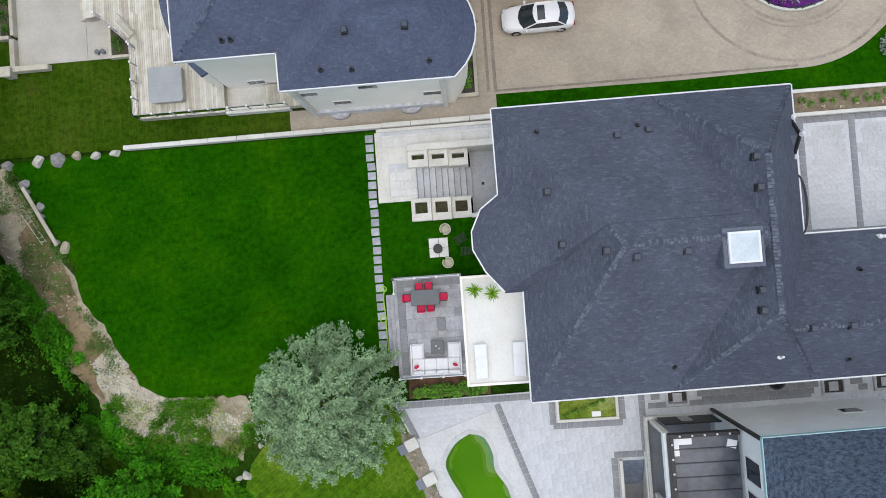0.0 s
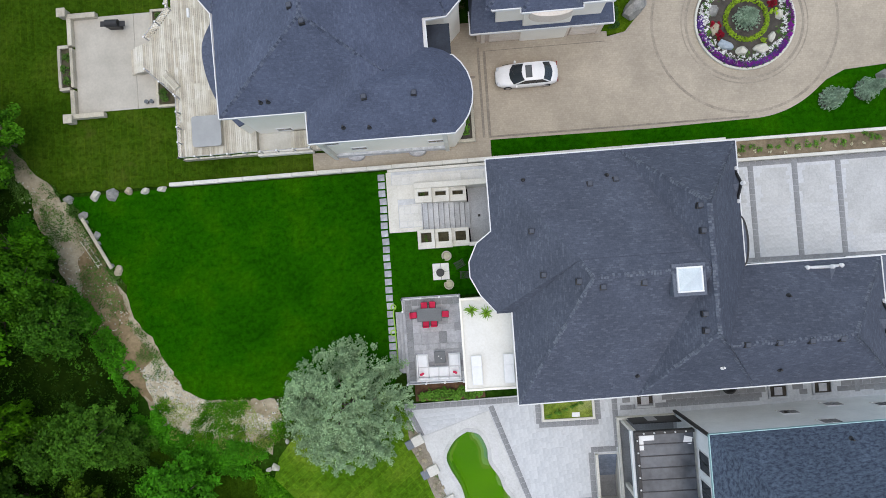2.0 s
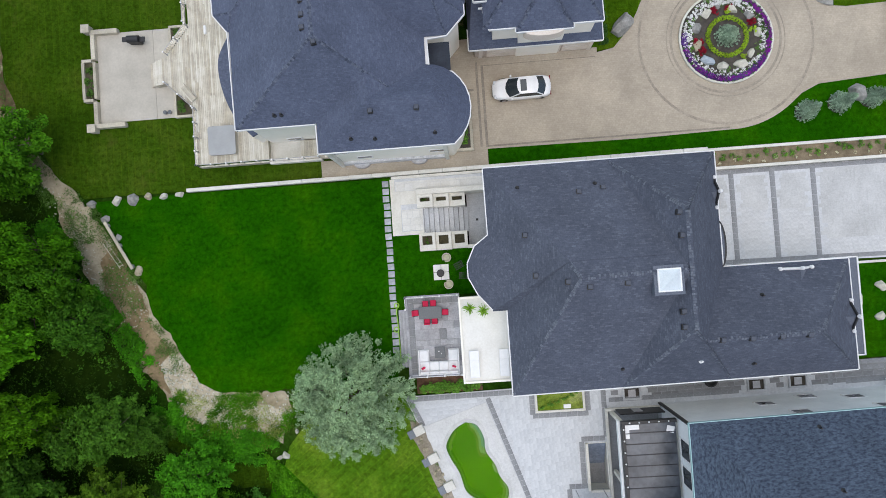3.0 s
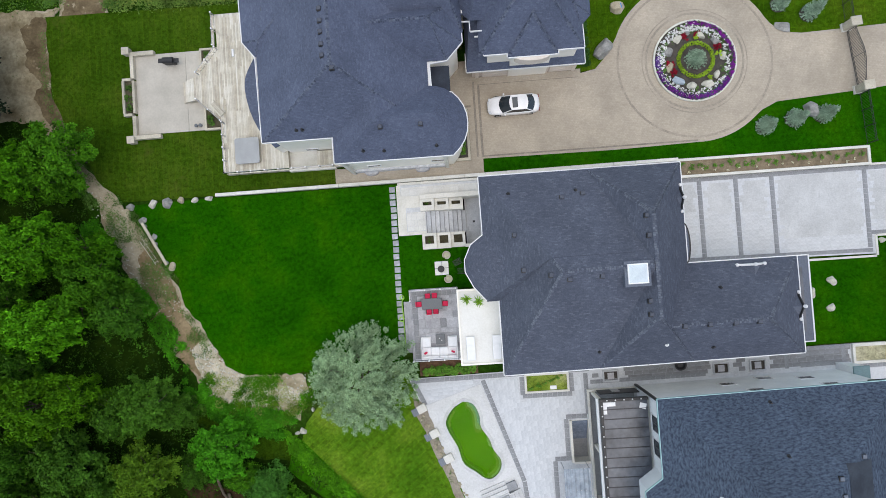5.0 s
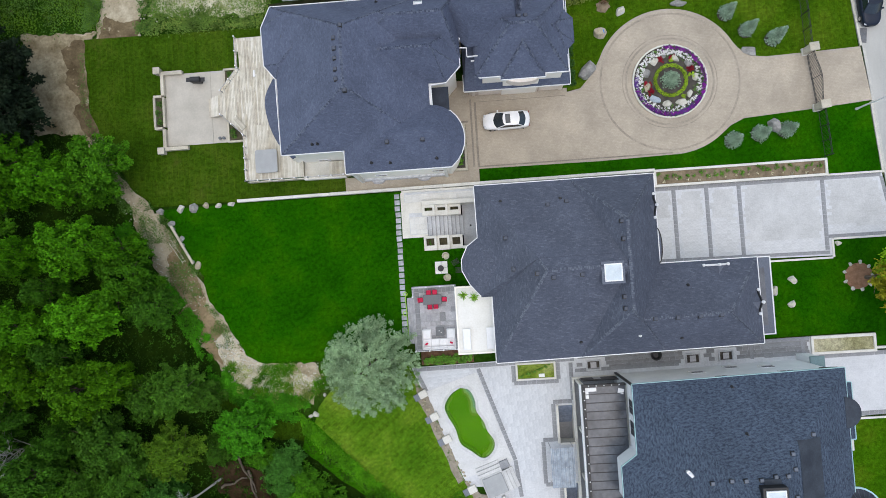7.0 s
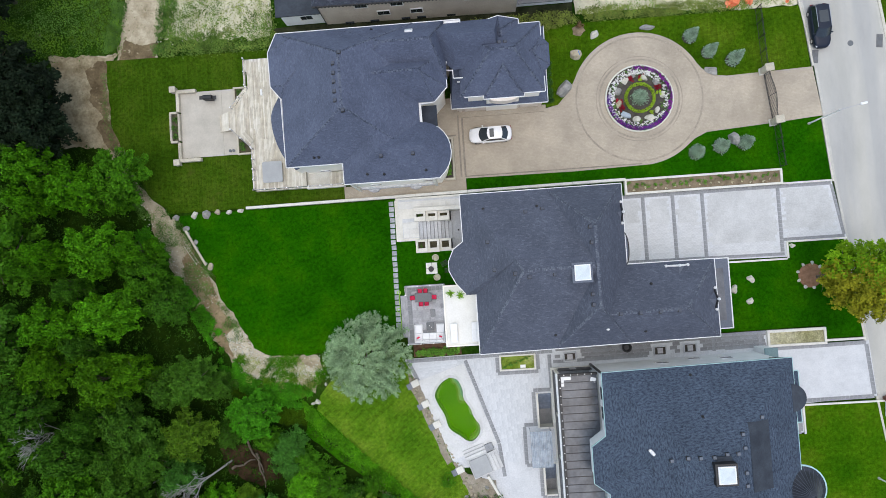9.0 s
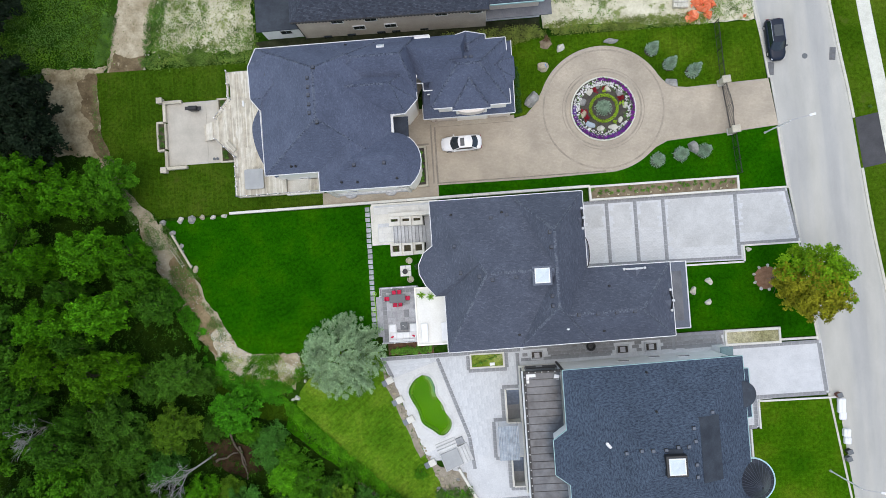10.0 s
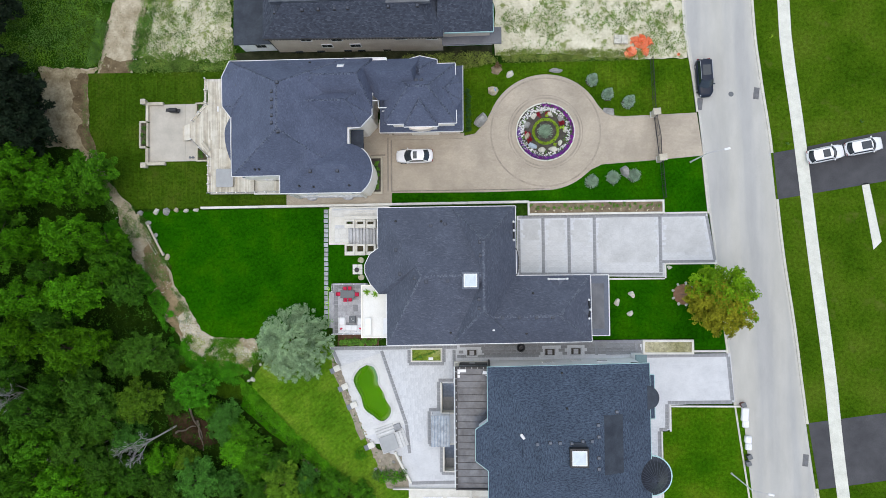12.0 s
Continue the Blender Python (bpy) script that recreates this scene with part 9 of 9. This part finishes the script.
def stone_scatter(poly, n, size, mat, seed, label):
    """Small angular stones, too many to count, as one object."""
    rng = random.Random(seed)
    xs, ys = [p[0] for p in poly], [p[1] for p in poly]
    g = G()
    while n:
        x, y = rng.uniform(min(xs), max(xs)), rng.uniform(min(ys), max(ys))
        if not inside((x, y), poly):
            continue
        n -= 1
        r = size * rng.uniform(0.4, 1.2)
        ring = [(x + r * rng.uniform(0.6, 1.1) * math.cos(k * 1.257), y + r * rng.uniform(0.6, 1.1) * math.sin(k * 1.257), -0.04) for k in range(5)]
        top = [(x + (p[0] - x) * 0.6, y + (p[1] - y) * 0.6, r * rng.uniform(0.4, 0.9)) for p in ring]
        g.face(top)
        for k in range(5):
            j = (k + 1) % 5
            g.face([ring[k], ring[j], top[j], top[k]])
    tagged(part("loose_stones", g, mat), label, "stones", kind="stuff")


stone_scatter(PALE, 420, 0.13, M["pale_rock"], 4, "pale loose stones lying on the track")
stone_scatter([(-24, -16.6), (-16.5, -16.5), (-17, -19), (-20, -20.5), (-23.5, -18.5)], 130, 0.13, M["pale_rock"], 5, "pale loose stones on rough soil")
stone_scatter([(-38.5, 3.0), (-33.5, 0.0), (-29.8, -6.8), (-28.5, -10.5), (-31.5, -11.0), (-34.0, -6.0)], 260, 0.07, M["pale_rock"], 6, "small stones on the dusty track")
TRACK = [(-40.5, 5.0), (-36.0, 1.0), (-34.0, -0.5), (-29.6, -7.5), (-25.0, -16.2), (-23, -17.5), (-25.5, -18.6), (-28.8, -13.0), (-34.0, -5.6), (-37.0, 0.0)]
ground_cover("track_weeds", "sparse low weeds growing through the dusty track", TRACK, 1500, 0.06, 0.12, M["weed"], 7, 0.12)
ground_cover("lane_weeds", "rough weeds on the open ground", [(-48, 20.6), (-38.9, 20.4), (-38.8, 60), (-60, 60), (-60, 24)], 7500, 0.085, 0.6, M["leaf_olive"], 8, -0.25, 7, 0.34)
ground_cover("lane_weeds", "rough green weeds on the open ground", [(-48, 20.6), (-38.9, 20.4), (-38.8, 60), (-60, 60), (-60, 24)], 7500, 0.085, 0.6, M["weed"], 28, -0.3, 7, 0.34)
ground_cover("lot_weeds", "weeds growing through pale stones", [(-33.8, 20.4), (-20.5, 19.9), (-20.2, 50), (-33.0, 50), (-33.2, 29.4)], 5200, 0.085, 0.28, M["lot_leaf"], 9, -0.08, 6, 0.24)
ground_cover("lot_weeds", "yellowish weeds growing through pale stones", [(-34.6, 19.9), (-20.5, 19.6), (-20.2, 50), (-33.0, 50), (-33.2, 29.4)], 3000, 0.075, 0.2, M["dry_weed"], 39, -0.2, 6, 0.22)
ground_cover("lot_weeds", "dense weeds along the edge of the lot", [(-34.9, 19.6), (-20.5, 19.4), (-20.5, 22.0), (-28, 21.8), (-34.0, 22.2)], 900, 0.1, 0.35, M["lot_leaf"], 43, -0.25, 6, 0.24)
stone_scatter([(-34.5, 20.8), (-21, 20.5), (-20.5, 40), (-32.8, 40)], 300, 0.13, M["pale_rock"], 7, "pale stones among weeds on the lot")
ground_cover("lane_fringe", "grass fringe along the bare earth lane", [(-40.9, 20.4), (-39.3, 21.0), (-36.9, 29.6), (-36.6, 50), (-39.0, 50), (-38.8, 29.6)], 2400, 0.09, 0.35, M["weed"], 40, -0.2)
ground_cover("lane_fringe", "grass fringe along the bare earth lane", [(-35.2, 19.8), (-33.4, 19.9), (-30.9, 29.4), (-31.0, 50), (-33.1, 50), (-33.2, 29.4)], 1900, 0.09, 0.35, M["weed"], 41, -0.2)
ground_cover("lot_weeds", "weeds growing through pale gravel", [(10.5, 19.4), (34, 19.3), (38.9, 19.6), (38.2, 30), (14.8, 30), (14.6, 21)], 2600, 0.08, 0.2, M["lot_leaf"], 10, 0.05, 5, 0.14)
ground_cover("border_weeds", "dense weeds along the lot border", [(2.0, 19.0), (9.8, 18.6), (14.5, 19.6), (33.5, 19.5), (33.5, 20.6), (14.5, 21.0), (2.0, 20.6)], 2200, 0.08, 0.35, M["dry_weed"], 11, -0.25)
ground_cover("verge_grass", "grass tufts along the south wood edge", [(-19.6, -21.6), (-11.5, -29.4), (-7.5, -33.0), (-6.5, -33.8), (-8.3, -34.0), (-12.6, -30.2), (-19.2, -23.6)], 2600, 0.1, 0.4, M["leaf_bright"], 12, -0.5)
LAWN_EDGE = ribbon(curve_pts(BACK[:8], 4), 0.9, -1)
ground_cover("edge_grass", "grass and weeds creeping from the lawn into the track", LAWN_EDGE, 900, 0.06, 0.14, M["weed"], 17, -0.1, 6, 0.14)
ground_cover("edge_grass", "grass creeping from the lawn into the lane", ribbon(curve_pts(N_LAWN[:5], 4), 0.8, -1), 500, 0.06, 0.14, M["weed"], 18, -0.1, 6, 0.14)
for k in range(5):
    x, y = -1.4 + k * 0.8, -33.8 - 0.4 * (k % 2)
    bush("corner_shrub", "loose green shrub in the rough corner", x, y, 0, 0.85, 260, M["leaf_bright"] if k % 2 else M["weed"], 1.3, group="corner shrubs", size=0.11)
bush("pool_shrub", "dark green shrub below the pool wall", -3.6, -31.2, 0, 0.9, 260, M["leaf_mid"], 1.1, size=0.11)
slab("bare_patch", frayed([(-12.9, -29.4), (-10.6, -30.9), (-8.6, -33.4), (-9.6, -33.8), (-12.4, -31.4)], 0.5, 0.4, 41), 0.0, M["dirt"], "bare sandy patch at the wood edge", "ground")


# ---- paving pieces ----
def piece_mesh(l, w, t, mat):
    """A paver with softened upper edges, centred, top at zero."""
    e = 0.006
    g = G()
    a, b = [(-l / 2, -w / 2), (l / 2, -w / 2), (l / 2, w / 2), (-l / 2, w / 2)], [(-l / 2 + e, -w / 2 + e), (l / 2 - e, -w / 2 + e), (l / 2 - e, w / 2 - e), (-l / 2 + e, w / 2 - e)]
    g.face([(*p, 0) for p in b])
    for i in range(4):
        j = (i + 1) % 4
        g.face([(*a[i], -e), (*a[j], -e), (*b[j], 0), (*b[i], 0)])
        g.face([(*a[i], -t), (*a[j], -t), (*a[j], -e), (*a[i], -e)])
    return g.mesh("paver", mat)


PIECES = {}


def paving(parent, region, holes, turn, width, lengths, mat, z, seed, limit=300, gap=0.008, near=None):
    """Rows of pavers inside an outline; the nearest as single pieces, the rest joined."""
    rnd = random.Random(seed)
    c, s = math.cos(radians(turn)), math.sin(radians(turn))
    loc = [(x * c + y * s, -x * s + y * c) for x, y in region]
    u0, u1 = min(p[0] for p in loc), max(p[0] for p in loc)
    v0, v1 = min(p[1] for p in loc), max(p[1] for p in loc)
    got = []
    v = v0
    while v < v1:
        u = u0 - rnd.random() * max(lengths)
        while u < u1:
            L = rnd.choice(lengths)
            q = [(u, v), (u + L, v), (u + L, v + width), (u, v + width), (u + L / 2, v + width / 2)]
            w = [(a * c - b * s, a * s + b * c) for a, b in q]
            if all(inside(p, region) for p in w) and not any(inside(p, h) for p in w for h in holes):
                got.append((w[4], L))
            u += L
        v += width
    if near:
        got.sort(key=lambda k: math.hypot(k[0][0] - near[0], k[0][1] - near[1]))
    rest = G()
    for k, ((x, y), L) in enumerate(got):
        key = (round(L, 3), width, mat.name)
        if key not in PIECES:
            PIECES[key] = piece_mesh(L - gap, width - gap, 0.05, mat)
        zz = z + rnd.uniform(0, 0.004)
        if k < limit:
            ob = new("paver", PIECES[key])
            ob.parent = parent
            ob.matrix_basis = pose(x, y, zz, 0, 0, turn)
        else:
            l2, w2 = (L - gap) / 2, (width - gap) / 2
            cs = [(x + a * c - b * s, y + a * s + b * c) for a, b in ((-l2, -w2), (l2, -w2), (l2, w2), (-l2, w2))]
            rest.face([(*p, zz) for p in cs])
            for i in range(4):
                j = (i + 1) % 4
                rest.face([(*cs[i], zz - 0.05), (*cs[j], zz - 0.05), (*cs[j], zz), (*cs[i], zz)])
    if rest.f:
        tagged(part("paver_field", rest, M[mat.name + "_field"] if mat.name + "_field" in M else mat, parent), kind="stuff")


def island_vary(base, dark, light):
    """The joined rest: each piece its own tone."""
    m, n, l, b = nodes_of(base + "_field")
    v = coords(n, l)
    g = n.new("ShaderNodeNewGeometry")
    c = ramp(n, l, g.outputs["Random Per Island"], [(0, dark), (1, light)])
    f = noise_node(n, l, v, 7, 6, 0.7)
    c = mix(n, l, "OVERLAY", c, ramp(n, l, f, [(0.25, (0.35, 0.35, 0.35)), (0.75, (0.65, 0.65, 0.65))]), 0.6)
    s = noise_node(n, l, v, 0.4, 4, 0.6)
    c = mix(n, l, "OVERLAY", c, ramp(n, l, s, [(0.3, (0.42, 0.42, 0.42)), (0.7, (0.58, 0.58, 0.58))]), 0.8)
    l.new(c, b.inputs["Base Color"])
    b.inputs["Roughness"].default_value = 0.85
    bump(n, l, b, f, 0.5, 0.006)
    M[base + "_field"] = m


island_vary("light_grey_paver", (0.57, 0.58, 0.595), (0.6, 0.61, 0.625))
island_vary("driveway_paver", (0.5, 0.503, 0.5), (0.525, 0.528, 0.525))
island_vary("dark_grey_paver", (0.17, 0.175, 0.185), (0.27, 0.275, 0.285))


def band(parent, a, b, wide, mat, z, each=0.45):
    """A line of square border stones."""
    A, B = Vector(a), Vector(b)
    n = max(1, round((B - A).length / each))
    d = (B - A) / n
    key = (round(d.length, 2), wide, mat.name)
    if key not in PIECES:
        PIECES[key] = piece_mesh(d.length - 0.014, wide - 0.014, 0.06, mat)
    for k in range(n):
        p = A + d * (k + 0.5)
        ob = new("border_paver", PIECES[key])
        ob.parent = parent
        ob.matrix_basis = pose(p.x, p.y, z + random.uniform(0, 0.006), 0, 0, math.degrees(math.atan2(d.y, d.x)))


yard = bpy.data.objects["yard_base"]
dk = M["dark_paver"]
for a, b in (((-7.5, -17.75), (9.0, -17.55)), ((-0.85, -18.0), (2.35, -27.45)), ((2.35, -27.5), (2.75, -31.2)), ((-7.2, -18.0), (-6.3, -20.0)), ((2.75, -17.9), (2.75, -19.6)), ((2.75, -19.7), (7.3, -19.7)), ((7.3, -19.5), (7.3, -17.8)), ((8.6, -17.9), (8.6, -21.7)), ((6.55, -21.8), (8.5, -21.8)), ((6.55, -22.0), (6.55, -25.4)), ((5.3, -25.6), (6.8, -25.6)), ((5.3, -25.8), (5.3, -30.0)), ((5.3, -30.1), (6.9, -30.1)), ((6.85, -30.3), (6.85, -33.6)), ((6.85, -33.7), (8.7, -33.7)), ((3.0, -35.0), (9.1, -34.8))):
    band(yard, a, b, 0.42, dk, 0.03)
holes = [rect(2.55, -19.9, 7.5, -17.4)]
paving(yard, [(-0.5, -18.0), (8.4, -17.8), (8.4, -21.6), (6.35, -21.6), (6.35, -25.4), (5.1, -25.4), (5.1, -30.3), (6.65, -30.3), (6.65, -33.9), (8.8, -33.9), (8.8, -34.6), (3.1, -34.8), (3.0, -31.2), (2.6, -27.4)], holes, 94, 0.32, (0.32, 0.48, 0.64), M["grey_paver"], 0.028, 5, 280, near=(2, -22))
paving(yard, [(-6.9, -18.05), (-1.2, -17.95), (-1.3, -18.4), (-6.1, -19.9)], [], 4, 0.32, (0.48, 0.64), M["grey_paver"], 0.028, 6)
# alley paving, its house shade painted into the paver tone
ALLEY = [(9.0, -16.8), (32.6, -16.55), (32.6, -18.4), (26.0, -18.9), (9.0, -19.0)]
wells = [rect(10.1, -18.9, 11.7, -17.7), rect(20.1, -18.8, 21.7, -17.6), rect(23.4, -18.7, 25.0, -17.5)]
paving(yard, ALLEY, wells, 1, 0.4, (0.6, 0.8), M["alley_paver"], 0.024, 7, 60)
for a, b in (((9.0, -17.1), (32.5, -16.85)), ((9.0, -18.75), (19.5, -18.65)), ((26.8, -16.9), (26.8, -18.6)), ((28.0, -17.4), (31.5, -17.3)), ((28.0, -18.4), (31.5, -18.3)), ((31.9, -17.0), (31.9, -18.4)), ((13.5, -17.8), (19.5, -17.7))):
    band(yard, a, b, 0.38, dk, 0.034)
paving(yard, [(32.5, -18.75), (43.3, -18.55), (43.7, -24.3), (35.2, -24.5), (35.1, -27.8), (34.3, -28.0), (34.2, -34.0), (32.6, -34.0)], [], 0, 0.32, (0.48, 0.64), M["grey_paver"], 0.024, 8, 40)
for a, b in (((32.6, -18.72), (43.2, -18.6)), ((35.6, -24.6), (43.6, -24.5)), ((35.5, -24.8), (35.45, -27.9)), ((34.5, -28.0), (35.5, -27.95)), ((34.5, -28.2), (34.5, -34)), ((43.2, -18.8), (43.6, -24.3))):
    band(yard, a, b, 0.45, dk, 0.032)

drv = bpy.data.objects["driveway_base"]
for x in (20.25, 23.55, 26.8, 35.1):
    band(drv, (x, -8.1), (x, -0.95), 0.42, dk, 0.04)
band(drv, (17.1, -0.85), (40.9, -0.85), 0.36, dk, 0.036)
band(drv, (17.1, -8.15), (35.3, -8.35), 0.36, dk, 0.036)
band(drv, (35.3, -6.75), (41.9, -6.75), 0.36, dk, 0.036)
band(drv, (17.15, -1.2), (17.15, -8.0), 0.36, dk, 0.04)
band(drv, (40.92, -1.0), (41.85, -6.6), 0.36, dk, 0.04)
for k, (x0, x1, y0) in enumerate(((17.35, 20.03, -7.95), (20.47, 23.33, -7.98), (23.77, 26.58, -8.0), (27.02, 34.88, -8.1), (35.32, 41.6, -6.55))):
    paving(drv, [(x0, y0), (x1, y0), (x1 - (0.95 if k == 4 else 0), -1.05), (x0, -1.05)], [], 0, 0.32, (0.32, 0.48, 0.64), M["drive_paver"], 0.03, 40 + k, 60 if k < 4 else 30)
